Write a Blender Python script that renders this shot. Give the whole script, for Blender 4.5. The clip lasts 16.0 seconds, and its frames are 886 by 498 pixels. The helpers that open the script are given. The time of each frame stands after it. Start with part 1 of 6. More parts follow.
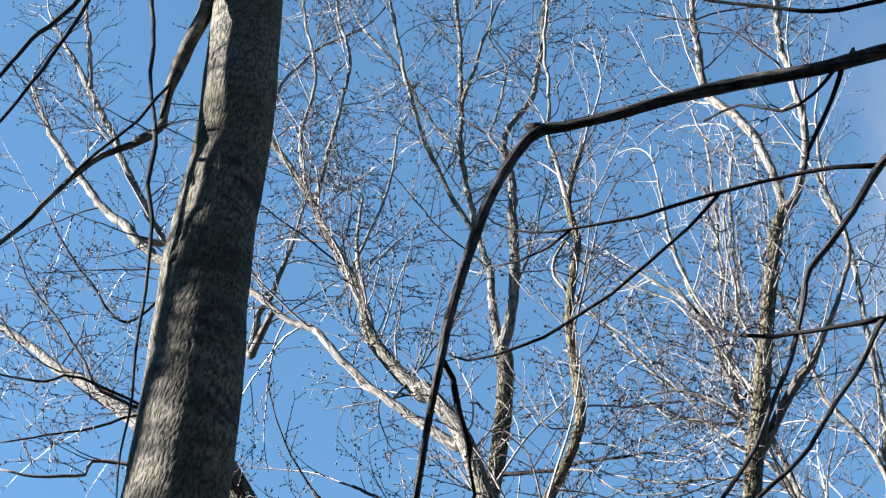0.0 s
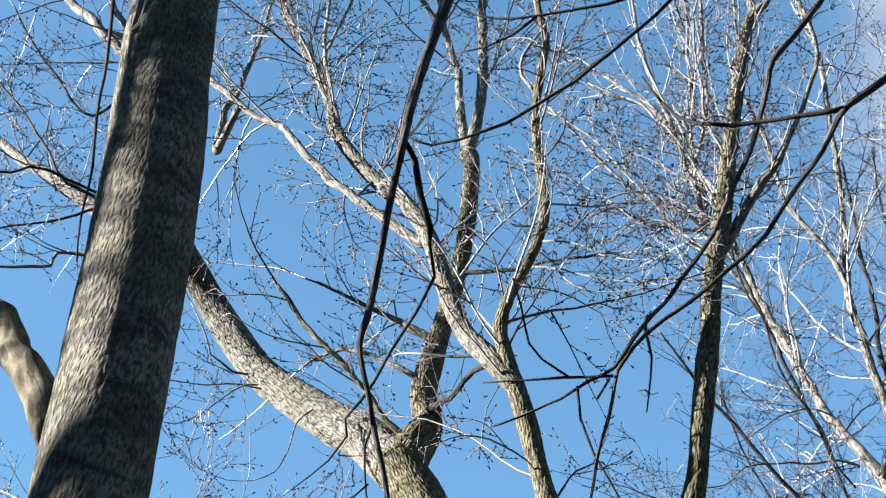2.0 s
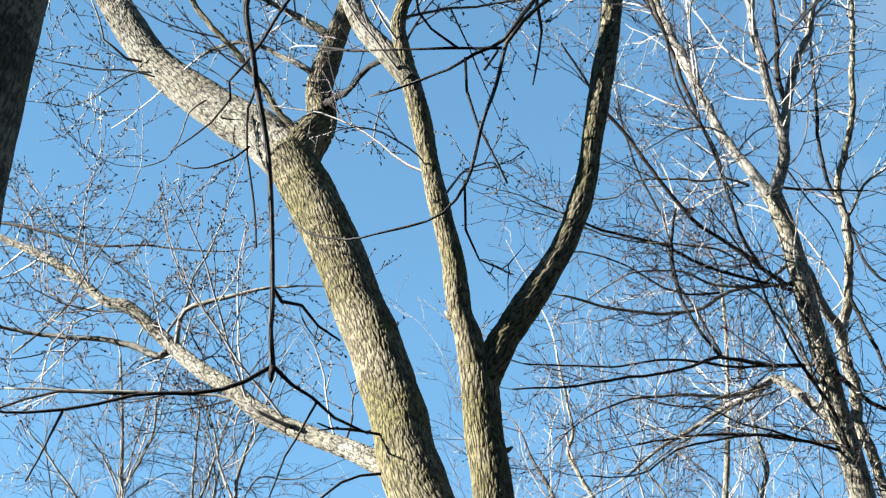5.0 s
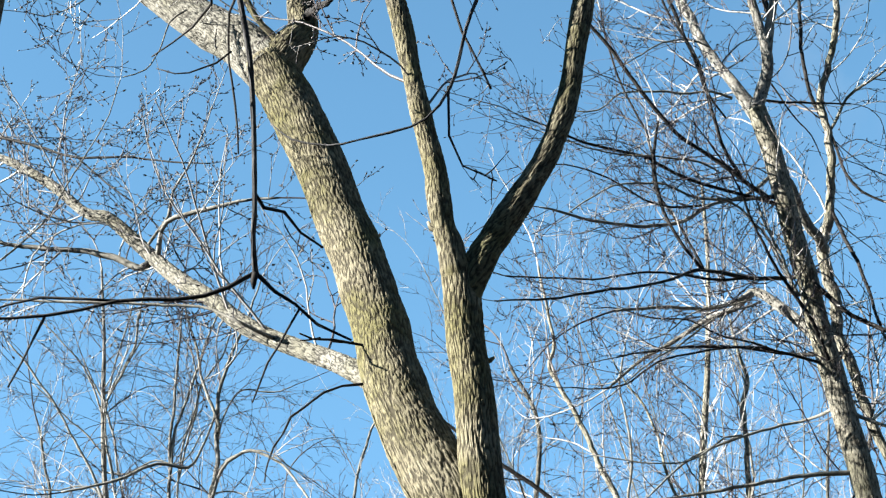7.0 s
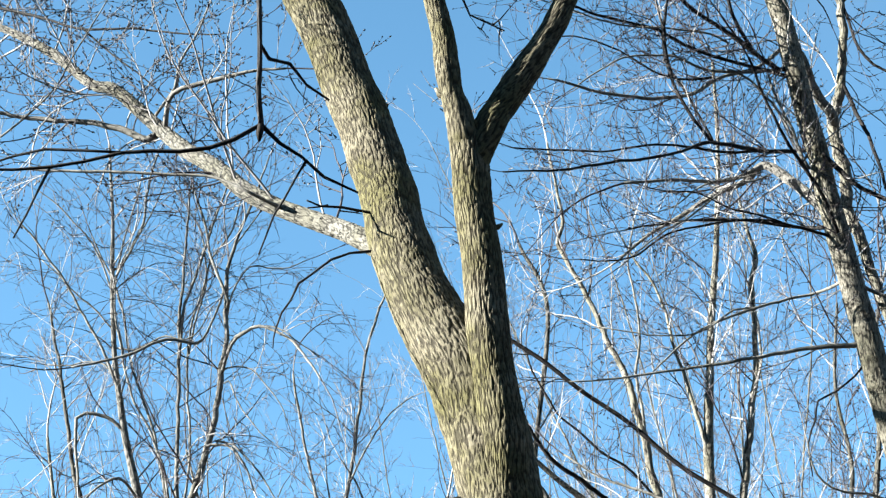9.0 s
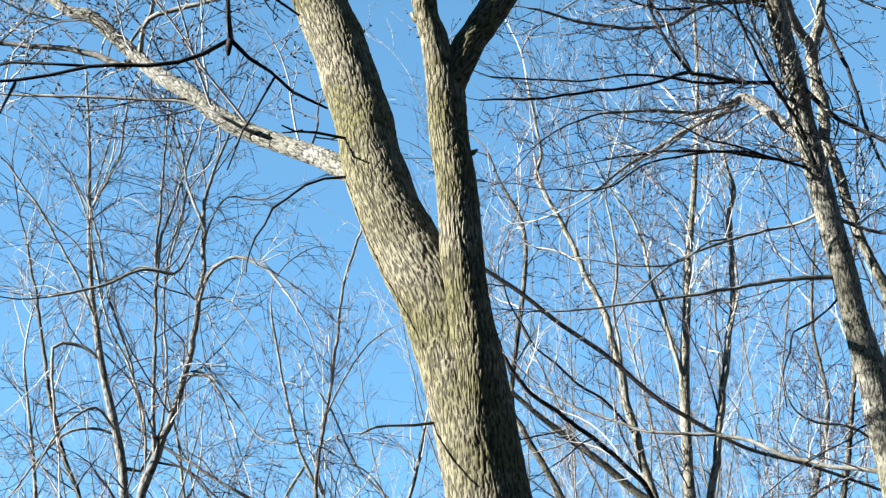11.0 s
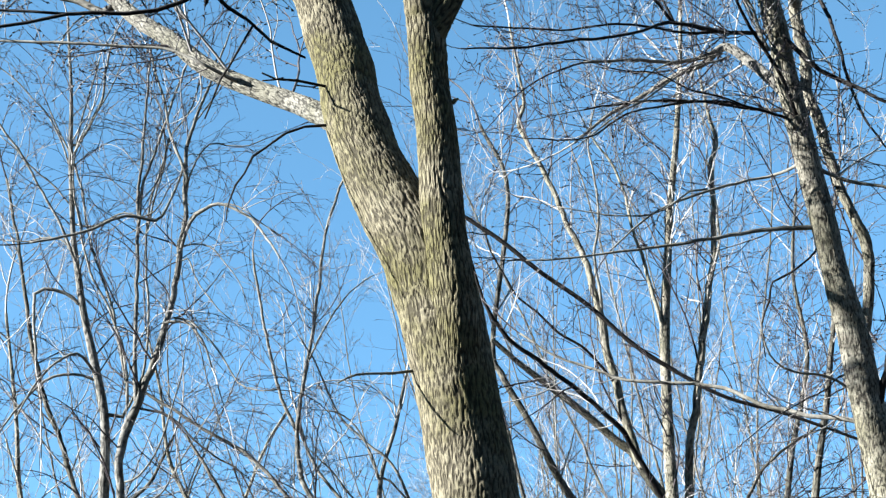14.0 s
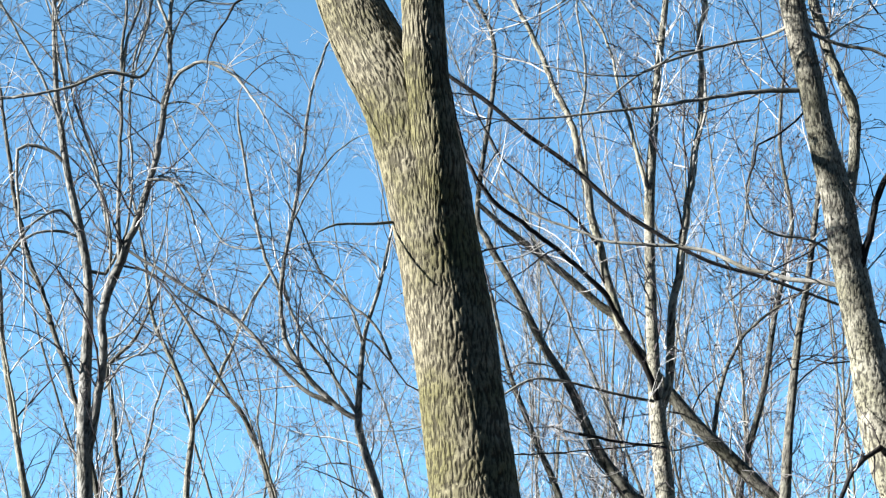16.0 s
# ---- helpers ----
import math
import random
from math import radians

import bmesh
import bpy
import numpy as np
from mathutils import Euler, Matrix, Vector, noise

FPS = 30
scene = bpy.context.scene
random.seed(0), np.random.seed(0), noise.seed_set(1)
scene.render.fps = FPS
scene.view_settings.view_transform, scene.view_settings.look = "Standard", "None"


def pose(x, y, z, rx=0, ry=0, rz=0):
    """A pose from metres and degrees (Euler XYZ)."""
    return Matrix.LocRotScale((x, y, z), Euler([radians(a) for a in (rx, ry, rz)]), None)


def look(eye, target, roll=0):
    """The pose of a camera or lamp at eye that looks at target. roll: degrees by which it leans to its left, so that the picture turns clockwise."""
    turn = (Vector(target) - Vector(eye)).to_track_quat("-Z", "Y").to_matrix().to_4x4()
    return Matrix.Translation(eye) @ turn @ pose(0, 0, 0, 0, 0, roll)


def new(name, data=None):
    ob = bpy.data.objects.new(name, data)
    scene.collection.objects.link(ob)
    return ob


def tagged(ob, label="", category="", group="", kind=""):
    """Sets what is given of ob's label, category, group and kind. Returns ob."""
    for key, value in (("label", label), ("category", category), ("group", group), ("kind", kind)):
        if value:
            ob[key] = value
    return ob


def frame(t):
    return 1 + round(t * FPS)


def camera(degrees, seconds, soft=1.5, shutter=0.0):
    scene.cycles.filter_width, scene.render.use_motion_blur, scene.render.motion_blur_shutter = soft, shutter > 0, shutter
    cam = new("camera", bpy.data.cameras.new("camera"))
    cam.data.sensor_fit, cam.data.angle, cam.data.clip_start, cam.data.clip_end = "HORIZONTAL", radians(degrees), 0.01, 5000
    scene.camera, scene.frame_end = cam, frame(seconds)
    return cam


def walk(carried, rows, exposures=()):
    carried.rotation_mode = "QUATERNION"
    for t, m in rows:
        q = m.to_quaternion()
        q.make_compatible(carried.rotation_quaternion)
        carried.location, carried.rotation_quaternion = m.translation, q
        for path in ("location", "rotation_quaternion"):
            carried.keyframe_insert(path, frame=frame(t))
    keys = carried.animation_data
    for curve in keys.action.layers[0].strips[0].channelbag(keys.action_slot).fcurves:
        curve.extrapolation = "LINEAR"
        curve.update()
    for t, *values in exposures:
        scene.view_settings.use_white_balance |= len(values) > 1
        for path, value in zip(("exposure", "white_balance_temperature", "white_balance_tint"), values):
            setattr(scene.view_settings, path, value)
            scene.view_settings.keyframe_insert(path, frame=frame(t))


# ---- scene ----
# ---- camera: it tilts down from the crowns, held by hand ----
cam = camera(27.48, 16.0, soft=1.3)
PATH = (
    # seconds, place, turn
    (0, -0.053, -0.219, 1.852, 137.334, 1.132, 7.637),
    (0.5, -0.058, -0.215, 1.843, 136.668, 0.962, 7.388),
    (1, -0.064, -0.215, 1.832, 135.347, 0.948, 7.041),
    (1.5, -0.049, -0.196, 1.808, 133.589, 0.991, 6.637),
    (2, -0.041, -0.163, 1.779, 131.409, 1.041, 6.200),
    (2.5, -0.035, -0.109, 1.764, 129.664, 1.286, 5.302),
    (3, -0.027, -0.056, 1.751, 128.038, 1.079, 4.586),
    (3.5, -0.032, -0.058, 1.745, 126.934, 0.602, 3.541),
    (4, -0.018, -0.056, 1.719, 125.105, 0.555, 2.918),
    (4.5, -0.012, -0.036, 1.696, 123.854, 0.593, 2.376),
    (5, -0.000, -0.014, 1.678, 122.789, 0.691, 2.193),
    (5.2, -0.000, -0.008, 1.674, 122.284, 0.600, 2.027),
    (7.3, -0.007, 0.020, 1.659, 119.579, 0.959, 1.622),
    (7.5, -0.002, 0.025, 1.654, 119.079, 0.987, 1.742),
    (8, 0.005, 0.051, 1.638, 117.908, 0.973, 1.885),
    (8.5, -0.003, 0.062, 1.619, 117.283, 0.848, 1.815),
    (9, -0.004, 0.088, 1.594, 116.616, 0.763, 1.881),
    (9.5, -0.018, 0.101, 1.562, 115.862, 0.471, 1.530),
    (9.7, -0.021, 0.109, 1.562, 115.805, 0.553, 1.535),
    (11.8, 0.048, 0.136, 1.539, 114.121, 0.803, 1.043),
    (12, 0.047, 0.127, 1.537, 114.107, 0.871, 1.059),
    (12.5, 0.042, 0.117, 1.543, 113.958, 0.731, 0.838),
    (13, 0.036, 0.099, 1.545, 113.776, 0.681, 0.418),
    (13.5, 0.047, 0.106, 1.553, 113.559, 0.611, 0.501),
    (14, 0.046, 0.115, 1.550, 113.002, 0.623, 0.633),
    (14.5, 0.049, 0.127, 1.550, 112.490, 0.467, 0.670),
    (15, 0.060, 0.146, 1.533, 111.735, 0.388, 0.533),
    (15.5, 0.071, 0.168, 1.498, 110.336, 0.149, 0.156),
    (16, 0.074, 0.188, 1.478, 109.000, -0.000, 0.000),
)
walk(cam, [(t, pose(*p)) for t, *p in PATH], exposures=((0, 2.71, 6550, 14), (3, 2.79, 6750, 10), (5, 2.76, 6850, 8), (9.5, 2.69, 6500, 7), (16, 2.52, 6350, 8)))

# ---- world, sun ----
SUN_TO = Vector((-0.91, -0.19, 0.37)).normalized()      # towards the sun
world = bpy.data.worlds.new("sky")
scene.world = world
world.use_nodes = True
wn, wl = world.node_tree.nodes, world.node_tree.links
wn.clear()
sky = wn.new("ShaderNodeTexSky")
sky.sky_type, sky.sun_disc = "NISHITA", False
sky.sun_elevation = math.asin(SUN_TO.z)
sky.sun_rotation = math.atan2(SUN_TO.x, SUN_TO.y) % (2 * math.pi)
sky.air_density, sky.dust_density, sky.ozone_density, sky.altitude = 0.8, 0.25, 1.0, 100
back = wn.new("ShaderNodeBackground")
back.inputs["Strength"].default_value = 0.0545
wout = wn.new("ShaderNodeOutputWorld")
tint = wn.new("ShaderNodeMix")           # a clear, cold early-spring blue
tint.data_type, tint.blend_type, tint.inputs[0].default_value = "RGBA", "MULTIPLY", 1.0
wl.new(sky.outputs[0], tint.inputs[6])
up = wn.new("ShaderNodeSeparateXYZ")
height = wn.new("ShaderNodeMapRange")
height.inputs["From Min"].default_value, height.inputs["From Max"].default_value = 0.18, 0.5
hue = wn.new("ShaderNodeMix")
hue.data_type = "RGBA"
hue.inputs[6].default_value, hue.inputs[7].default_value = (0.56, 0.84, 0.94, 1), (0.66, 0.98, 1.01, 1)
wl.new(up.outputs["Z"], height.inputs["Value"])
wl.new(height.outputs[0], hue.inputs[0])
wl.new(hue.outputs[2], tint.inputs[7])

# a thin wisp of white cloud beside the crowns
co = wn.new("ShaderNodeTexCoord")
wl.new(co.outputs["Generated"], up.inputs[0])
veil = wn.new("ShaderNodeTexNoise")
veil.inputs["Scale"].default_value, veil.inputs["Detail"].default_value, veil.inputs["Distortion"].default_value = 15.0, 6.0, 0.5
wl.new(co.outputs["Generated"], veil.inputs["Vector"])


def wmath(op, a, b):
    m = wn.new("ShaderNodeMath")
    m.operation = op
    for sock, x in zip(m.inputs, (a, b)):
        if isinstance(x, float):
            sock.default_value = x
        else:
            wl.new(x, sock)
    return m.outputs[0]


def along_axis(axis, reach):
    d = wn.new("ShaderNodeVectorMath")
    d.operation = "DOT_PRODUCT"
    d.inputs[1].default_value = axis
    wl.new(co.outputs["Generated"], d.inputs[0])
    return wmath("POWER", wmath("ABSOLUTE", wmath("DIVIDE", d.outputs["Value"], reach), 0.0), 2.0)


spread = wmath("ADD", along_axis((-0.091, -0.681, 0.727), 0.13), along_axis((0.977, -0.202, -0.067), 0.035))
ahead = wn.new("ShaderNodeVectorMath")
ahead.operation = "DOT_PRODUCT"
ahead.inputs[1].default_value = (0.192, 0.704, 0.683)
wl.new(co.outputs["Generated"], ahead.inputs[0])
body = wmath("MULTIPLY", wmath("EXPONENT", wmath("MULTIPLY", spread, -1.0), 0.0), wmath("GREATER_THAN", ahead.outputs["Value"], 0.0))
tuft = wn.new("ShaderNodeMapRange")
tuft.inputs["From Min"].default_value, tuft.inputs["From Max"].default_value, tuft.inputs["To Max"].default_value = 0.38, 0.72, 0.75
wl.new(veil.outputs["Fac"], tuft.inputs["Value"])
cloud = wn.new("ShaderNodeMix")
cloud.data_type = "RGBA"
wl.new(wmath("MULTIPLY", body, tuft.outputs[0]), cloud.inputs[0])
wl.new(tint.outputs[2], cloud.inputs[6])
cloud.inputs[7].default_value = (2.2, 2.35, 2.6, 1)
wl.new(cloud.outputs[2], back.inputs[0])
wl.new(back.outputs[0], wout.inputs[0])

sun = new("sun", bpy.data.lights.new("sun", "SUN"))
sun.data.energy, sun.data.angle, sun.data.color = 8.0, radians(0.53), (1.0, 0.972, 0.925)
sun.matrix_world = look((-30, -20, 30), Vector((-30, -20, 30)) - SUN_TO)


# ---- materials ----
def nodes(name):
    m = bpy.data.materials.new(name)
    m.use_nodes = True
    n = m.node_tree.nodes
    return m, n, m.node_tree.links, n["Principled BSDF"]


def ramp(n, stops):
    r = n.new("ShaderNodeValToRGB")
    e = r.color_ramp.elements
    e[0].position, e[0].color = stops[0][0], (*stops[0][1], 1)
    e[1].position, e[1].color = stops[-1][0], (*stops[-1][1], 1)
    for p, c in stops[1:-1]:
        k = e.new(p)
        k.color = (*c, 1)
    return r


def noise_tex(n, l, vec, scale, detail=4.0, rough=0.55, distort=0.0):
    t = n.new("ShaderNodeTexNoise")
    t.inputs["Scale"].default_value, t.inputs["Detail"].default_value = scale, detail
    t.inputs["Roughness"].default_value, t.inputs["Distortion"].default_value = rough, distort
    l.new(vec, t.inputs["Vector"])
    return t


def mix_col(n, l, fac, a, b, mode="MIX"):
    x = n.new("ShaderNodeMix")
    x.data_type, x.blend_type = "RGBA", mode
    for sock, v in ((x.inputs[0], fac), (x.inputs[6], a), (x.inputs[7], b)):
        if isinstance(v, (int, float)):
            sock.default_value = v
        elif isinstance(v, tuple):
            sock.default_value = (*v, 1)
        else:
            l.new(v, sock)
    return x.outputs[2]


def bark(name, dark, mid, light, lichen, furrow=28.0, stretch=0.2, depth=0.6, moss=0.5, rough=0.85, dist=0.02, cells=1.0, fill=0.0, patch=0.32, gloss=0.1):
    """Bark on the limb's own coordinates: furrows that run along it, darkened in the colour, blotches of lichen, fine
    grain.
    """
    m, n, l, bsdf = nodes(name)
    at = n.new("ShaderNodeAttribute")
    at.attribute_name = "grain"
    mp = n.new("ShaderNodeMapping")
    mp.inputs["Scale"].default_value = (1, 1, stretch)
    l.new(at.outputs["Vector"], mp.inputs["Vector"])
    strands = noise_tex(n, l, mp.outputs[0], furrow * 1.25, 9, 0.74, 0.3)
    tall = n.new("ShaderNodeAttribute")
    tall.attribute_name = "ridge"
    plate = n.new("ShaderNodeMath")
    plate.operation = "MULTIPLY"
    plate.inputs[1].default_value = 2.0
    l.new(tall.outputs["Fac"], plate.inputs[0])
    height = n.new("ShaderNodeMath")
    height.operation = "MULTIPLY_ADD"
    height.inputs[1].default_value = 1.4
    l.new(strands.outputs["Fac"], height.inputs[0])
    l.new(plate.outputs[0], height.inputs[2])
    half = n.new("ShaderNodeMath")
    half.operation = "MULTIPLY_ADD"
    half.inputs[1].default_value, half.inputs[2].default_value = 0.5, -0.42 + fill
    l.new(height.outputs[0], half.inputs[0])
    # low heights turn dark: darker bark, with the cracks' shade put into the colour
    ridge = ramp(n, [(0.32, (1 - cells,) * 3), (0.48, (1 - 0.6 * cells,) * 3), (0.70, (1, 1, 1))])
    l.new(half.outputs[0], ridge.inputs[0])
    fine = noise_tex(n, l, mp.outputs[0], furrow * 4, 6, 0.7)
    rings = n.new("ShaderNodeMapping")
    rings.inputs["Scale"].default_value = (0.5, 0.5, 1.6)
    l.new(at.outputs["Vector"], rings.inputs["Vector"])
    blot = noise_tex(n, l, rings.outputs[0], 9.0, 6, 0.62, 0.4)
    big = noise_tex(n, l, at.outputs["Vector"], 2.3, 4, 0.6)
    speck = noise_tex(n, l, at.outputs["Vector"], 60.0, 5, 0.7)
    base = ramp(n, [(0.46 - patch / 2, mid), (0.46 + patch / 2, light)])
    l.new(blot.outputs["Fac"], base.inputs[0])
    lm = ramp(n, [(0.44, (0, 0, 0)), (0.62, (moss, moss, moss))])
    l.new(big.outputs["Fac"], lm.inputs[0])
    grown = mix_col(n, l, lm.outputs[0], base.outputs[0], lichen)
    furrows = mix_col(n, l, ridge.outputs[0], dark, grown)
    grain = ramp(n, [(0.3, (0.55, 0.55, 0.55)), (0.7, (1.15, 1.12, 1.08))])
    l.new(fine.outputs["Fac"], grain.inputs[0])
    col = mix_col(n, l, 0.75, furrows, grain.outputs[0], "MULTIPLY")
    sp = ramp(n, [(0.42, (0.6, 0.6, 0.6)), (0.62, (1.1, 1.1, 1.1))])
    l.new(speck.outputs["Fac"], sp.inputs[0])
    col = mix_col(n, l, 0.6, col, sp.outputs[0], "MULTIPLY")
    l.new(col, bsdf.inputs["Base Color"])
    bsdf.inputs["Roughness"].default_value = rough
    bsdf.inputs["Specular IOR Level"].default_value = gloss
    bsdf.inputs["Diffuse Roughness"].default_value = 0.4
    h = n.new("ShaderNodeMath")
    h.operation = "MULTIPLY_ADD"
    h.inputs[1].default_value = 0.35
    l.new(fine.outputs["Fac"], h.inputs[0])
    l.new(ridge.outputs[0], h.inputs[2])
    h2 = n.new("ShaderNodeMath")
    h2.operation = "MULTIPLY_ADD"
    h2.inputs[1].default_value = 0.5
    l.new(speck.outputs["Fac"], h2.inputs[0])
    l.new(h.outputs[0], h2.inputs[2])
    bump = n.new("ShaderNodeBump")
    bump.inputs["Strength"].default_value, bump.inputs["Distance"].default_value = depth, dist
    l.new(h2.outputs[0], bump.inputs["Height"])
    l.new(bump.outputs[0], bsdf.inputs["Normal"])
    return m


def twig_mat(name, tones, rough=0.42):
    """Thin shoots: each one takes its own tone between reddish brown and pale grey."""
    m, n, l, bsdf = nodes(name)
    at = n.new("ShaderNodeAttribute")
    at.attribute_name = "grain"
    tone = ramp(n, list(tones))
    l.new(at.outputs["Fac"], tone.inputs[0])
    co = n.new("ShaderNodeTexCoord")
    sp = noise_tex(n, l, co.outputs["Object"], 40.0, 3)
    g = ramp(n, [(0.3, (0.7, 0.7, 0.7)), (0.7, (1.2, 1.2, 1.2))])
    l.new(sp.outputs["Fac"], g.inputs[0])
    l.new(mix_col(n, l, 0.7, tone.outputs[0], g.outputs[0], "MULTIPLY"), bsdf.inputs["Base Color"])
    bsdf.inputs["Roughness"].default_value = rough
    bsdf.inputs["Specular IOR Level"].default_value = 0.12
    return m


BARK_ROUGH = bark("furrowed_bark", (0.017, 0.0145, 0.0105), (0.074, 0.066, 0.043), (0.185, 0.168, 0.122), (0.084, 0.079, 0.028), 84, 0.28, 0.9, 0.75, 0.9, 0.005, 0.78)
BARK_TAN = bark("tan_bark", (0.017, 0.016, 0.014), (0.082, 0.078, 0.066), (0.19, 0.185, 0.163), (0.083, 0.081, 0.050), 66, 0.35, 0.8, 0.6, 0.88, 0.004, 0.85, 0.02)
# greenish bark darkened for the right stem: its shade is in the colour
BARK_SHADED = bark("shaded_bark", (0.013, 0.0115, 0.0088), (0.062, 0.055, 0.038), (0.155, 0.142, 0.100), (0.070, 0.068, 0.027), 66, 0.24, 0.8, 0.7, 0.92, 0.004, 0.85)
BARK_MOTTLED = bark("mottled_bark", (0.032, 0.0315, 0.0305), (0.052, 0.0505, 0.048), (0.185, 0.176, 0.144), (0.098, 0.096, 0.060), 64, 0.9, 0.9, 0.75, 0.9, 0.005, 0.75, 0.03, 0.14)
BARK_PALE = bark("pale_bark", (0.024, 0.023, 0.021), (0.092, 0.089, 0.082), (0.22, 0.215, 0.20), (0.074, 0.072, 0.050), 56, 0.9, 0.8, 0.45, 0.75, 0.004, 0.8, 0.06)
# near-black, as the hanging branches stand in shade: that shade is in the colour
BARK_SHADE_DARK = bark("shade_dark_bark", (0.003, 0.0028, 0.0027), (0.006, 0.0055, 0.0056), (0.022, 0.0195, 0.019), (0.012, 0.012, 0.010), 70, 0.8, 0.9, 0.3, 0.75, 0.004, 0.6)
BARK_THIN = bark("sapling_bark", (0.012, 0.011, 0.009), (0.040, 0.037, 0.031), (0.145, 0.138, 0.120), (0.046, 0.046, 0.027), 44, 0.4, 0.6, 0.6, 0.75, 0.003, 0.9, 0.08)
BARK_GREY = bark("grey_bark", (0.011, 0.0113, 0.0125), (0.027, 0.0275, 0.031), (0.095, 0.095, 0.10), (0.046, 0.047, 0.046), 90, 0.9, 1.0, 0.4, 0.8, 0.003, 0.8)
BARK_SILVER = bark("silvery_bark", (0.020, 0.018, 0.015), (0.110, 0.102, 0.082), (0.26, 0.247, 0.208), (0.098, 0.095, 0.056), 50, 0.6, 0.7, 0.55, 0.78, 0.004, 0.85, 0.06)
TWIG = twig_mat("twigs_brown", ((0.0, (0.014, 0.011, 0.0125)), (0.54, (0.030, 0.025, 0.027)), (0.70, (0.13, 0.123, 0.119)), (1.0, (0.208, 0.203, 0.196))))
TWIG_PALE = twig_mat("twigs_pale", ((0.0, (0.014, 0.011, 0.0125)), (0.32, (0.030, 0.025, 0.027)), (0.50, (0.13, 0.123, 0.119)), (1.0, (0.240, 0.234, 0.226))))
TWIG_BUDDED = twig_mat("twigs_red", ((0.0, (0.014, 0.011, 0.0125)), (0.28, (0.030, 0.025, 0.027)), (0.45, (0.080, 0.075, 0.074)), (1.0, (0.145, 0.141, 0.137))))
TWIG_WHITE = twig_mat("twigs_white", ((0.0, (0.014, 0.011, 0.0125)), (0.16, (0.030, 0.025, 0.027)), (0.3, (0.11, 0.105, 0.102)), (1.0, (0.21, 0.205, 0.198))))
# twigs to match, the same shade put into their colour
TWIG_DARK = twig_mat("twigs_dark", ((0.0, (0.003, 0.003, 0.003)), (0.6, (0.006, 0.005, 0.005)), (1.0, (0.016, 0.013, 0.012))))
BUD = twig_mat("buds", ((0.0, (0.004, 0.003, 0.003)), (1.0, (0.014, 0.009, 0.009))), 0.45)


def litter():
    m, n, l, bsdf = nodes("leaf_litter")
    co = n.new("ShaderNodeTexCoord")
    a = noise_tex(n, l, co.outputs["Object"], 9.0, 8, 0.7)
    b = noise_tex(n, l, co.outputs["Object"], 0.35, 4)
    c1 = ramp(n, [(0.35, (0.012, 0.009, 0.006)), (0.55, (0.03, 0.022, 0.014)), (0.75, (0.06, 0.046, 0.03))])
    l.new(a.outputs["Fac"], c1.inputs[0])
    c2 = ramp(n, [(0.4, (0.7, 0.7, 0.7)), (0.7, (1.1, 1.15, 0.9))])
    l.new(b.outputs["Fac"], c2.inputs[0])
    l.new(mix_col(n, l, 0.8, c1.outputs[0], c2.outputs[0], "MULTIPLY"), bsdf.inputs["Base Color"])
    bsdf.inputs["Roughness"].default_value = 0.95
    bump = n.new("ShaderNodeBump")
    bump.inputs["Distance"].default_value = 0.03
    l.new(a.outputs["Fac"], bump.inputs["Height"])
    l.new(bump.outputs[0], bsdf.inputs["Normal"])
    return m


# ---- ground ----
def build_ground():
    bm = bmesh.new()
    edges = [-2400, -600, -150, -60, *range(-40, 41, 2), 60, 150, 600, 2400]
    grid = [[bm.verts.new((x, y, 0.10 * noise.noise((x * 0.13, y * 0.13, 3.1)) - 0.06 if max(abs(x), abs(y)) < 60 else -0.06))
             for x in edges] for y in edges]
    for r0, r1 in zip(grid, grid[1:]):
        for a, b, c, d in zip(r0, r0[1:], r1[1:], r1):
            bm.faces.new((a, b, c, d))
    me = bpy.data.meshes.new("ground")
    bm.to_mesh(me)
    me.materials.append(litter())
    for p in me.polygons:
        p.use_smooth = True
    tagged(new("ground", me), "brown leaf-littered woodland floor", "ground", kind="structure")


build_ground()


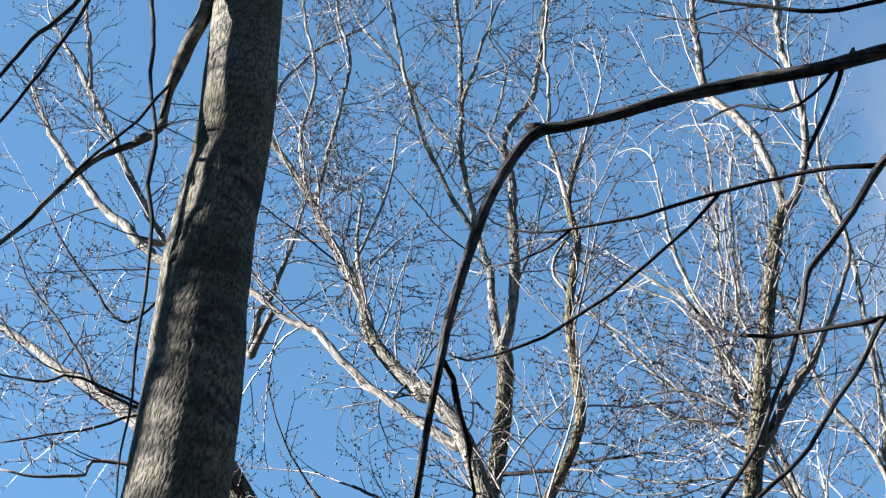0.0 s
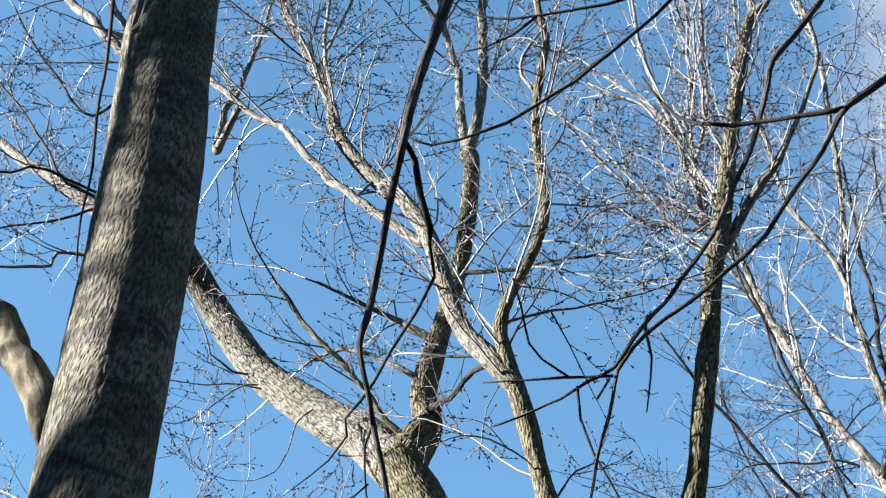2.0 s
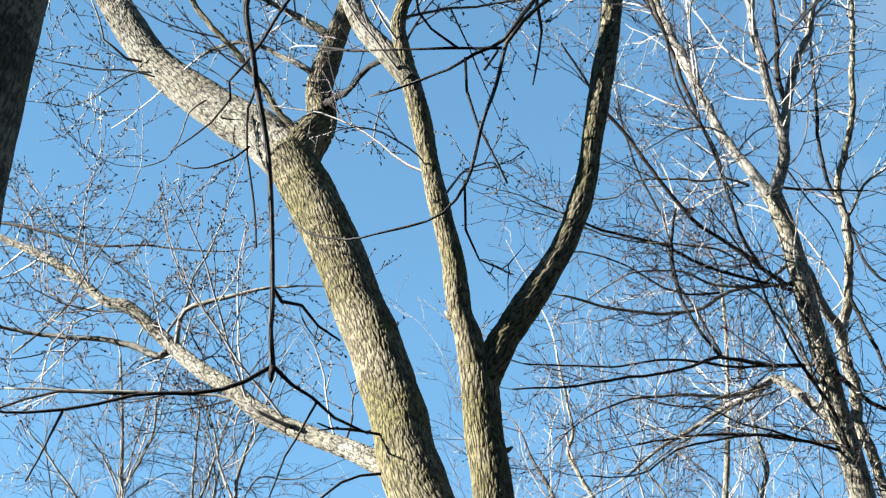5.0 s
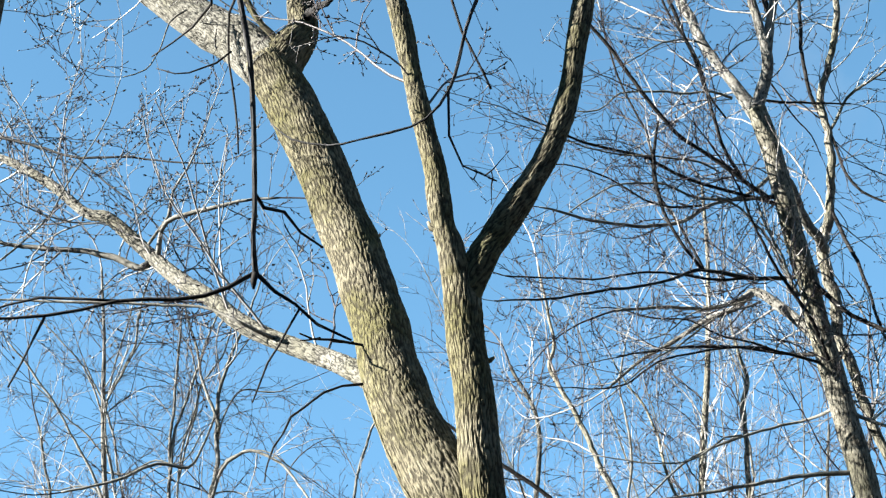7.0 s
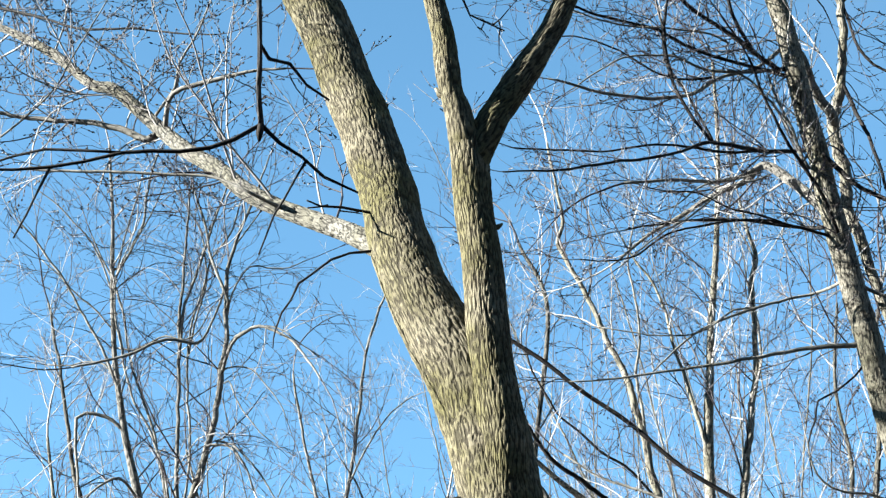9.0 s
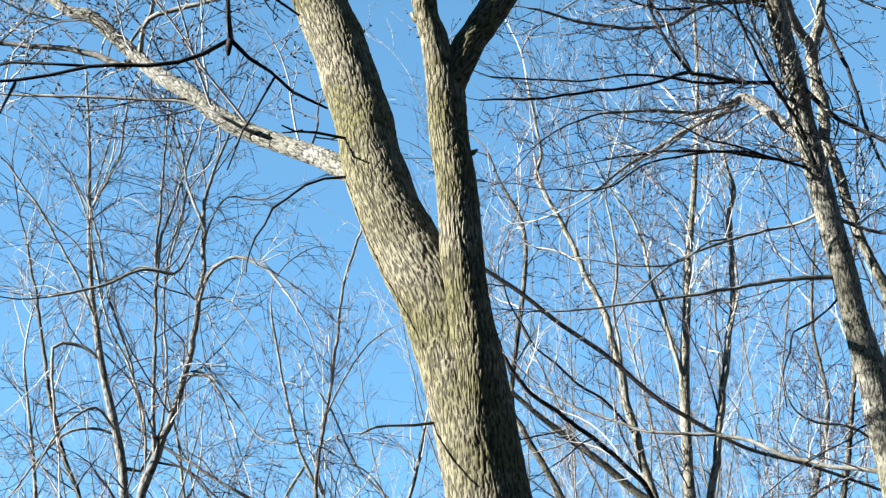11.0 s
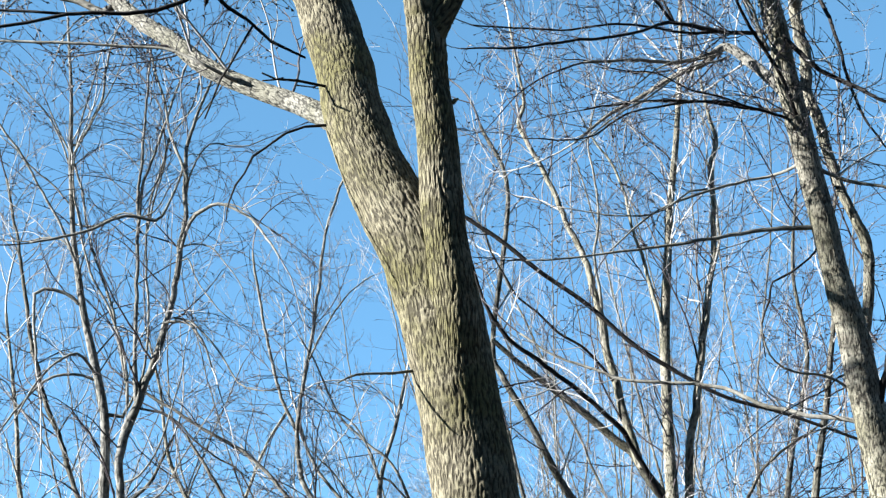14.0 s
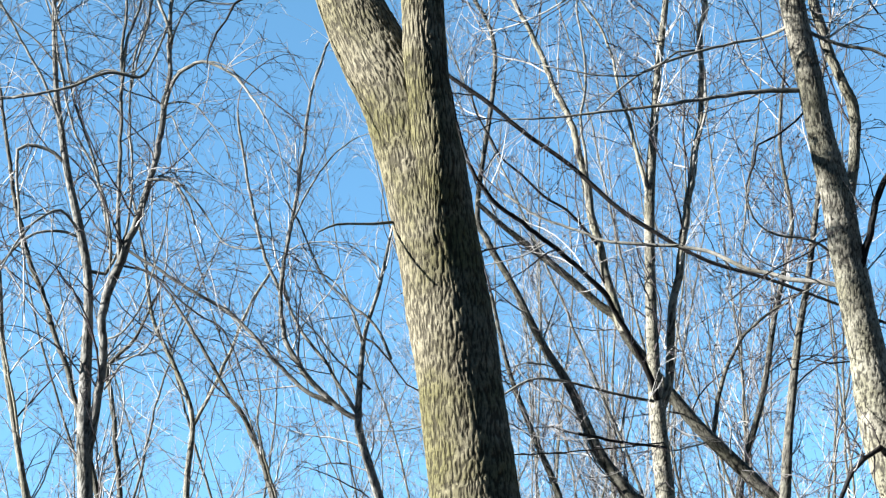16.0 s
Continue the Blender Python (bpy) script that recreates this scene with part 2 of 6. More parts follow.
# ---- unseen woods added all round to block low skylight ----
def build_woods_screen():
    """A ragged belt of bare woodland all round, lower where the view goes out; unseen, added to cut skylight."""
    rnd = random.Random(5)
    verts, faces = [], []
    n = 420
    for i in range(n):
        a = 2 * math.pi * i / n
        ahead = max(0.0, math.sin(a)) ** 0.5                  # 1 straight ahead
        tall = 16.5 - 10.5 * ahead + 2.5 * noise.noise((math.cos(a) * 6, math.sin(a) * 6, 0.4)) + rnd.uniform(-1.2, 1.2)
        r = 36 + 2.5 * noise.noise((math.cos(a) * 9, math.sin(a) * 9, 2.0)) + rnd.uniform(-0.5, 0.5)
        for k, (u, out) in enumerate(((-0.05, 0), (0.35, -0.4), (0.7, 0.3), (1.0, 1.2), (0.9, 3.0), (-0.05, 4.0))):
            q = r + out + rnd.uniform(-0.3, 0.3)
            verts.append((q * math.cos(a), q * math.sin(a) + 3, max(-0.4, tall * u)))
    for i in range(n):
        a, b = i * 6, (i + 1) % n * 6
        for k in range(5):
            faces.append((a + k, b + k, b + k + 1, a + k + 1))
    me = bpy.data.meshes.new("woods_screen")
    me.from_pydata(verts, [], faces)
    m, nn, l, bsdf = nodes("woods_screen_brown")
    co = nn.new("ShaderNodeTexCoord")
    mp = nn.new("ShaderNodeMapping")
    mp.inputs["Scale"].default_value = (1, 1, 0.12)
    l.new(co.outputs["Object"], mp.inputs["Vector"])
    a = noise_tex(nn, l, mp.outputs[0], 2.2, 8, 0.75)
    c = ramp(nn, [(0.35, (0.012, 0.010, 0.008)), (0.55, (0.035, 0.03, 0.023)), (0.75, (0.085, 0.075, 0.06))])
    l.new(a.outputs["Fac"], c.inputs[0])
    l.new(c.outputs[0], bsdf.inputs["Base Color"])
    bsdf.inputs["Roughness"].default_value = 0.95
    me.materials.append(m)
    tagged(new("woods_screen", me), "unseen brown belt of bare woodland added to block low skylight", "woods", kind="structure")


build_woods_screen()


# ---- limbs ----
def smooth_line(keys, step):
    """Catmull-Rom through (x, y, z, radius) keys, sampled about every step metres."""
    k = np.array(keys, float)
    k = np.vstack([2 * k[0] - k[1], k, 2 * k[-1] - k[-2]])
    out = []
    for p0, p1, p2, p3 in zip(k, k[1:], k[2:], k[3:]):
        n = max(1, int(np.linalg.norm(p2[:3] - p1[:3]) / step))
        for i in range(n):
            t = i / n
            q = 0.5 * (2 * p1 + (p2 - p0) * t + (2 * p0 - 5 * p1 + 4 * p2 - p3) * t * t + (3 * p1 - p0 - 3 * p2 + p3) * t ** 3)
            q[3] = p1[3] + (p2[3] - p1[3]) * t
            out.append(q)
    out.append(k[-2])
    return np.array(out)


def step_up(x, a, b):
    x = min(1.0, max(0.0, (x - a) / (b - a)))
    return x * x * (3 - 2 * x)


def furrowed(ca, sa, r, run, seed, furrow, stretch):
    """Height of rough bark, 0 in a furrow to about 1 on a plate: a net of cracks drawn out along the limb, and finer ones across the plates."""
    x, y, z = ca * r, sa * r, run * stretch
    wx = 0.016 * noise.noise((x * 14 + seed, y * 14, run * 7))
    d = noise.voronoi(((x + wx) * furrow, (y - wx) * furrow + seed, z * furrow))[0]
    w = abs(noise.noise((x * furrow * 2.2, y * furrow * 2.2 - seed, (z + wx) * furrow * 2.6)))
    g = noise.noise((x * furrow * 2.6, y * furrow * 2.6 + seed, z * furrow * 3.6))
    return 0.56 * step_up(d[1] - d[0], 0.0, 0.15) + 0.24 * step_up(w, 0.0, 0.16) + 0.24 * g


def tube(line, sides, relief=0.0, lumps=0.0, furrow=18.0, stretch=0.16, seed=0.0):
    """A closed swept tube with a rough, lumpy surface. Returns the mesh data with its grain coordinates and bark height."""
    pts, rad = line[:, :3], line[:, 3]
    tan = np.gradient(pts, axis=0)
    tan /= np.linalg.norm(tan, axis=1, keepdims=True) + 1e-9
    side = np.cross(tan[0], (0.31, 0.2, 0.93) if abs(tan[0][2]) < 0.8 else (1, 0.1, 0))
    verts, grain, faces, ridge = [], [], [], []
    around = [(math.cos(2 * math.pi * j / sides), math.sin(2 * math.pi * j / sides)) for j in range(sides)]
    run = 0.0
    for i, (p, t, r) in enumerate(zip(pts, tan, rad)):
        if i:
            run += float(np.linalg.norm(p - pts[i - 1]))
        side = side - t * (side @ t)
        side /= np.linalg.norm(side) + 1e-9
        other = np.cross(t, side)
        swell = 1 + lumps * noise.noise((seed, run * 5.5, 1.7)) + 0.5 * lumps * noise.noise((seed, run * 15, 4.2))
        ring = []
        for ca, sa in around:
            rr = r * swell
            if lumps:
                rr += r * lumps * 1.2 * noise.noise((ca * 1.1 + seed, sa * 1.1, run * 3.2))
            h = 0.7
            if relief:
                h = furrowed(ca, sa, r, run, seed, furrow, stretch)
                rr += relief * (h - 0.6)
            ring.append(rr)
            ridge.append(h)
            grain.append((ca * r + seed, sa * r, run))
        ring = np.array(ring)[:, None]
        cs = np.array(around)
        verts.extend(p + side * (cs[:, :1] * ring) + other * (cs[:, 1:] * ring))
    n = len(pts)
    for i in range(n - 1):
        a, b = i * sides, (i + 1) * sides
        for j in range(sides):
            k = (j + 1) % sides
            faces.append((a + j, a + k, b + k, b + j))
    faces.append(tuple(range(sides - 1, -1, -1)))
    faces.append(tuple((n - 1) * sides + j for j in range(sides)))
    return verts, faces, grain, ridge


def part(name, data, material, parent, label=""):
    verts, faces, grain, *ridge = data
    me = bpy.data.meshes.new(name)
    me.from_pydata([tuple(v) for v in verts], [], faces)
    if grain:
        me.attributes.new("grain", "FLOAT_VECTOR", "POINT").data.foreach_set("vector", np.array(grain, np.float32).ravel())
    if ridge:
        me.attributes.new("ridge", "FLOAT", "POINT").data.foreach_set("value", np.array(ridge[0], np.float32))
    me.polygons.foreach_set("use_smooth", [True] * len(me.polygons))
    me.materials.append(material)
    ob = new(name, me)
    ob.parent = parent
    ob.matrix_parent_inverse = parent.matrix_world.inverted()
    if label:
        tagged(ob, label)
    return ob


def limb(tree, name, keys, material=None, relief=None, lumps=None, label=""):
    """One trunk, limb or branch of a tree, from its centre line and radii."""
    r = max(k[3] for k in keys)
    fine = tree["relief"] > 0.003 and name in ("trunk", "stem", "limb")
    sides = (210 if tree["furrow"] > 55 else 110 if fine else 84) if r > 0.1 else (72 if fine else 30) if r > 0.045 else 18 if r > 0.02 else 8 if r > 0.008 else 6
    step = tree["step"] if r > 0.1 else (0.014 if fine else 0.03) if r > 0.045 else 0.04 if r > 0.02 else 0.06
    line = smooth_line(keys, step)
    if r < 0.05:                              # thin wood is never quite straight
        for i, q in enumerate(line):
            w = min(1.0, 4 * i / len(line)) * min(0.022, 0.006 + 0.6 * q[3])
            q[:3] += w * np.array(noise.noise_vector(Vector(q[:3]) * 4.5)) + 0.5 * w * np.array(noise.noise_vector(Vector(q[:3]) * 13))
    rel = tree["relief"] if relief is None else relief
    lum = tree["lumps"] if lumps is None else lumps
    tree["count"] += 1
    seed = tree["seed"] + 3.7 * tree["count"]
    data = tube(line, sides, rel * min(1.0, 0.25 + r / 0.14) if r > 0.02 else 0.0, lum, seed=seed, stretch=tree["stretch"], furrow=tree["furrow"])
    ob = part(name, data, material or tree["bark"], tree["root"], label)
    tree["lines"].append((line, name, ob))
    return line


def start_tree(label, category, x, y, seed, bark_mat, relief=0.006, lumps=0.05, stretch=0.16, name="tree", group="", furrow=46.0, step=0.012):
    root = new(name)
    root.location = (x, y, 0)
    bpy.context.view_layer.update()
    tagged(root, label, category, group)
    return dict(root=root, bark=bark_mat, relief=relief, lumps=lumps, stretch=stretch, seed=seed, furrow=furrow, step=step, count=0, lines=[])


# ---- shoots ----
class Shoots:
    """Thin shoots and buds that grow from limbs, gathered into one mesh each."""

    def __init__(self, seed):
        self.rnd, self.plump, self.tone = random.Random(seed), 1.0, 0.5
        self.v, self.f, self.bv, self.bf, self.tones, self.btones = [], [], [], [], [], []

    def stick(self, pts, radii, v, f, tones):
        n0 = len(v)
        last = len(pts) - 1
        for i in range(last + 1):                  # young tips are darker than old wood
            k = self.tone * (1 - 0.2 * i / last)
            tones.extend([(k, k, k)] * 3)
        t = (pts[-1] - pts[0]).normalized()
        s = t.cross(Vector((0.3, 0.9, 0.2))).normalized()
        o = t.cross(s)
        ring = [s, -0.5 * s + 0.87 * o, -0.5 * s - 0.87 * o]
        for p, r in zip(pts, radii):
            v.extend(tuple(p + d * r) for d in ring)
        for i in range(len(pts) - 1):
            a = n0 + 3 * i
            f.extend(((a, a + 1, a + 4, a + 3), (a + 1, a + 2, a + 5, a + 4), (a + 2, a, a + 3, a + 5)))

    def bud(self, p, d, size):
        size *= self.plump
        self.stick([p, p + d * size * 0.45, p + d * size], [size * 0.14, size * 0.27, size * 0.06], self.bv, self.bf, self.btones)

    def grow(self, p, d, length, r, level, lift, wander, kids, bud):
        rnd = self.rnd
        n = 10 if level == 0 else 6 if level == 1 else 3
        bend = Vector((rnd.gauss(0, 1), rnd.gauss(0, 1), rnd.gauss(0, 1))) * (0.075 if level < 2 else 0.1)
        pts, radii, way = [p.copy()], [r], d.normalized()
        for i in range(n):
            way = way + bend + Vector((rnd.gauss(0, 1), rnd.gauss(0, 1), rnd.gauss(0, 1))) * wander * 0.7
            way.z += lift
            way.normalize()
            pts.append(pts[-1] + way * (length / n))
            radii.append(r * (1 - 0.66 * (i + 1) / n))
        if level == 0:
            self.tone = rnd.random()
            base = self.tone
        else:
            base = self.tone = max(0.0, self.tone * rnd.uniform(0.62, 0.95))
        self.stick(pts, radii, self.v, self.f, self.tones)
        if level < 2:
            count = max(1, round(kids * length * rnd.uniform(0.7, 1.3) * (1.0 if level == 0 else 1.5)))
            turn = rnd.uniform(0, 6.28)
            for k in range(count):
                u = 0.15 + 0.8 * (k + rnd.random()) / count
                i = min(n - 1, int(u * n))
                q = pts[i].lerp(pts[i + 1], u * n - i)
                t = (pts[i + 1] - pts[i]).normalized()
                s = t.cross(Vector((rnd.gauss(0, 1), rnd.gauss(0, 1), rnd.gauss(0, 1)))).normalized()
                turn += 2.4
                self.tone = base
                s = Matrix.Rotation(turn, 3, t) @ s
                a = radians(rnd.uniform(28, 62))
                self.grow(q, t * math.cos(a) + s * math.sin(a), length * rnd.uniform(0.22, 0.6) * (1 - 0.45 * u) if level == 0 else rnd.uniform(0.03, 0.16), max(0.0028, radii[i] * 0.68),
                          level + 1, lift * 0.8, wander * 1.1, kids, bud)
        if bud and level > 0:
            for i in range(1, len(pts)):
                if rnd.random() < bud:
                    t = (pts[i] - pts[i - 1]).normalized()
                    s = (t + Vector((rnd.gauss(0, 0.6), rnd.gauss(0, 0.6), rnd.gauss(0, 0.6)))).normalized()
                    self.bud(pts[i], s, rnd.uniform(0.010, 0.018))
            self.bud(pts[-1], way, rnd.uniform(0.012, 0.02))

    def along(self, line, per_metre, length, thin=0.05, lift=0.05, wander=0.16, kids=5.0, bud=0.4, start=0.0, fine=1.0, plump=1.0, tip_on=True):
        """Shoots along the part of a limb that is thinner than thin."""
        self.plump = plump
        rnd = self.rnd
        pts = line[:, :3]
        seg = np.linalg.norm(np.diff(pts, axis=0), axis=1)
        total = seg.sum()
        at = start * total
        run, i, turn = 0.0, 0, rnd.uniform(0, 6.28)
        while True:
            at += rnd.expovariate(per_metre)
            if at >= total:
                break
            while i < len(seg) - 1 and run + seg[i] < at:
                run += seg[i]
                i += 1
            r = line[i, 3]
            if r > thin:
                continue
            t = Vector(pts[i + 1] - pts[i]).normalized()
            s = t.cross(Vector((rnd.gauss(0, 1), rnd.gauss(0, 1), rnd.gauss(0, 1)))).normalized()
            a = radians(rnd.uniform(30, 70))
            size = length * rnd.uniform(0.35, 1.15) * (1 - 0.35 * at / total)
            self.grow(Vector(pts[i]) + s * r * 0.7, t * math.cos(a) + s * math.sin(a) + Vector((0, 0, 0.15)), size,
                      min(0.42 * r, (0.0034 + 0.0042 * size) * fine), 0, lift, wander, kids, bud)
        if line[-1, 3] > 0.016 or not tip_on:
            return
        tip = Vector(pts[-1] - pts[-2]).normalized()
        self.grow(Vector(pts[-1]), tip, length * 0.9, max(0.003, line[-1, 3] * 0.9), 0, lift * 0.5, wander * 0.7, kids, bud)

    def finish(self, parent, material, label="fine bare twigs"):
        if self.v:
            part("twig_spray", (self.v, self.f, self.tones), material, parent, label)["kind"] = "stuff"
        if self.bv:
            part("bud_scatter", (self.bv, self.bf, self.btones), BUD, parent, "small dark brown winter buds")["kind"] = "stuff"


def sprout(tree, names, material, *how, **more):
    """Grow shoots from those limbs of a tree that bear one of the names, a spray to each limb."""
    for k, (line, name, ob) in enumerate(tree["lines"]):
        if name in names:
            s = Shoots(int(tree["seed"] * 100) + 17 * k)
            s.along(line, *how, **more)
            s.finish(ob, material)


# ---- trees ----

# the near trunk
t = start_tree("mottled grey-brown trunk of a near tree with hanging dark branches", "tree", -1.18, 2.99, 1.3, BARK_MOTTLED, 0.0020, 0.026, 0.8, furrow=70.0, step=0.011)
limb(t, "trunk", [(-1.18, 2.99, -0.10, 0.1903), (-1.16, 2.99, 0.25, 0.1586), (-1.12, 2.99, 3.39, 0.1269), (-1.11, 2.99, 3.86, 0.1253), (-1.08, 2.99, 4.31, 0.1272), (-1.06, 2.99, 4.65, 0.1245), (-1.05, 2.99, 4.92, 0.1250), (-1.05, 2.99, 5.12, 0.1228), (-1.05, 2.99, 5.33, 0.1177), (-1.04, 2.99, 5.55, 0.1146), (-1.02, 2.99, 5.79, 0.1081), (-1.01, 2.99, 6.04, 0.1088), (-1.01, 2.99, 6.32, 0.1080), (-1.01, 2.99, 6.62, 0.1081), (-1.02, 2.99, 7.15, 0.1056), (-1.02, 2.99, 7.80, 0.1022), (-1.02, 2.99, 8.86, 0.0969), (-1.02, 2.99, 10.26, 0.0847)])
limb(t, "limb", [(-1.10, 2.99, 4.02, 0.0445), (-1.15, 2.99, 4.04, 0.0387), (-1.26, 3.03, 4.26, 0.0448), (-1.33, 3.07, 4.41, 0.0422), (-1.39, 3.11, 4.52, 0.0405), (-1.44, 3.15, 4.61, 0.0371), (-1.48, 3.18, 4.67, 0.0261)], BARK_ROUGH)
limb(t, "limb", [(-1.02, 2.99, 6.91, 0.0328), (-1.13, 2.97, 6.61, 0.0254), (-1.15, 2.94, 6.38, 0.0220), (-1.18, 2.92, 6.22, 0.0223), (-1.20, 2.90, 6.05, 0.0142), (-1.20, 2.87, 5.85, 0.0121), (-1.34, 2.85, 5.73, 0.0088), (-1.45, 2.82, 5.55, 0.0070), (-1.55, 2.80, 5.36, 0.0061), (-1.62, 2.77, 5.24, 0.0052), (-1.74, 2.75, 5.15, 0.0037)], BARK_MOTTLED)
limb(t, "branch", [(-1.26, 2.86, 5.80, 0.0080), (-1.16, 2.75, 5.68, 0.0070), (-1.15, 2.74, 5.45, 0.0067), (-1.13, 2.74, 5.32, 0.0058), (-1.12, 2.73, 5.16, 0.0050), (-1.12, 2.72, 4.91, 0.0041), (-1.11, 2.72, 4.68, 0.0033), (-1.11, 2.71, 4.50, 0.0026), (-1.10, 2.70, 4.37, 0.0019)], BARK_SHADE_DARK)
limb(t, "branch", [(-1.20, 2.88, 5.90, 0.0055), (-1.14, 2.75, 5.89, 0.0048), (-1.22, 2.75, 5.75, 0.0047), (-1.32, 2.75, 5.62, 0.0046), (-1.39, 2.75, 5.51, 0.0038)], BARK_SHADE_DARK)
limb(t, "branch", [(-1.12, 2.97, 6.64, 0.0094), (-1.28, 2.85, 6.65, 0.0082), (-1.24, 2.81, 6.24, 0.0068), (-1.21, 2.78, 5.95, 0.0057), (-1.16, 2.75, 5.69, 0.0047)], BARK_SHADE_DARK)
limb(t, "branch", [(-1.02, 2.99, 6.96, 0.0131), (-1.38, 2.80, 6.96, 0.0114), (-1.45, 2.79, 6.42, 0.0070), (-1.52, 2.77, 6.12, 0.0059), (-1.62, 2.76, 5.83, 0.0049), (-1.71, 2.75, 5.63, 0.0040)], BARK_SHADE_DARK)
limb(t, "branch", [(-1.02, 2.99, 6.91, 0.0131), (-1.36, 2.90, 6.91, 0.0114), (-1.53, 2.86, 6.51, 0.0081), (-1.62, 2.82, 6.29, 0.0070), (-1.67, 2.79, 6.09, 0.0059), (-1.75, 2.75, 5.88, 0.0049)], BARK_SHADE_DARK)
limb(t, "side_branch", [(-1.05, 2.99, 5.35, 0.0449), (-1.07, 2.94, 5.34, 0.0391), (-1.09, 2.92, 5.33, 0.0330), (-1.11, 2.90, 5.33, 0.0224), (-1.11, 2.89, 5.31, 0.0104)], BARK_MOTTLED)
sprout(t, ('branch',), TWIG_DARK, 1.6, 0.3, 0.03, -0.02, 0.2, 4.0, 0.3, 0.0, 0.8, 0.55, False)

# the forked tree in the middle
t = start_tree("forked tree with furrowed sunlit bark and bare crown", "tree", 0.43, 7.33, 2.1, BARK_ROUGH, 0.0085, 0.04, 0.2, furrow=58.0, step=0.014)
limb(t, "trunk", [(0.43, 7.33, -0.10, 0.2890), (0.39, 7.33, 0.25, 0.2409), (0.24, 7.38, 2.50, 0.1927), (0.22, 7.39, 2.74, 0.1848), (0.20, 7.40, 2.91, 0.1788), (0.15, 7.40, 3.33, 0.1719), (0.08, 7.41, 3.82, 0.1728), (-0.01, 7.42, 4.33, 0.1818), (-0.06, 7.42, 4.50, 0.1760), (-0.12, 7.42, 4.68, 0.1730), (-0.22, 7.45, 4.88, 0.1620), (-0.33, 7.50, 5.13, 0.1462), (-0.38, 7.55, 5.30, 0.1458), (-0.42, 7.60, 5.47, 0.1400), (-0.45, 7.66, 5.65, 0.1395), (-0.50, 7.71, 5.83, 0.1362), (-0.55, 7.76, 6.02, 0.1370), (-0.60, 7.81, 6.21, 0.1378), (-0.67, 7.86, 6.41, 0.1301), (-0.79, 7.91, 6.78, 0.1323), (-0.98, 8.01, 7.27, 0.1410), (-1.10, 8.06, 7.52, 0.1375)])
limb(t, "stem", [(-1.07, 8.04, 7.45, 0.1431), (-1.28, 8.25, 7.82, 0.1359), (-1.50, 8.40, 8.07, 0.1264), (-1.77, 8.55, 8.39, 0.1186), (-2.04, 8.65, 8.72, 0.1045), (-2.34, 8.70, 9.26, 0.0994), (-2.50, 8.55, 9.54, 0.0854), (-2.53, 8.30, 9.54, 0.0768), (-2.58, 8.01, 9.43, 0.0679)], BARK_TAN)
limb(t, "limb", [(-2.58, 8.01, 9.43, 0.0639), (-2.77, 8.01, 9.38, 0.0556), (-3.05, 8.09, 9.70, 0.0498), (-3.35, 8.16, 10.05, 0.0437), (-3.64, 8.24, 10.33, 0.0351), (-3.86, 8.32, 10.62, 0.0280), (-4.23, 8.40, 11.00, 0.0186)], BARK_PALE)
limb(t, "limb", [(-1.07, 8.04, 7.45, 0.1250), (-0.98, 8.06, 7.63, 0.1120), (-0.92, 8.11, 7.80, 0.0875), (-0.94, 8.15, 8.06, 0.0746), (-0.89, 8.20, 8.34, 0.0695), (-0.82, 8.25, 8.66, 0.0608), (-0.76, 8.30, 8.94, 0.0551), (-0.71, 8.35, 9.25, 0.0528), (-0.66, 8.40, 9.68, 0.0525), (-0.63, 8.44, 10.15, 0.0523), (-0.67, 8.59, 10.37, 0.0497)], BARK_ROUGH, lumps=0.09)
limb(t, "limb", [(-0.67, 8.59, 10.37, 0.0344), (-0.71, 8.60, 10.82, 0.0295), (-0.71, 8.61, 11.20, 0.0261), (-0.79, 8.62, 11.59, 0.0247), (-0.88, 8.64, 12.52, 0.0217), (-0.87, 8.65, 13.23, 0.0203), (-0.87, 8.66, 14.24, 0.0190), (-0.90, 8.67, 15.19, 0.0175), (-0.84, 8.69, 16.50, 0.0107)], BARK_PALE)
limb(t, "limb", [(-0.67, 8.59, 10.37, 0.0459), (-0.59, 8.56, 10.65, 0.0388), (-0.53, 8.52, 11.08, 0.0357), (-0.53, 8.49, 11.52, 0.0325), (-0.49, 8.46, 11.91, 0.0311), (-0.54, 8.43, 12.44, 0.0235), (-0.30, 8.40, 12.87, 0.0196), (-0.18, 8.36, 13.46, 0.0203), (-0.12, 8.33, 14.02, 0.0186), (0.08, 8.30, 15.20, 0.0123)], BARK_PALE)
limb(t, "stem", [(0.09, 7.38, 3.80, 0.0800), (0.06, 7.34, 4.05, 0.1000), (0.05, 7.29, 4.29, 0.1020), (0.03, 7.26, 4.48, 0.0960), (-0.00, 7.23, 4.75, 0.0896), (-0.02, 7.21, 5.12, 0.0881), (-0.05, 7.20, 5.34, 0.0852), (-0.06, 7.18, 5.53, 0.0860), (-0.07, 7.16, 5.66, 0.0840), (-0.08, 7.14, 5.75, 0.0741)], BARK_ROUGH)
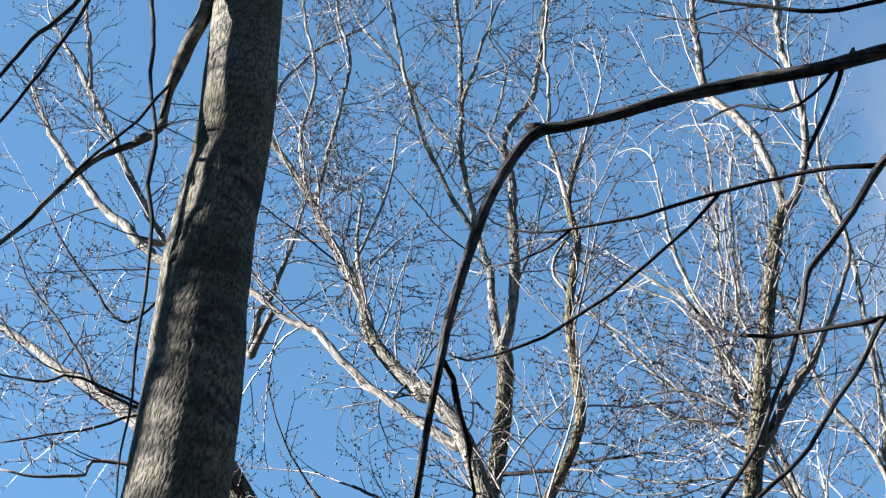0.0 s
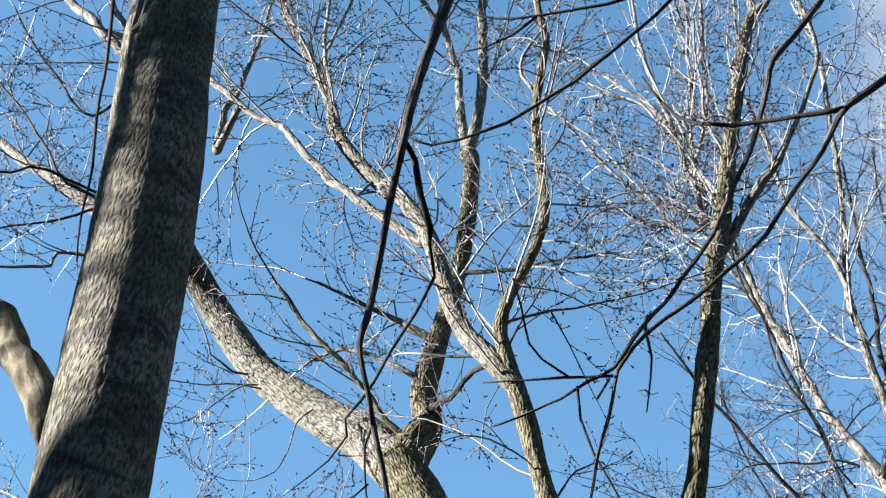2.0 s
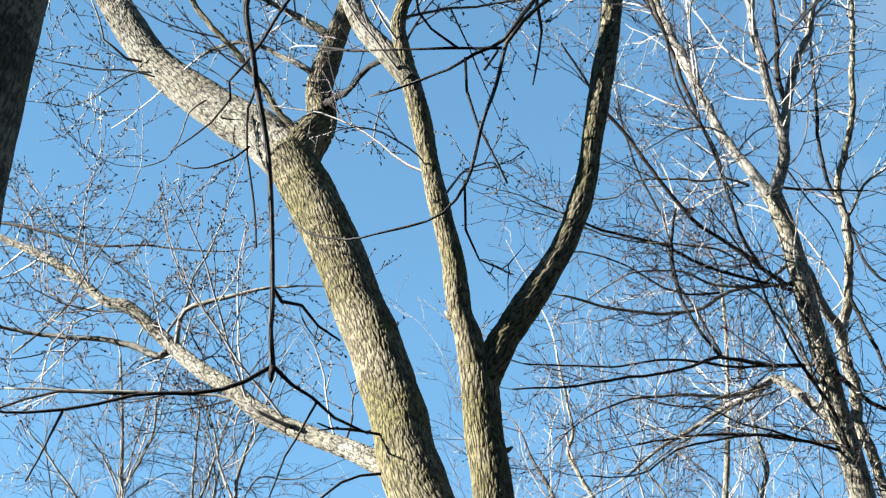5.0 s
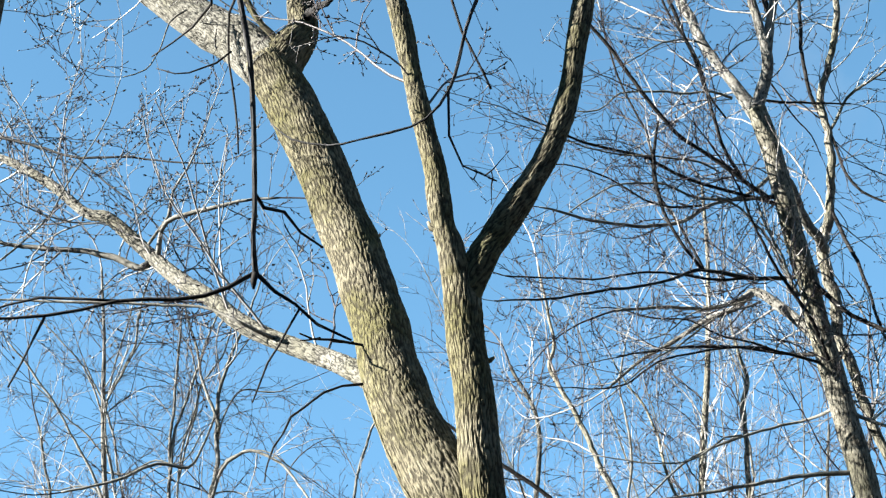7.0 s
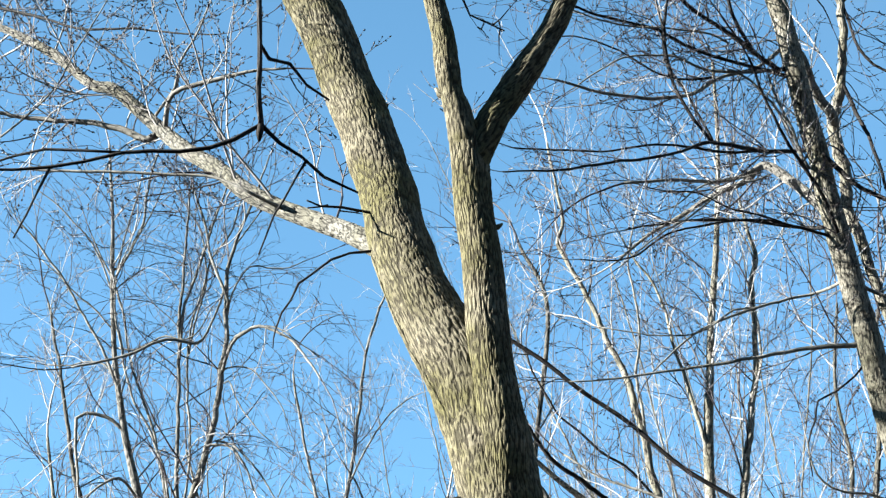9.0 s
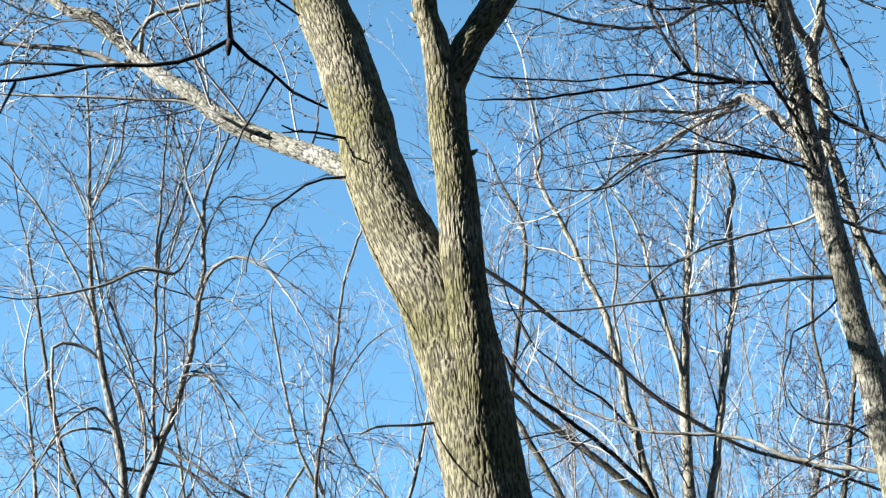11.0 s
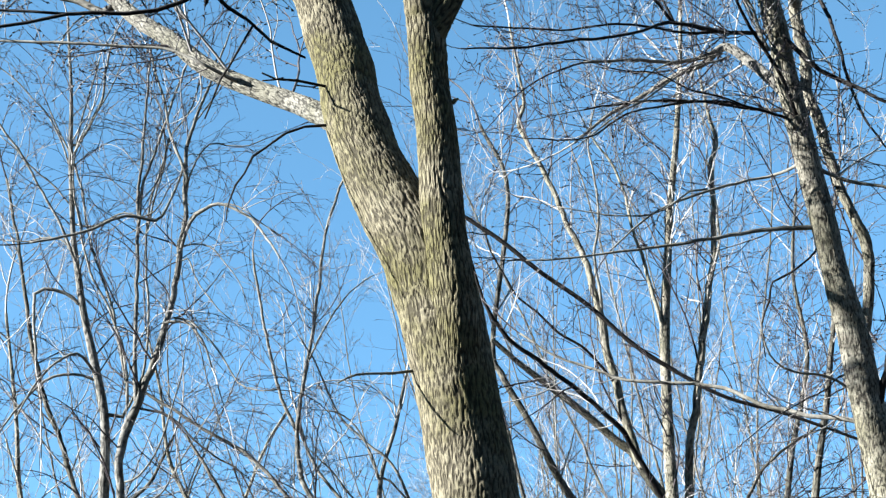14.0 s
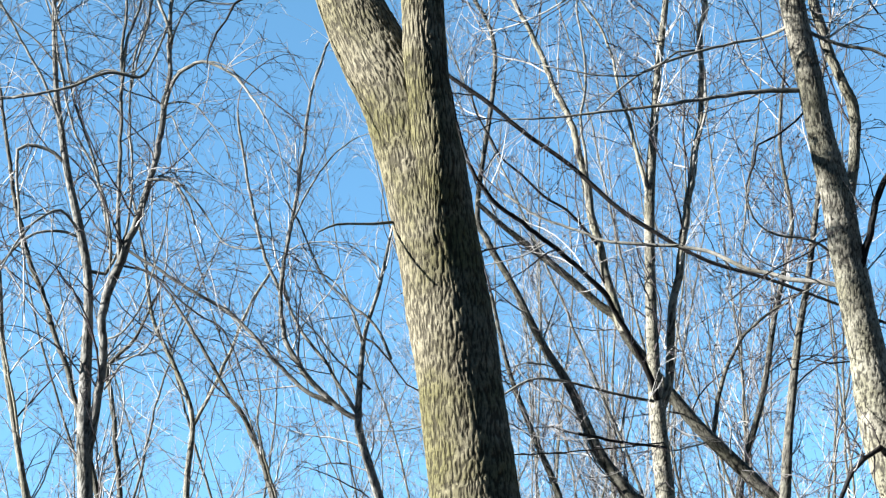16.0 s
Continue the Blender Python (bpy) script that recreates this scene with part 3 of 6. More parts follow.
limb(t, "stem", [(-0.06, 7.17, 5.55, 0.0732), (-0.00, 7.15, 5.68, 0.0713), (0.05, 7.15, 5.79, 0.0692), (0.11, 7.16, 5.89, 0.0671), (0.26, 7.16, 6.14, 0.0656), (0.37, 7.17, 6.35, 0.0575), (0.47, 7.18, 6.65, 0.0518), (0.53, 7.18, 6.98, 0.0517), (0.59, 7.19, 7.30, 0.0585), (0.65, 7.19, 7.60, 0.0495), (0.66, 7.20, 7.69, 0.0499), (0.72, 7.20, 8.04, 0.0526), (0.82, 7.21, 8.45, 0.0495), (0.83, 7.22, 8.51, 0.0469), (0.91, 7.22, 8.93, 0.0434), (1.01, 7.23, 9.38, 0.0415), (1.11, 7.23, 9.81, 0.0410), (1.18, 7.24, 10.00, 0.0347)], BARK_SHADED, lumps=0.09)
limb(t, "limb", [(1.18, 7.24, 10.00, 0.0277), (1.18, 7.26, 10.30, 0.0248), (1.13, 7.29, 10.72, 0.0291), (1.05, 7.31, 10.96, 0.0296), (0.88, 7.33, 11.35, 0.0285), (0.88, 7.36, 11.76, 0.0254), (0.92, 7.38, 12.45, 0.0204), (1.07, 7.41, 13.33, 0.0173), (1.27, 7.43, 14.46, 0.0115)], BARK_PALE)
limb(t, "limb", [(1.18, 7.24, 10.00, 0.0295), (1.28, 7.21, 10.11, 0.0279), (1.40, 7.18, 10.54, 0.0251), (1.42, 7.15, 10.96, 0.0221), (1.40, 7.13, 11.41, 0.0227), (1.44, 7.10, 11.94, 0.0196), (1.56, 7.07, 12.93, 0.0167), (1.74, 7.04, 14.03, 0.0111)], BARK_PALE)
limb(t, "branch", [(0.75, 7.21, 8.19, 0.0353), (0.77, 7.29, 8.18, 0.0307), (0.93, 7.24, 8.43, 0.0280), (1.07, 7.19, 8.62, 0.0268), (1.14, 7.14, 8.67, 0.0189), (1.32, 7.09, 9.01, 0.0129), (1.43, 7.04, 9.27, 0.0131), (1.45, 7.00, 9.54, 0.0116), (1.36, 6.95, 10.00, 0.0102)], BARK_PALE)
limb(t, "stem", [(-0.07, 7.16, 5.65, 0.0762), (-0.09, 7.13, 5.70, 0.0712), (-0.11, 7.11, 5.80, 0.0626), (-0.14, 7.10, 5.91, 0.0539), (-0.16, 7.08, 6.06, 0.0531), (-0.17, 7.07, 6.18, 0.0523), (-0.22, 7.05, 6.42, 0.0504), (-0.28, 7.04, 6.74, 0.0487), (-0.33, 7.02, 7.04, 0.0524), (-0.39, 7.01, 7.30, 0.0477), (-0.41, 6.99, 7.43, 0.0367), (-0.42, 6.98, 7.54, 0.0370), (-0.37, 6.96, 7.71, 0.0288), (-0.28, 6.95, 7.89, 0.0262), (-0.20, 6.93, 8.06, 0.0250), (-0.15, 6.92, 8.28, 0.0268), (-0.16, 6.90, 8.64, 0.0260), (-0.16, 6.83, 8.89, 0.0248), (-0.11, 6.81, 9.22, 0.0222), (-0.07, 6.80, 9.46, 0.0210), (-0.10, 6.78, 9.72, 0.0197), (-0.07, 6.77, 9.92, 0.0150), (0.05, 6.75, 10.33, 0.0103)], BARK_ROUGH, lumps=0.11)
limb(t, "branch", [(-0.10, 6.79, 9.69, 0.0170), (-0.14, 6.79, 10.14, 0.0135), (-0.18, 6.78, 10.38, 0.0120), (-0.15, 6.77, 10.83, 0.0107), (-0.13, 6.76, 11.42, 0.0111), (0.00, 6.75, 12.29, 0.0078)], BARK_PALE)
limb(t, "branch", [(-0.13, 6.82, 9.04, 0.0127), (-0.22, 6.82, 9.20, 0.0095), (-0.20, 6.79, 9.33, 0.0096), (-0.10, 6.75, 9.47, 0.0081)], BARK_PALE)
limb(t, "limb", [(-0.36, 7.01, 7.18, 0.0498), (-0.48, 7.03, 7.39, 0.0537), (-0.61, 7.10, 7.62, 0.0507), (-0.70, 7.18, 7.96, 0.0492), (-0.79, 7.26, 8.40, 0.0495), (-0.90, 7.34, 8.72, 0.0446), (-1.05, 7.42, 9.03, 0.0393), (-1.06, 7.50, 9.04, 0.0446), (-1.27, 7.58, 9.41, 0.0426), (-1.41, 7.65, 9.75, 0.0403), (-1.48, 7.73, 10.14, 0.0361), (-1.61, 7.81, 10.56, 0.0317), (-1.79, 7.89, 11.07, 0.0271), (-1.91, 7.97, 11.50, 0.0259), (-2.23, 8.05, 12.25, 0.0231), (-2.50, 8.12, 12.87, 0.0197), (-2.71, 8.20, 13.75, 0.0162)], BARK_TAN)
limb(t, "limb", [(-0.82, 7.28, 8.49, 0.0398), (-0.84, 7.33, 8.47, 0.0346), (-0.95, 7.38, 8.60, 0.0318), (-1.15, 7.42, 8.84, 0.0276), (-1.39, 7.46, 9.14, 0.0250), (-1.57, 7.50, 9.43, 0.0239), (-1.72, 7.54, 9.69, 0.0226), (-1.95, 7.58, 9.91, 0.0195), (-2.17, 7.62, 10.22, 0.0218), (-2.39, 7.66, 10.47, 0.0260), (-2.57, 7.71, 10.58, 0.0282), (-2.85, 7.75, 10.75, 0.0325), (-3.11, 7.79, 11.12, 0.0335), (-3.47, 7.83, 11.65, 0.0287), (-3.82, 7.87, 12.30, 0.0193), (-4.10, 7.91, 12.98, 0.0134)], BARK_PALE)
limb(t, "branch", [(-3.04, 7.78, 11.02, 0.0272), (-2.90, 7.91, 11.11, 0.0237), (-3.05, 7.93, 11.44, 0.0242), (-3.18, 7.95, 11.79, 0.0248), (-3.49, 7.96, 12.58, 0.0261), (-3.75, 7.98, 13.21, 0.0226), (-3.89, 7.99, 13.52, 0.0184), (-4.17, 8.01, 14.18, 0.0120)], BARK_PALE)
limb(t, "branch", [(-1.38, 7.64, 9.69, 0.0180), (-1.50, 7.72, 10.45, 0.0147), (-1.53, 7.82, 10.95, 0.0133), (-1.52, 7.91, 11.34, 0.0098)], BARK_PALE)
limb(t, "limb", [(-2.01, 7.59, 10.00, 0.0201), (-2.24, 7.95, 9.96, 0.0292), (-2.21, 7.99, 10.36, 0.0225), (-2.15, 8.03, 10.60, 0.0190), (-2.04, 8.07, 11.07, 0.0137), (-1.98, 8.11, 11.52, 0.0101)], BARK_PALE)
limb(t, "side_branch", [(-0.92, 8.11, 7.80, 0.0273), (-0.88, 8.01, 7.83, 0.0237), (-0.79, 7.77, 7.69, 0.0184), (-0.69, 7.53, 7.59, 0.0135), (-0.57, 7.29, 7.52, 0.0146), (-0.47, 7.04, 7.37, 0.0156)], BARK_SHADE_DARK)
limb(t, "branch", [(-1.14, 8.07, 7.55, 0.0252), (-1.05, 8.01, 7.64, 0.0219), (-1.12, 7.98, 7.74, 0.0173), (-1.20, 7.95, 7.86, 0.0174), (-1.37, 7.91, 8.12, 0.0161), (-1.60, 7.88, 8.40, 0.0163), (-1.70, 7.85, 8.58, 0.0149), (-1.76, 7.82, 8.68, 0.0100)], BARK_ROUGH)
limb(t, "limb", [(-0.38, 7.56, 5.31, 0.0746), (-0.58, 7.78, 5.51, 0.0539), (-0.73, 8.02, 5.70, 0.0503), (-1.02, 8.27, 5.94, 0.0450), (-1.26, 8.52, 6.19, 0.0483), (-1.46, 8.77, 6.47, 0.0471), (-1.70, 9.02, 6.75, 0.0456), (-1.92, 9.26, 7.05, 0.0423), (-2.21, 9.40, 7.39, 0.0384), (-2.40, 9.54, 7.53, 0.0304), (-2.67, 9.68, 7.83, 0.0312), (-2.95, 9.82, 8.08, 0.0264), (-3.19, 9.95, 8.27, 0.0212), (-3.52, 10.09, 8.53, 0.0158), (-4.00, 10.23, 8.92, 0.0103)], BARK_TAN)
limb(t, "branch", [(-1.90, 9.24, 7.02, 0.0253), (-1.97, 9.26, 6.96, 0.0220), (-2.16, 9.30, 7.07, 0.0188), (-2.43, 9.34, 7.14, 0.0156), (-2.75, 9.38, 7.21, 0.0123), (-2.97, 9.42, 7.28, 0.0106), (-3.28, 9.46, 7.39, 0.0072)], BARK_PALE)
limb(t, "branch", [(-1.86, 9.20, 6.97, 0.0174), (-1.83, 9.11, 7.12, 0.0134), (-1.74, 9.05, 7.18, 0.0151), (-1.53, 8.99, 7.19, 0.0133), (-1.36, 8.94, 7.21, 0.0099), (-1.12, 8.88, 7.19, 0.0066)], BARK_PALE)
limb(t, "side_branch", [(-0.43, 7.62, 5.52, 0.0076), (-0.54, 7.53, 5.53, 0.0066), (-0.66, 7.46, 5.52, 0.0065), (-0.75, 7.40, 5.50, 0.0052), (-0.81, 7.33, 5.49, 0.0039)], BARK_SHADE_DARK)
limb(t, "side_branch", [(-0.72, 7.42, 5.51, 0.0052), (-0.77, 7.41, 5.50, 0.0039), (-0.81, 7.38, 5.48, 0.0032)], BARK_SHADE_DARK)
limb(t, "side_branch", [(-0.39, 7.57, 5.35, 0.0082), (-0.56, 7.53, 5.32, 0.0071), (-0.62, 7.48, 5.29, 0.0058), (-0.70, 7.43, 5.23, 0.0064), (-0.78, 7.38, 5.14, 0.0053), (-0.84, 7.33, 5.07, 0.0060), (-0.87, 7.29, 4.97, 0.0045), (-0.90, 7.24, 4.89, 0.0049), (-0.92, 7.19, 4.79, 0.0037), (-0.92, 7.14, 4.68, 0.0027)], BARK_SHADE_DARK)
limb(t, "side_branch", [(0.03, 7.41, 4.10, 0.0082), (-0.15, 7.38, 4.07, 0.0072), (-0.27, 7.30, 4.04, 0.0053), (-0.37, 7.22, 4.01, 0.0053), (-0.44, 7.14, 3.95, 0.0035)], BARK_TAN)
limb(t, "branch", [(-1.02, 8.27, 5.94, 0.0099), (-1.17, 8.11, 5.95, 0.0086), (-1.30, 8.14, 6.04, 0.0072), (-1.42, 8.17, 6.10, 0.0073), (-1.74, 8.20, 6.14, 0.0074), (-2.11, 8.23, 6.18, 0.0075), (-2.35, 8.27, 6.22, 0.0060), (-2.57, 8.30, 6.25, 0.0046)], BARK_PALE)
limb(t, "branch", [(-2.58, 8.01, 9.43, 0.0122), (-3.06, 7.62, 9.46, 0.0106), (-3.19, 7.58, 9.70, 0.0090), (-3.40, 7.53, 10.05, 0.0092), (-3.60, 7.48, 10.35, 0.0075), (-3.76, 7.43, 10.73, 0.0057)], BARK_SHADE_DARK)
limb(t, "branch", [(-2.62, 7.71, 10.61, 0.0129), (-3.05, 7.84, 10.29, 0.0094), (-3.32, 7.77, 10.63, 0.0096), (-3.54, 7.70, 10.98, 0.0078), (-3.65, 7.62, 11.20, 0.0060)], BARK_SHADE_DARK)
limb(t, "branch", [(-2.58, 8.01, 9.43, 0.0102), (-3.18, 7.53, 9.50, 0.0088), (-3.38, 7.49, 9.47, 0.0088), (-3.59, 7.46, 9.52, 0.0071), (-3.81, 7.43, 9.58, 0.0054)], BARK_SHADE_DARK)
limb(t, "branch", [(-2.58, 8.01, 9.43, 0.0102), (-2.84, 7.82, 9.42, 0.0089), (-3.09, 7.78, 9.33, 0.0089), (-3.36, 7.75, 9.27, 0.0071), (-3.70, 7.72, 9.23, 0.0054)], BARK_SHADE_DARK)
limb(t, "branch", [(-2.56, 8.02, 9.41, 0.0161), (-2.78, 7.91, 9.09, 0.0140), (-3.02, 7.88, 9.11, 0.0123), (-3.15, 7.85, 9.12, 0.0123), (-3.16, 7.82, 8.98, 0.0105), (-3.29, 7.78, 8.95, 0.0105), (-3.45, 7.75, 8.94, 0.0087), (-3.66, 7.72, 9.00, 0.0070)], BARK_PALE)
limb(t, "limb", [(-1.86, 7.94, 11.34, 0.0204), (-1.81, 7.99, 11.85, 0.0163), (-1.74, 8.07, 12.52, 0.0149), (-1.68, 8.14, 13.24, 0.0133), (-1.80, 8.22, 13.98, 0.0116), (-1.88, 8.30, 14.85, 0.0098)], BARK_PALE)
limb(t, "limb", [(-1.93, 7.97, 11.57, 0.0185), (-2.01, 8.03, 12.26, 0.0147), (-1.93, 8.06, 12.96, 0.0131), (-2.04, 8.08, 13.76, 0.0114), (-2.13, 8.11, 14.62, 0.0096)], BARK_PALE)
limb(t, "branch", [(-1.57, 7.79, 10.45, 0.0148), (-1.47, 7.85, 10.86, 0.0114), (-1.34, 7.98, 11.51, 0.0099), (-1.31, 8.11, 12.22, 0.0083)], BARK_PALE)
limb(t, "branch", [(-2.36, 8.08, 12.54, 0.0173), (-2.32, 8.20, 12.56, 0.0151), (-2.24, 8.27, 13.22, 0.0134), (-1.99, 8.33, 13.71, 0.0115), (-1.64, 8.40, 14.03, 0.0094)], BARK_PALE)
limb(t, "limb", [(-0.78, 8.62, 11.55, 0.0212), (-1.00, 8.53, 12.08, 0.0168), (-1.17, 8.47, 12.71, 0.0174), (-1.29, 8.41, 13.38, 0.0158), (-1.35, 8.36, 13.92, 0.0139), (-1.44, 8.30, 14.67, 0.0096)], BARK_PALE)
limb(t, "branch", [(-0.87, 8.65, 13.17, 0.0180), (-0.69, 8.54, 13.72, 0.0138), (-0.52, 8.49, 14.25, 0.0095)], BARK_PALE)
limb(t, "branch", [(-3.68, 7.97, 13.04, 0.0232), (-3.80, 8.04, 13.75, 0.0187), (-3.94, 8.07, 14.46, 0.0170), (-4.09, 8.11, 15.40, 0.0128)], BARK_PALE)
limb(t, "limb", [(-0.87, 8.22, 8.43, 0.0327), (-0.96, 8.25, 8.57, 0.0254), (-1.07, 8.30, 8.70, 0.0206), (-1.16, 8.35, 8.80, 0.0173), (-1.31, 8.40, 8.93, 0.0140), (-1.50, 8.44, 9.10, 0.0107), (-1.65, 8.49, 9.25, 0.0090)], BARK_TAN)
limb(t, "branch", [(-0.93, 8.17, 8.14, 0.0207), (-1.02, 8.11, 8.17, 0.0180), (-1.10, 8.15, 8.26, 0.0165), (-1.21, 8.20, 8.36, 0.0150), (-1.32, 8.25, 8.46, 0.0135), (-1.47, 8.30, 8.53, 0.0119), (-1.61, 8.35, 8.53, 0.0103), (-1.70, 8.40, 8.51, 0.0069)], BARK_PALE)
limb(t, "branch", [(-0.74, 8.32, 9.08, 0.0160), (-0.41, 8.13, 8.91, 0.0119), (-0.17, 7.96, 8.79, 0.0100), (0.06, 7.79, 8.67, 0.0082), (0.25, 7.62, 8.53, 0.0064)], BARK_SHADE_DARK)
limb(t, "branch", [(-0.40, 7.00, 7.35, 0.0097), (-0.49, 7.14, 7.49, 0.0072), (-0.67, 7.24, 7.58, 0.0073), (-0.86, 7.33, 7.69, 0.0059)], BARK_SHADE_DARK)
limb(t, "side_branch", [(-0.04, 7.20, 5.24, 0.0172), (0.02, 7.20, 5.24, 0.0150), (0.05, 7.20, 5.25, 0.0125), (0.07, 7.20, 5.27, 0.0050)], BARK_ROUGH)
limb(t, "side_branch", [(-0.13, 7.10, 5.89, 0.0207), (-0.16, 7.10, 5.88, 0.0180), (-0.20, 7.10, 5.90, 0.0141), (-0.21, 7.10, 5.93, 0.0064)], BARK_ROUGH)
limb(t, "limb", [(-0.88, 8.60, 12.44, 0.0129), (-0.97, 8.61, 12.71, 0.0123), (-1.08, 8.62, 12.92, 0.0116), (-1.23, 8.64, 13.36, 0.0110), (-1.40, 8.65, 13.86, 0.0105), (-1.64, 8.66, 14.32, 0.0098), (-1.79, 8.67, 14.78, 0.0091), (-1.91, 8.69, 15.34, 0.0085), (-1.98, 8.70, 16.11, 0.0078)], BARK_PALE)
limb(t, "branch", [(-0.51, 8.55, 12.15, 0.0126), (-0.58, 8.53, 12.43, 0.0119), (-0.66, 8.51, 12.59, 0.0111), (-0.58, 8.49, 12.83, 0.0103), (-0.49, 8.46, 13.29, 0.0095), (-0.52, 8.44, 13.49, 0.0087), (-0.59, 8.42, 13.70, 0.0078), (-0.55, 8.40, 14.21, 0.0070)], BARK_PALE)
limb(t, "branch", [(-0.66, 8.60, 12.71, 0.0087), (-0.77, 8.60, 12.83, 0.0077), (-0.87, 8.60, 12.99, 0.0066), (-0.94, 8.60, 13.15, 0.0056), (-1.07, 8.60, 13.32, 0.0045)], BARK_PALE)
limb(t, "branch", [(0.76, 7.22, 8.08, 0.0089), (0.64, 7.29, 8.24, 0.0083), (0.57, 7.36, 8.43, 0.0077), (0.40, 7.43, 8.81, 0.0072), (0.27, 7.49, 9.11, 0.0066), (0.13, 7.56, 9.43, 0.0059), (-0.03, 7.63, 9.67, 0.0052), (-0.14, 7.70, 9.83, 0.0044)], BARK_PALE)
limb(t, "branch", [(0.74, 7.20, 8.09, 0.0074), (0.67, 7.24, 8.19, 0.0068), (0.59, 7.28, 8.32, 0.0061), (0.49, 7.32, 8.47, 0.0054), (0.34, 7.36, 8.54, 0.0047), (0.27, 7.40, 8.66, 0.0039)], BARK_PALE)
limb(t, "branch", [(0.82, 7.20, 8.33, 0.0091), (0.76, 7.26, 8.60, 0.0086), (0.70, 7.31, 8.88, 0.0082), (0.61, 7.37, 9.17, 0.0077), (0.53, 7.43, 9.38, 0.0071), (0.45, 7.49, 9.59, 0.0065), (0.33, 7.54, 9.72, 0.0059), (0.17, 7.60, 9.90, 0.0052)], BARK_PALE)
limb(t, "branch", [(0.83, 7.20, 8.46, 0.0092), (0.78, 7.25, 8.63, 0.0085), (0.72, 7.30, 8.82, 0.0079), (0.67, 7.35, 9.14, 0.0073), (0.58, 7.40, 9.53, 0.0067), (0.52, 7.45, 9.84, 0.0060), (0.49, 7.50, 10.10, 0.0053)], BARK_PALE)
limb(t, "branch", [(0.66, 7.20, 7.92, 0.0073), (0.46, 7.26, 8.01, 0.0067), (0.29, 7.32, 8.05, 0.0060), (0.03, 7.38, 8.18, 0.0053), (-0.09, 7.44, 8.30, 0.0046), (-0.21, 7.50, 8.49, 0.0039)], BARK_PALE)
limb(t, "branch", [(0.79, 7.20, 8.32, 0.0076), (0.67, 7.22, 8.43, 0.0069), (0.51, 7.24, 8.58, 0.0062), (0.36, 7.26, 8.66, 0.0055), (0.20, 7.28, 8.64, 0.0047), (0.10, 7.30, 8.57, 0.0039)], BARK_PALE)
limb(t, "branch", [(0.87, 7.20, 8.83, 0.0094), (0.80, 7.22, 9.13, 0.0087), (0.81, 7.24, 9.43, 0.0079), (0.80, 7.26, 9.74, 0.0071), (0.83, 7.28, 10.06, 0.0062), (0.90, 7.30, 10.34, 0.0053)], BARK_PALE)
limb(t, "branch", [(-1.94, 8.00, 8.17, 0.0081), (-2.02, 7.96, 8.16, 0.0074), (-2.09, 7.92, 8.21, 0.0068), (-2.14, 7.88, 8.24, 0.0061), (-2.17, 7.84, 8.36, 0.0055), (-2.22, 7.80, 8.48, 0.0049)], BARK_TAN)
limb(t, "branch", [(-1.88, 8.00, 8.09, 0.0056), (-2.04, 7.92, 8.05, 0.0050), (-2.15, 7.85, 8.00, 0.0044), (-2.26, 7.78, 7.98, 0.0037), (-2.37, 7.70, 7.96, 0.0031)], BARK_PALE)
limb(t, "branch", [(-1.86, 8.00, 8.06, 0.0056), (-1.95, 7.94, 8.05, 0.0051), (-2.05, 7.88, 7.93, 0.0046), (-2.16, 7.82, 7.78, 0.0041), (-2.28, 7.76, 7.68, 0.0036), (-2.34, 7.70, 7.66, 0.0031)], BARK_PALE)
limb(t, "branch", [(-1.56, 8.00, 7.88, 0.0056), (-1.64, 7.95, 7.76, 0.0049), (-1.67, 7.90, 7.54, 0.0042), (-1.73, 7.85, 7.37, 0.0036), (-1.83, 7.80, 7.29, 0.0030)], BARK_TAN)
limb(t, "branch", [(-3.31, 9.90, 8.39, 0.0113), (-3.08, 9.80, 8.29, 0.0101), (-2.79, 9.70, 8.14, 0.0089), (-2.49, 9.60, 7.98, 0.0077), (-2.11, 9.50, 7.90, 0.0065), (-1.83, 9.40, 7.79, 0.0054), (-1.60, 9.30, 7.71, 0.0043)], BARK_SHADE_DARK)
limb(t, "branch", [(-2.54, 9.70, 8.06, 0.0064), (-2.30, 9.60, 7.78, 0.0056), (-2.08, 9.50, 7.55, 0.0048), (-1.87, 9.40, 7.28, 0.0041), (-1.74, 9.30, 7.02, 0.0033)], BARK_SHADE_DARK)
limb(t, "branch", [(-1.92, 9.20, 7.09, 0.0100), (-1.82, 9.20, 7.28, 0.0091), (-1.80, 9.20, 7.45, 0.0082), (-1.72, 9.20, 7.61, 0.0072), (-1.68, 9.20, 7.71, 0.0062), (-1.63, 9.20, 7.87, 0.0052)], BARK_PALE)
limb(t, "branch", [(-2.89, 9.40, 7.09, 0.0076), (-2.72, 9.36, 7.22, 0.0068), (-2.56, 9.32, 7.38, 0.0060), (-2.45, 9.28, 7.61, 0.0052), (-2.28, 9.24, 7.93, 0.0044), (-2.17, 9.20, 8.28, 0.0036)], BARK_PALE)
limb(t, "branch", [(-0.15, 7.00, 8.28, 0.0060), (-0.22, 6.97, 8.20, 0.0054), (-0.31, 6.95, 8.19, 0.0048), (-0.35, 6.93, 8.21, 0.0042), (-0.39, 6.90, 8.32, 0.0037)], BARK_PALE)
limb(t, "branch", [(-0.19, 7.00, 8.12, 0.0059), (-0.06, 6.95, 8.06, 0.0051), (0.04, 6.90, 7.96, 0.0043), (0.10, 6.85, 7.86, 0.0036), (0.19, 6.80, 7.78, 0.0028)], BARK_PALE)
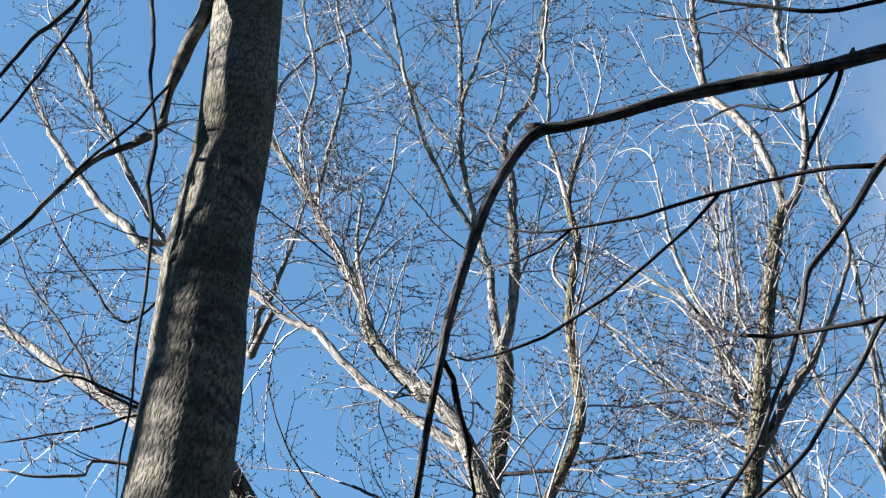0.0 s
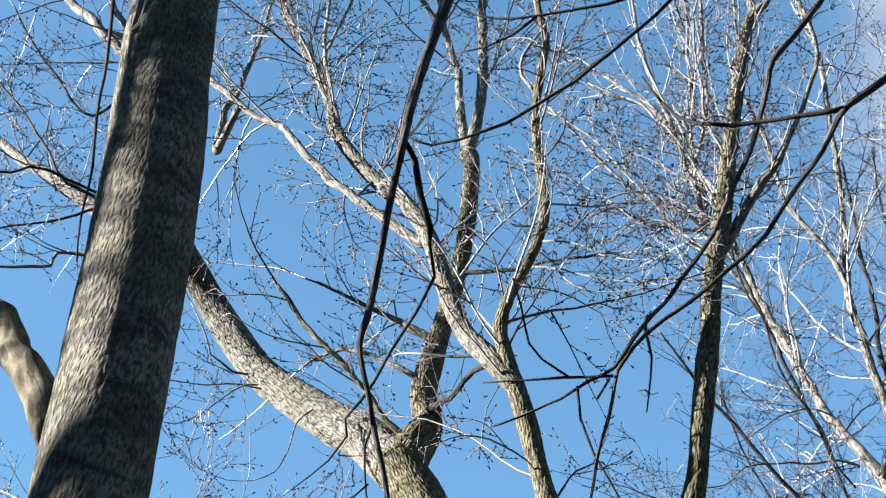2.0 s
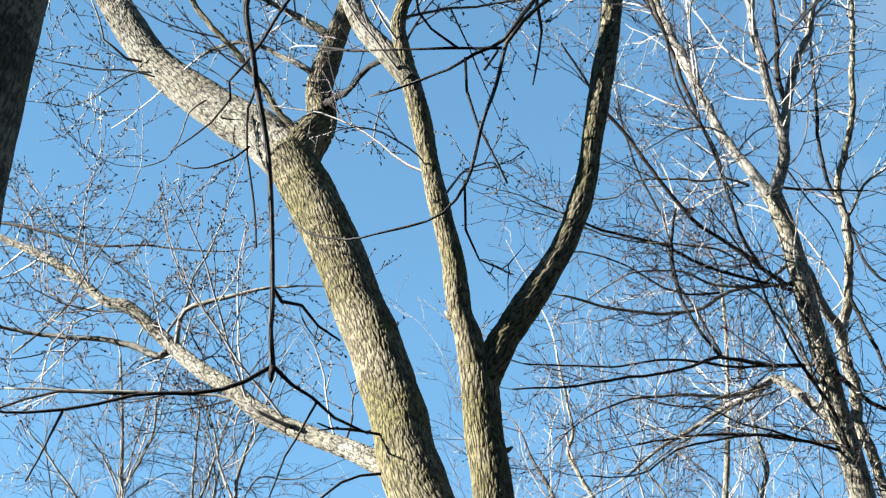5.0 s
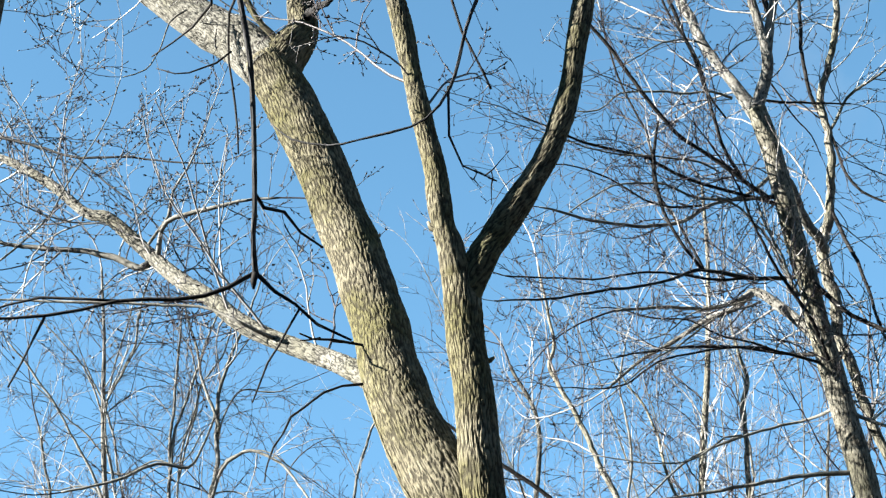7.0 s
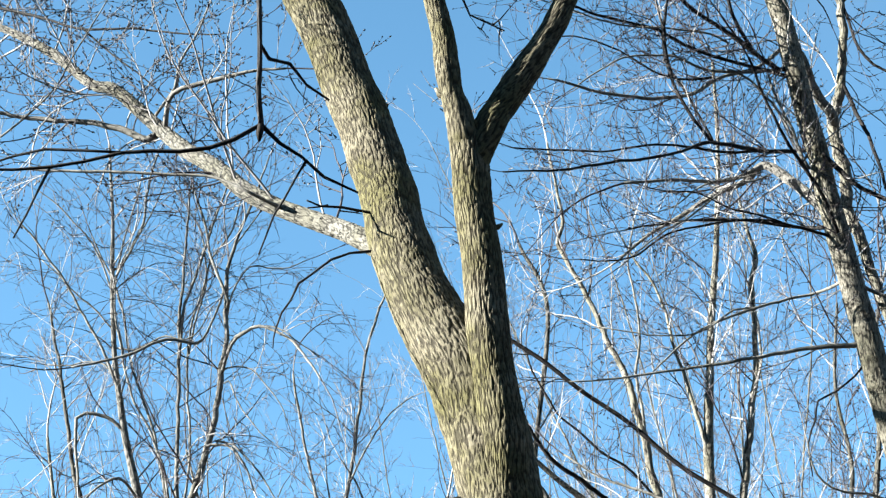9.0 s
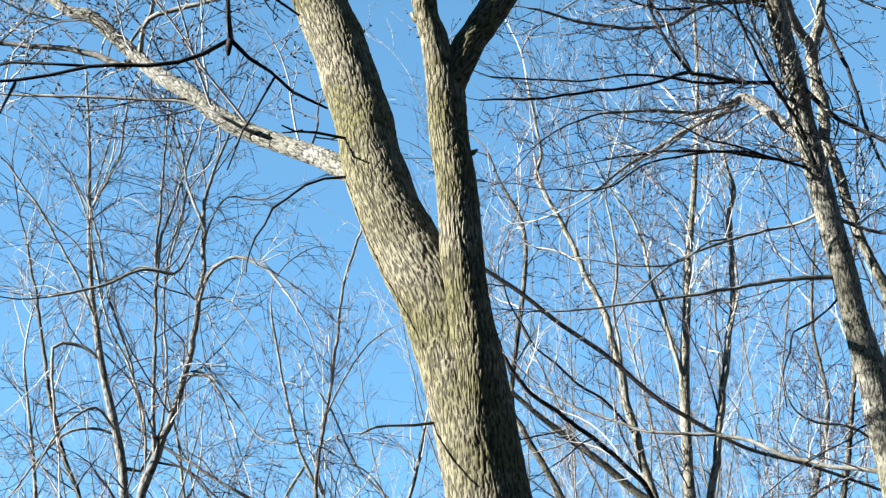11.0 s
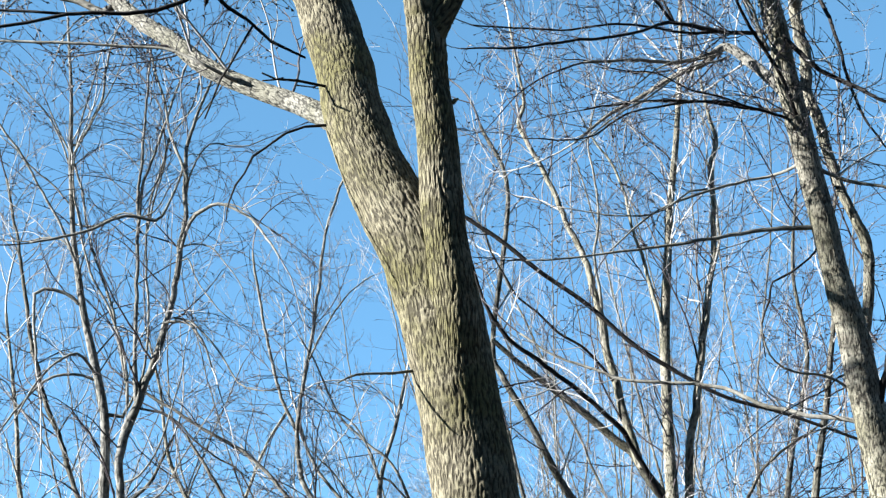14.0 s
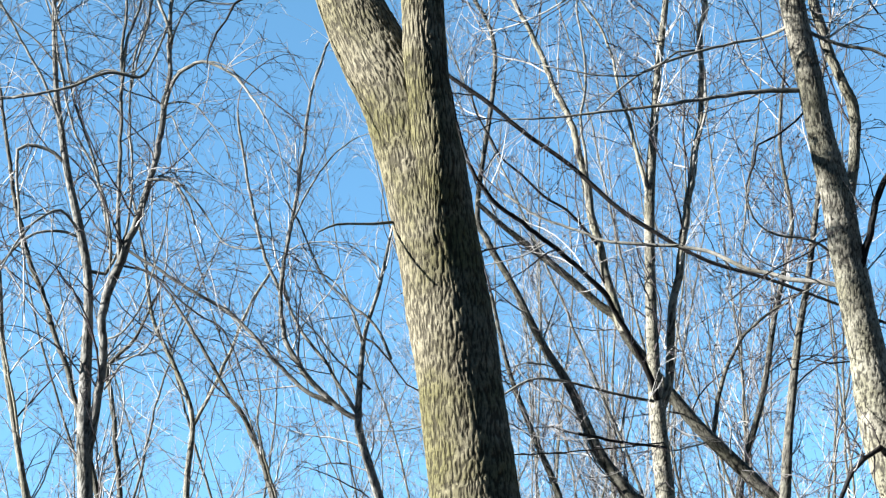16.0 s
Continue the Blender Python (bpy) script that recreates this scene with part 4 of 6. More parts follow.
limb(t, "branch", [(-0.24, 7.05, 7.99, 0.0059), (-0.12, 7.00, 7.92, 0.0052), (-0.07, 6.95, 7.80, 0.0046), (0.04, 6.90, 7.67, 0.0040), (0.21, 6.85, 7.60, 0.0034), (0.32, 6.80, 7.57, 0.0028)], BARK_PALE)
sprout(t, ('stem', 'limb'), TWIG_BUDDED, 7.0, 1.3, 0.05, 0.05, 0.12, 6.0, 0.75, 0.12, 1.05, 1.15)
sprout(t, ('branch',), TWIG_BUDDED, 6.5, 0.9, 0.03, 0.05, 0.12, 6.0, 0.75, 0.1, 1.05, 1.15)

# the tree with two stems
t = start_tree("slender double-stemmed tree with pale grey bark", "tree", 3.74, 11.09, 3.4, BARK_PALE, 0.004, 0.05, 0.3)
limb(t, "trunk", [(3.74, 11.09, -0.10, 0.2604), (3.58, 11.09, 0.25, 0.2170), (2.94, 10.81, 3.18, 0.1736), (2.74, 10.74, 3.77, 0.1422), (2.66, 10.67, 4.10, 0.1282), (2.59, 10.60, 4.50, 0.1076), (2.51, 10.53, 5.01, 0.1013), (2.46, 10.46, 5.35, 0.0946), (2.38, 10.39, 5.69, 0.0827), (2.32, 10.33, 6.03, 0.0778), (2.21, 10.26, 6.67, 0.0758), (2.15, 10.19, 6.98, 0.0690), (2.11, 10.12, 7.23, 0.0657), (2.05, 10.05, 7.48, 0.0660), (2.01, 9.98, 7.66, 0.0663), (1.95, 9.91, 8.05, 0.0652), (1.87, 9.84, 8.36, 0.0601)], BARK_SILVER)
limb(t, "limb", [(1.88, 9.85, 8.33, 0.0413), (1.72, 9.96, 8.72, 0.0346), (1.58, 10.07, 9.14, 0.0315), (1.48, 10.20, 9.68, 0.0326), (1.36, 10.33, 10.16, 0.0357), (1.26, 10.42, 10.74, 0.0260), (1.16, 10.47, 11.33, 0.0222), (0.97, 10.50, 11.92, 0.0184), (0.77, 10.50, 12.55, 0.0166), (0.42, 10.50, 12.99, 0.0121)])
limb(t, "limb", [(1.87, 9.84, 8.36, 0.0451), (1.98, 9.84, 8.72, 0.0383), (1.96, 9.84, 9.00, 0.0310), (1.91, 9.84, 9.44, 0.0297), (1.88, 9.84, 9.84, 0.0262), (1.89, 9.84, 9.98, 0.0244), (1.98, 9.84, 10.79, 0.0233), (2.02, 9.84, 11.67, 0.0199), (2.04, 9.84, 12.38, 0.0184), (1.99, 9.84, 13.07, 0.0166), (2.06, 9.84, 14.03, 0.0124)])
limb(t, "limb", [(1.98, 9.84, 8.79, 0.0346), (2.06, 9.88, 9.17, 0.0314), (2.20, 9.93, 9.64, 0.0262), (2.31, 9.97, 9.89, 0.0226), (2.44, 10.01, 10.50, 0.0212), (2.57, 10.05, 11.33, 0.0199), (2.69, 10.09, 12.17, 0.0162), (2.83, 10.13, 13.07, 0.0121)])
limb(t, "stem", [(2.47, 10.48, 5.28, 0.0453), (2.56, 10.71, 5.35, 0.0394), (2.62, 10.68, 5.58, 0.0342), (2.65, 10.65, 5.83, 0.0344), (2.64, 10.63, 6.01, 0.0364), (2.58, 10.60, 6.19, 0.0310), (2.49, 10.57, 6.41, 0.0311), (2.36, 10.54, 7.00, 0.0374), (2.35, 10.51, 7.32, 0.0397), (2.31, 10.48, 7.62, 0.0401), (2.39, 10.46, 7.97, 0.0310), (2.45, 10.43, 8.31, 0.0275), (2.44, 10.40, 8.44, 0.0276), (2.43, 10.37, 8.84, 0.0240), (2.56, 10.34, 9.25, 0.0224), (2.65, 10.31, 9.83, 0.0209), (2.70, 10.29, 10.44, 0.0172), (2.59, 10.26, 10.54, 0.0173), (2.83, 10.23, 11.66, 0.0114)], BARK_SILVER)
limb(t, "branch", [(2.32, 10.48, 7.65, 0.0392), (2.27, 10.33, 7.64, 0.0341), (2.18, 10.23, 7.72, 0.0339), (2.10, 10.13, 7.83, 0.0301), (2.04, 10.04, 7.95, 0.0262)], BARK_PALE)
limb(t, "limb", [(2.18, 10.22, 6.84, 0.0518), (2.08, 10.31, 7.01, 0.0348), (1.97, 10.40, 7.19, 0.0334), (1.83, 10.48, 7.35, 0.0281), (1.70, 10.55, 7.27, 0.0206), (1.52, 10.63, 7.23, 0.0169), (1.29, 10.70, 7.11, 0.0150), (1.07, 10.75, 7.00, 0.0112), (0.85, 10.80, 6.83, 0.0075)])
limb(t, "branch", [(2.33, 10.33, 6.00, 0.0180), (1.94, 10.31, 5.97, 0.0127), (1.59, 10.29, 5.91, 0.0112), (1.17, 10.27, 5.84, 0.0083), (0.83, 10.25, 5.79, 0.0069), (0.48, 10.23, 5.76, 0.0041)], BARK_PALE)
limb(t, "branch", [(2.19, 10.24, 6.76, 0.0151), (1.98, 10.47, 6.89, 0.0111), (1.60, 10.33, 6.88, 0.0091), (1.23, 10.18, 6.80, 0.0089), (0.86, 10.04, 6.68, 0.0052)], BARK_SHADE_DARK)
limb(t, "branch", [(2.10, 10.11, 7.27, 0.0202), (2.00, 10.20, 7.29, 0.0140), (1.71, 9.98, 7.18, 0.0137), (1.40, 9.76, 7.12, 0.0120), (1.13, 9.54, 6.93, 0.0087), (0.77, 9.32, 6.76, 0.0085), (0.42, 9.10, 6.59, 0.0068), (0.10, 8.88, 6.47, 0.0039)], BARK_SHADE_DARK)
limb(t, "limb", [(1.02, 10.48, 11.17, 0.0199), (1.00, 10.35, 11.38, 0.0245), (0.93, 10.32, 11.72, 0.0226), (0.86, 10.29, 12.15, 0.0207), (0.76, 10.27, 12.67, 0.0188), (0.70, 10.24, 13.06, 0.0168), (0.69, 10.21, 13.39, 0.0146), (0.67, 10.18, 13.81, 0.0099)])
limb(t, "limb", [(1.02, 10.48, 11.17, 0.0199), (1.01, 10.41, 11.49, 0.0202), (1.01, 10.44, 11.83, 0.0205), (1.17, 10.47, 12.34, 0.0187), (1.24, 10.51, 13.18, 0.0171), (1.31, 10.54, 14.02, 0.0152), (1.44, 10.57, 14.59, 0.0104)])
limb(t, "branch", [(1.02, 10.48, 11.17, 0.0199), (0.85, 10.32, 11.25, 0.0177), (0.52, 10.26, 11.43, 0.0155), (0.29, 10.20, 11.71, 0.0134), (0.10, 10.15, 11.99, 0.0113), (-0.10, 10.09, 12.28, 0.0091)], BARK_PALE)
limb(t, "branch", [(1.02, 10.48, 11.17, 0.0175), (0.78, 10.33, 11.07, 0.0132), (0.53, 10.28, 11.14, 0.0132), (0.33, 10.23, 11.25, 0.0110), (0.14, 10.18, 11.14, 0.0065)], BARK_PALE)
limb(t, "branch", [(1.05, 10.49, 11.23, 0.0205), (1.03, 10.47, 12.36, 0.0164), (1.09, 10.47, 12.90, 0.0169), (1.16, 10.47, 13.97, 0.0151), (1.17, 10.47, 14.52, 0.0129), (1.10, 10.47, 15.03, 0.0080)], BARK_PALE)
limb(t, "limb", [(1.89, 9.84, 9.93, 0.0223), (1.81, 9.82, 10.24, 0.0206), (1.65, 9.79, 10.56, 0.0187), (1.56, 9.77, 10.77, 0.0168), (1.51, 9.75, 11.33, 0.0172), (1.42, 9.72, 11.68, 0.0153), (1.34, 9.70, 12.10, 0.0134), (1.42, 9.67, 12.36, 0.0113), (1.45, 9.65, 13.16, 0.0071)])
limb(t, "branch", [(2.05, 9.88, 9.10, 0.0226), (2.03, 9.96, 9.45, 0.0180), (2.07, 9.98, 9.92, 0.0164), (2.06, 10.00, 10.37, 0.0147), (2.07, 10.02, 10.77, 0.0128), (2.08, 10.04, 11.37, 0.0088)], BARK_SHADE_DARK)
limb(t, "branch", [(1.99, 9.96, 7.76, 0.0193), (1.89, 9.95, 7.75, 0.0147), (1.69, 9.86, 7.87, 0.0147), (1.45, 9.78, 8.04, 0.0128), (1.32, 9.69, 8.08, 0.0128), (1.16, 9.61, 8.26, 0.0128), (0.96, 9.52, 8.57, 0.0129), (0.77, 9.44, 8.81, 0.0111), (0.65, 9.35, 9.00, 0.0093), (0.51, 9.26, 9.22, 0.0056)], BARK_SHADE_DARK)
limb(t, "branch", [(2.00, 9.97, 7.69, 0.0149), (1.73, 9.94, 7.77, 0.0110), (1.40, 9.84, 7.83, 0.0109), (1.08, 9.75, 7.97, 0.0109), (0.79, 9.65, 7.98, 0.0090), (0.57, 9.55, 8.03, 0.0072), (0.32, 9.46, 8.10, 0.0054)], BARK_SHADE_DARK)
limb(t, "branch", [(1.40, 9.76, 7.12, 0.0120), (1.27, 9.72, 7.32, 0.0106), (1.17, 9.70, 7.60, 0.0107), (1.15, 9.67, 7.92, 0.0108), (1.20, 9.65, 8.16, 0.0073)], BARK_SHADE_DARK)
limb(t, "branch", [(1.73, 9.88, 7.85, 0.0126), (1.61, 9.78, 8.06, 0.0110), (1.51, 9.71, 8.55, 0.0112), (1.37, 9.65, 9.02, 0.0133), (1.27, 9.59, 9.40, 0.0135), (1.16, 9.52, 9.75, 0.0117), (1.03, 9.46, 10.21, 0.0080)], BARK_SHADE_DARK)
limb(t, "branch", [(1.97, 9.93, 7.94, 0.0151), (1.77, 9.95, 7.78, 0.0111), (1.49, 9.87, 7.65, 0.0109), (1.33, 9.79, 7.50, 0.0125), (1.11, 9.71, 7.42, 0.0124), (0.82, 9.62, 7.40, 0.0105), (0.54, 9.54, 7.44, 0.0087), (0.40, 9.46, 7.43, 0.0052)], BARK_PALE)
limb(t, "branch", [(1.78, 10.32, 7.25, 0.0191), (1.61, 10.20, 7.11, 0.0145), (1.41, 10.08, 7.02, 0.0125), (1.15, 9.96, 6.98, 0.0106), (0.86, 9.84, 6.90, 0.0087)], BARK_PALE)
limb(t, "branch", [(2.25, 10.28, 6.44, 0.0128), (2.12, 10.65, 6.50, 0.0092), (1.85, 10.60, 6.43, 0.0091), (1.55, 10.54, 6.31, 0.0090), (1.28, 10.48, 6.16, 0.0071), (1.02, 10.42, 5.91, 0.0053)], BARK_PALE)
limb(t, "branch", [(2.34, 10.34, 5.94, 0.0082), (2.23, 10.39, 5.82, 0.0064), (2.11, 10.43, 5.74, 0.0074), (2.01, 10.48, 5.70, 0.0060), (1.98, 10.52, 5.59, 0.0067), (1.93, 10.57, 5.46, 0.0053), (1.94, 10.62, 5.26, 0.0042)], BARK_SHADE_DARK)
limb(t, "branch", [(2.09, 10.10, 7.29, 0.0189), (2.19, 10.05, 7.10, 0.0163), (2.33, 10.00, 6.91, 0.0143), (2.45, 9.95, 6.80, 0.0142), (2.63, 9.89, 6.65, 0.0106), (2.87, 9.84, 6.54, 0.0071)], BARK_SHADE_DARK)
limb(t, "branch", [(2.39, 10.46, 7.97, 0.0157), (2.51, 10.42, 7.52, 0.0133), (2.56, 10.33, 7.13, 0.0111), (2.60, 10.23, 6.75, 0.0091), (2.72, 10.13, 6.42, 0.0054)], BARK_SHADE_DARK)
limb(t, "branch", [(1.72, 10.00, 7.19, 0.0097), (1.57, 9.94, 7.15, 0.0091), (1.42, 9.88, 7.13, 0.0085), (1.24, 9.81, 7.13, 0.0079), (1.05, 9.75, 7.12, 0.0073), (0.88, 9.69, 7.06, 0.0067), (0.71, 9.63, 7.01, 0.0062), (0.37, 9.56, 6.99, 0.0056), (0.18, 9.50, 6.97, 0.0050)], BARK_SHADE_DARK)
limb(t, "branch", [(2.17, 10.10, 6.65, 0.0139), (2.10, 10.03, 6.83, 0.0131), (2.01, 9.96, 6.97, 0.0122), (1.92, 9.89, 7.09, 0.0113), (1.85, 9.81, 7.19, 0.0104), (1.78, 9.74, 7.29, 0.0095), (1.72, 9.67, 7.41, 0.0087), (1.65, 9.60, 7.63, 0.0078)], BARK_SHADE_DARK)
limb(t, "branch", [(2.02, 10.00, 7.05, 0.0123), (1.97, 9.98, 7.16, 0.0113), (1.94, 9.96, 7.31, 0.0102), (1.89, 9.94, 7.42, 0.0092), (1.84, 9.92, 7.52, 0.0082), (1.82, 9.90, 7.69, 0.0071)], BARK_PALE)
limb(t, "branch", [(1.79, 10.10, 7.07, 0.0089), (1.68, 10.06, 7.01, 0.0082), (1.55, 10.01, 6.96, 0.0075), (1.38, 9.97, 6.83, 0.0068), (1.23, 9.93, 6.69, 0.0062), (1.04, 9.89, 6.56, 0.0055), (0.90, 9.84, 6.42, 0.0048), (0.79, 9.80, 6.31, 0.0042)], BARK_PALE)
limb(t, "branch", [(1.74, 10.10, 7.09, 0.0071), (1.54, 10.06, 7.02, 0.0063), (1.41, 10.02, 6.99, 0.0056), (1.28, 9.98, 6.90, 0.0049), (1.16, 9.94, 6.78, 0.0042), (1.05, 9.90, 6.72, 0.0034)], BARK_PALE)
limb(t, "branch", [(2.23, 10.30, 6.70, 0.0106), (2.17, 10.24, 6.69, 0.0100), (2.01, 10.18, 6.72, 0.0093), (1.84, 10.12, 6.74, 0.0087), (1.64, 10.06, 6.74, 0.0080), (1.40, 10.00, 6.69, 0.0074), (1.22, 9.94, 6.63, 0.0067), (1.04, 9.88, 6.53, 0.0061), (0.89, 9.82, 6.39, 0.0054), (0.72, 9.76, 6.33, 0.0048), (0.55, 9.70, 6.31, 0.0042)], BARK_SHADE_DARK)
limb(t, "branch", [(1.84, 10.00, 6.67, 0.0061), (1.70, 9.99, 6.73, 0.0057), (1.54, 9.97, 6.76, 0.0053), (1.43, 9.96, 6.81, 0.0050), (1.31, 9.94, 6.87, 0.0046), (1.10, 9.93, 6.89, 0.0042), (0.89, 9.91, 6.95, 0.0038), (0.74, 9.90, 6.95, 0.0035)], BARK_SHADE_DARK)
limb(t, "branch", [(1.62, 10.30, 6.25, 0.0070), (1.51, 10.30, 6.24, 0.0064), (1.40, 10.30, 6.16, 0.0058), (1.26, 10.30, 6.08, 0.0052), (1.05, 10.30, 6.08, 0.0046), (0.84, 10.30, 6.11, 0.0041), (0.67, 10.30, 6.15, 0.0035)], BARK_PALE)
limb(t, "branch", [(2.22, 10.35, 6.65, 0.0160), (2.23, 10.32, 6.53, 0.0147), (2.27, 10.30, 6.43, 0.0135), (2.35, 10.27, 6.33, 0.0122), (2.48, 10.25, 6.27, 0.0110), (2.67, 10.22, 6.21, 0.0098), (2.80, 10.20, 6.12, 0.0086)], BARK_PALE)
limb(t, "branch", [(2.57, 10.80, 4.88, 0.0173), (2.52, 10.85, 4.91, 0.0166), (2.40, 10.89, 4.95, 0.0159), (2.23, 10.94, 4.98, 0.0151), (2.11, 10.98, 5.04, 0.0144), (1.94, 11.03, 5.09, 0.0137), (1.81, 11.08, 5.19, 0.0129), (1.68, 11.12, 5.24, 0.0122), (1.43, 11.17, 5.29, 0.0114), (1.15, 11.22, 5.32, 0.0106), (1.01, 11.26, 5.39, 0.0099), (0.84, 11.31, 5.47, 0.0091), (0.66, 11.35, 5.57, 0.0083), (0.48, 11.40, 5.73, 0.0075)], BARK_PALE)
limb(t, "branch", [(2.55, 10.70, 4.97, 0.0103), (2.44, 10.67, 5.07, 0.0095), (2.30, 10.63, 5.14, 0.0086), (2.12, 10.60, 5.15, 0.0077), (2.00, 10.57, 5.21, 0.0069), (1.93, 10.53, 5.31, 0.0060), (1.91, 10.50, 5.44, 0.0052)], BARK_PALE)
limb(t, "branch", [(2.58, 10.70, 5.25, 0.0070), (2.48, 10.66, 5.17, 0.0064), (2.38, 10.61, 5.12, 0.0059), (2.29, 10.57, 5.03, 0.0054), (2.16, 10.53, 4.96, 0.0048), (2.03, 10.49, 4.88, 0.0043), (1.89, 10.44, 4.78, 0.0038), (1.75, 10.40, 4.66, 0.0033)], BARK_SHADE_DARK)
limb(t, "branch", [(2.55, 10.50, 4.82, 0.0253), (2.60, 10.47, 4.98, 0.0237), (2.62, 10.43, 5.08, 0.0220), (2.66, 10.40, 5.25, 0.0204), (2.74, 10.37, 5.44, 0.0187), (2.84, 10.33, 5.59, 0.0170), (2.92, 10.30, 5.83, 0.0154)], BARK_SHADE_DARK)
limb(t, "branch", [(2.79, 10.75, 4.05, 0.0186), (2.69, 10.66, 3.88, 0.0170), (2.58, 10.57, 3.80, 0.0155), (2.44, 10.48, 3.66, 0.0140), (2.33, 10.39, 3.49, 0.0125), (2.25, 10.30, 3.32, 0.0111)], BARK_SHADE_DARK)
limb(t, "branch", [(2.57, 10.70, 4.38, 0.0068), (2.50, 10.67, 4.37, 0.0059), (2.39, 10.63, 4.35, 0.0051), (2.28, 10.60, 4.36, 0.0042)], BARK_SHADE_DARK)
limb(t, "limb", [(1.88, 9.95, 8.32, 0.0242), (1.76, 10.03, 8.68, 0.0233), (1.65, 10.12, 9.04, 0.0223), (1.54, 10.20, 9.41, 0.0212), (1.45, 10.27, 9.76, 0.0200), (1.35, 10.33, 10.17, 0.0189), (1.26, 10.40, 10.47, 0.0175), (1.13, 10.43, 10.77, 0.0161), (1.02, 10.47, 11.10, 0.0147), (0.99, 10.50, 11.48, 0.0133)], BARK_PALE)
limb(t, "branch", [(1.64, 9.70, 8.20, 0.0073), (1.54, 9.66, 8.36, 0.0075), (1.49, 9.62, 8.60, 0.0077), (1.41, 9.58, 8.76, 0.0080), (1.31, 9.54, 8.96, 0.0082), (1.25, 9.50, 9.17, 0.0085), (1.22, 9.46, 9.38, 0.0087), (1.15, 9.42, 9.57, 0.0089), (1.09, 9.38, 9.81, 0.0092), (1.07, 9.34, 10.09, 0.0095), (1.01, 9.30, 10.42, 0.0098)], BARK_SHADE_DARK)
limb(t, "branch", [(2.45, 10.45, 8.61, 0.0156), (2.37, 10.44, 8.87, 0.0148), (2.35, 10.44, 9.15, 0.0140), (2.37, 10.43, 9.55, 0.0132), (2.39, 10.43, 10.01, 0.0124), (2.40, 10.42, 10.43, 0.0116), (2.39, 10.41, 10.87, 0.0107), (2.38, 10.41, 11.27, 0.0098), (2.41, 10.40, 11.74, 0.0089)], BARK_SHADE_DARK)
limb(t, "branch", [(1.51, 9.90, 9.16, 0.0096), (1.46, 9.85, 9.27, 0.0088), (1.46, 9.80, 9.40, 0.0081), (1.43, 9.75, 9.71, 0.0073), (1.47, 9.70, 9.97, 0.0066), (1.57, 9.65, 10.24, 0.0058), (1.61, 9.60, 10.51, 0.0050)], BARK_PALE)
limb(t, "branch", [(1.60, 9.80, 8.84, 0.0075), (1.45, 9.73, 8.86, 0.0066), (1.27, 9.65, 8.77, 0.0056), (1.12, 9.57, 8.63, 0.0046), (1.00, 9.50, 8.51, 0.0036)], BARK_PALE)
limb(t, "branch", [(1.73, 9.90, 8.49, 0.0093), (1.59, 9.87, 8.53, 0.0086), (1.45, 9.84, 8.50, 0.0079), (1.28, 9.81, 8.50, 0.0073), (1.13, 9.79, 8.49, 0.0066), (0.98, 9.76, 8.46, 0.0059), (0.83, 9.73, 8.31, 0.0052), (0.68, 9.70, 8.29, 0.0045)], BARK_TAN)
limb(t, "branch", [(1.57, 9.80, 7.86, 0.0072), (1.45, 9.77, 7.92, 0.0067), (1.27, 9.73, 7.93, 0.0063), (1.05, 9.70, 7.94, 0.0058), (0.80, 9.67, 7.96, 0.0054), (0.62, 9.63, 8.02, 0.0049), (0.45, 9.60, 8.07, 0.0045)], BARK_TAN)
limb(t, "branch", [(1.89, 9.95, 7.75, 0.0109), (1.66, 9.92, 7.72, 0.0100), (1.52, 9.89, 7.71, 0.0092), (1.37, 9.86, 7.72, 0.0084), (1.23, 9.82, 7.79, 0.0076), (1.05, 9.79, 7.78, 0.0068), (0.90, 9.76, 7.75, 0.0060), (0.71, 9.73, 7.63, 0.0052), (0.56, 9.70, 7.50, 0.0044)], BARK_PALE)
limb(t, "branch", [(1.44, 9.80, 7.61, 0.0080), (1.25, 9.77, 7.59, 0.0074), (1.07, 9.73, 7.62, 0.0068), (0.93, 9.70, 7.72, 0.0062), (0.79, 9.67, 7.79, 0.0056), (0.58, 9.63, 7.84, 0.0050), (0.44, 9.60, 7.81, 0.0044)], BARK_SHADE_DARK)
limb(t, "branch", [(1.45, 10.00, 7.24, 0.0089), (1.39, 9.96, 7.37, 0.0086), (1.26, 9.91, 7.63, 0.0084), (1.18, 9.87, 7.74, 0.0081), (1.16, 9.82, 7.93, 0.0078), (1.14, 9.78, 8.12, 0.0076), (1.06, 9.73, 8.31, 0.0073), (0.97, 9.69, 8.55, 0.0070), (0.91, 9.64, 8.79, 0.0068), (0.88, 9.60, 9.03, 0.0065)], BARK_SHADE_DARK)
limb(t, "branch", [(2.45, 10.40, 8.55, 0.0116), (2.48, 10.38, 8.38, 0.0107), (2.51, 10.36, 8.16, 0.0098), (2.60, 10.34, 8.01, 0.0090), (2.73, 10.32, 7.92, 0.0082), (2.87, 10.30, 7.86, 0.0074)], BARK_SHADE_DARK)
limb(t, "branch", [(2.46, 10.40, 8.55, 0.0116), (2.49, 10.36, 8.59, 0.0108), (2.58, 10.32, 8.75, 0.0101), (2.70, 10.28, 8.83, 0.0093), (2.85, 10.24, 8.92, 0.0085), (2.98, 10.20, 9.03, 0.0077)], BARK_TAN)
limb(t, "branch", [(1.93, 9.90, 8.47, 0.0093), (2.11, 9.97, 8.49, 0.0081), (2.28, 10.03, 8.52, 0.0069), (2.55, 10.10, 8.55, 0.0057)], BARK_SHADE_DARK)
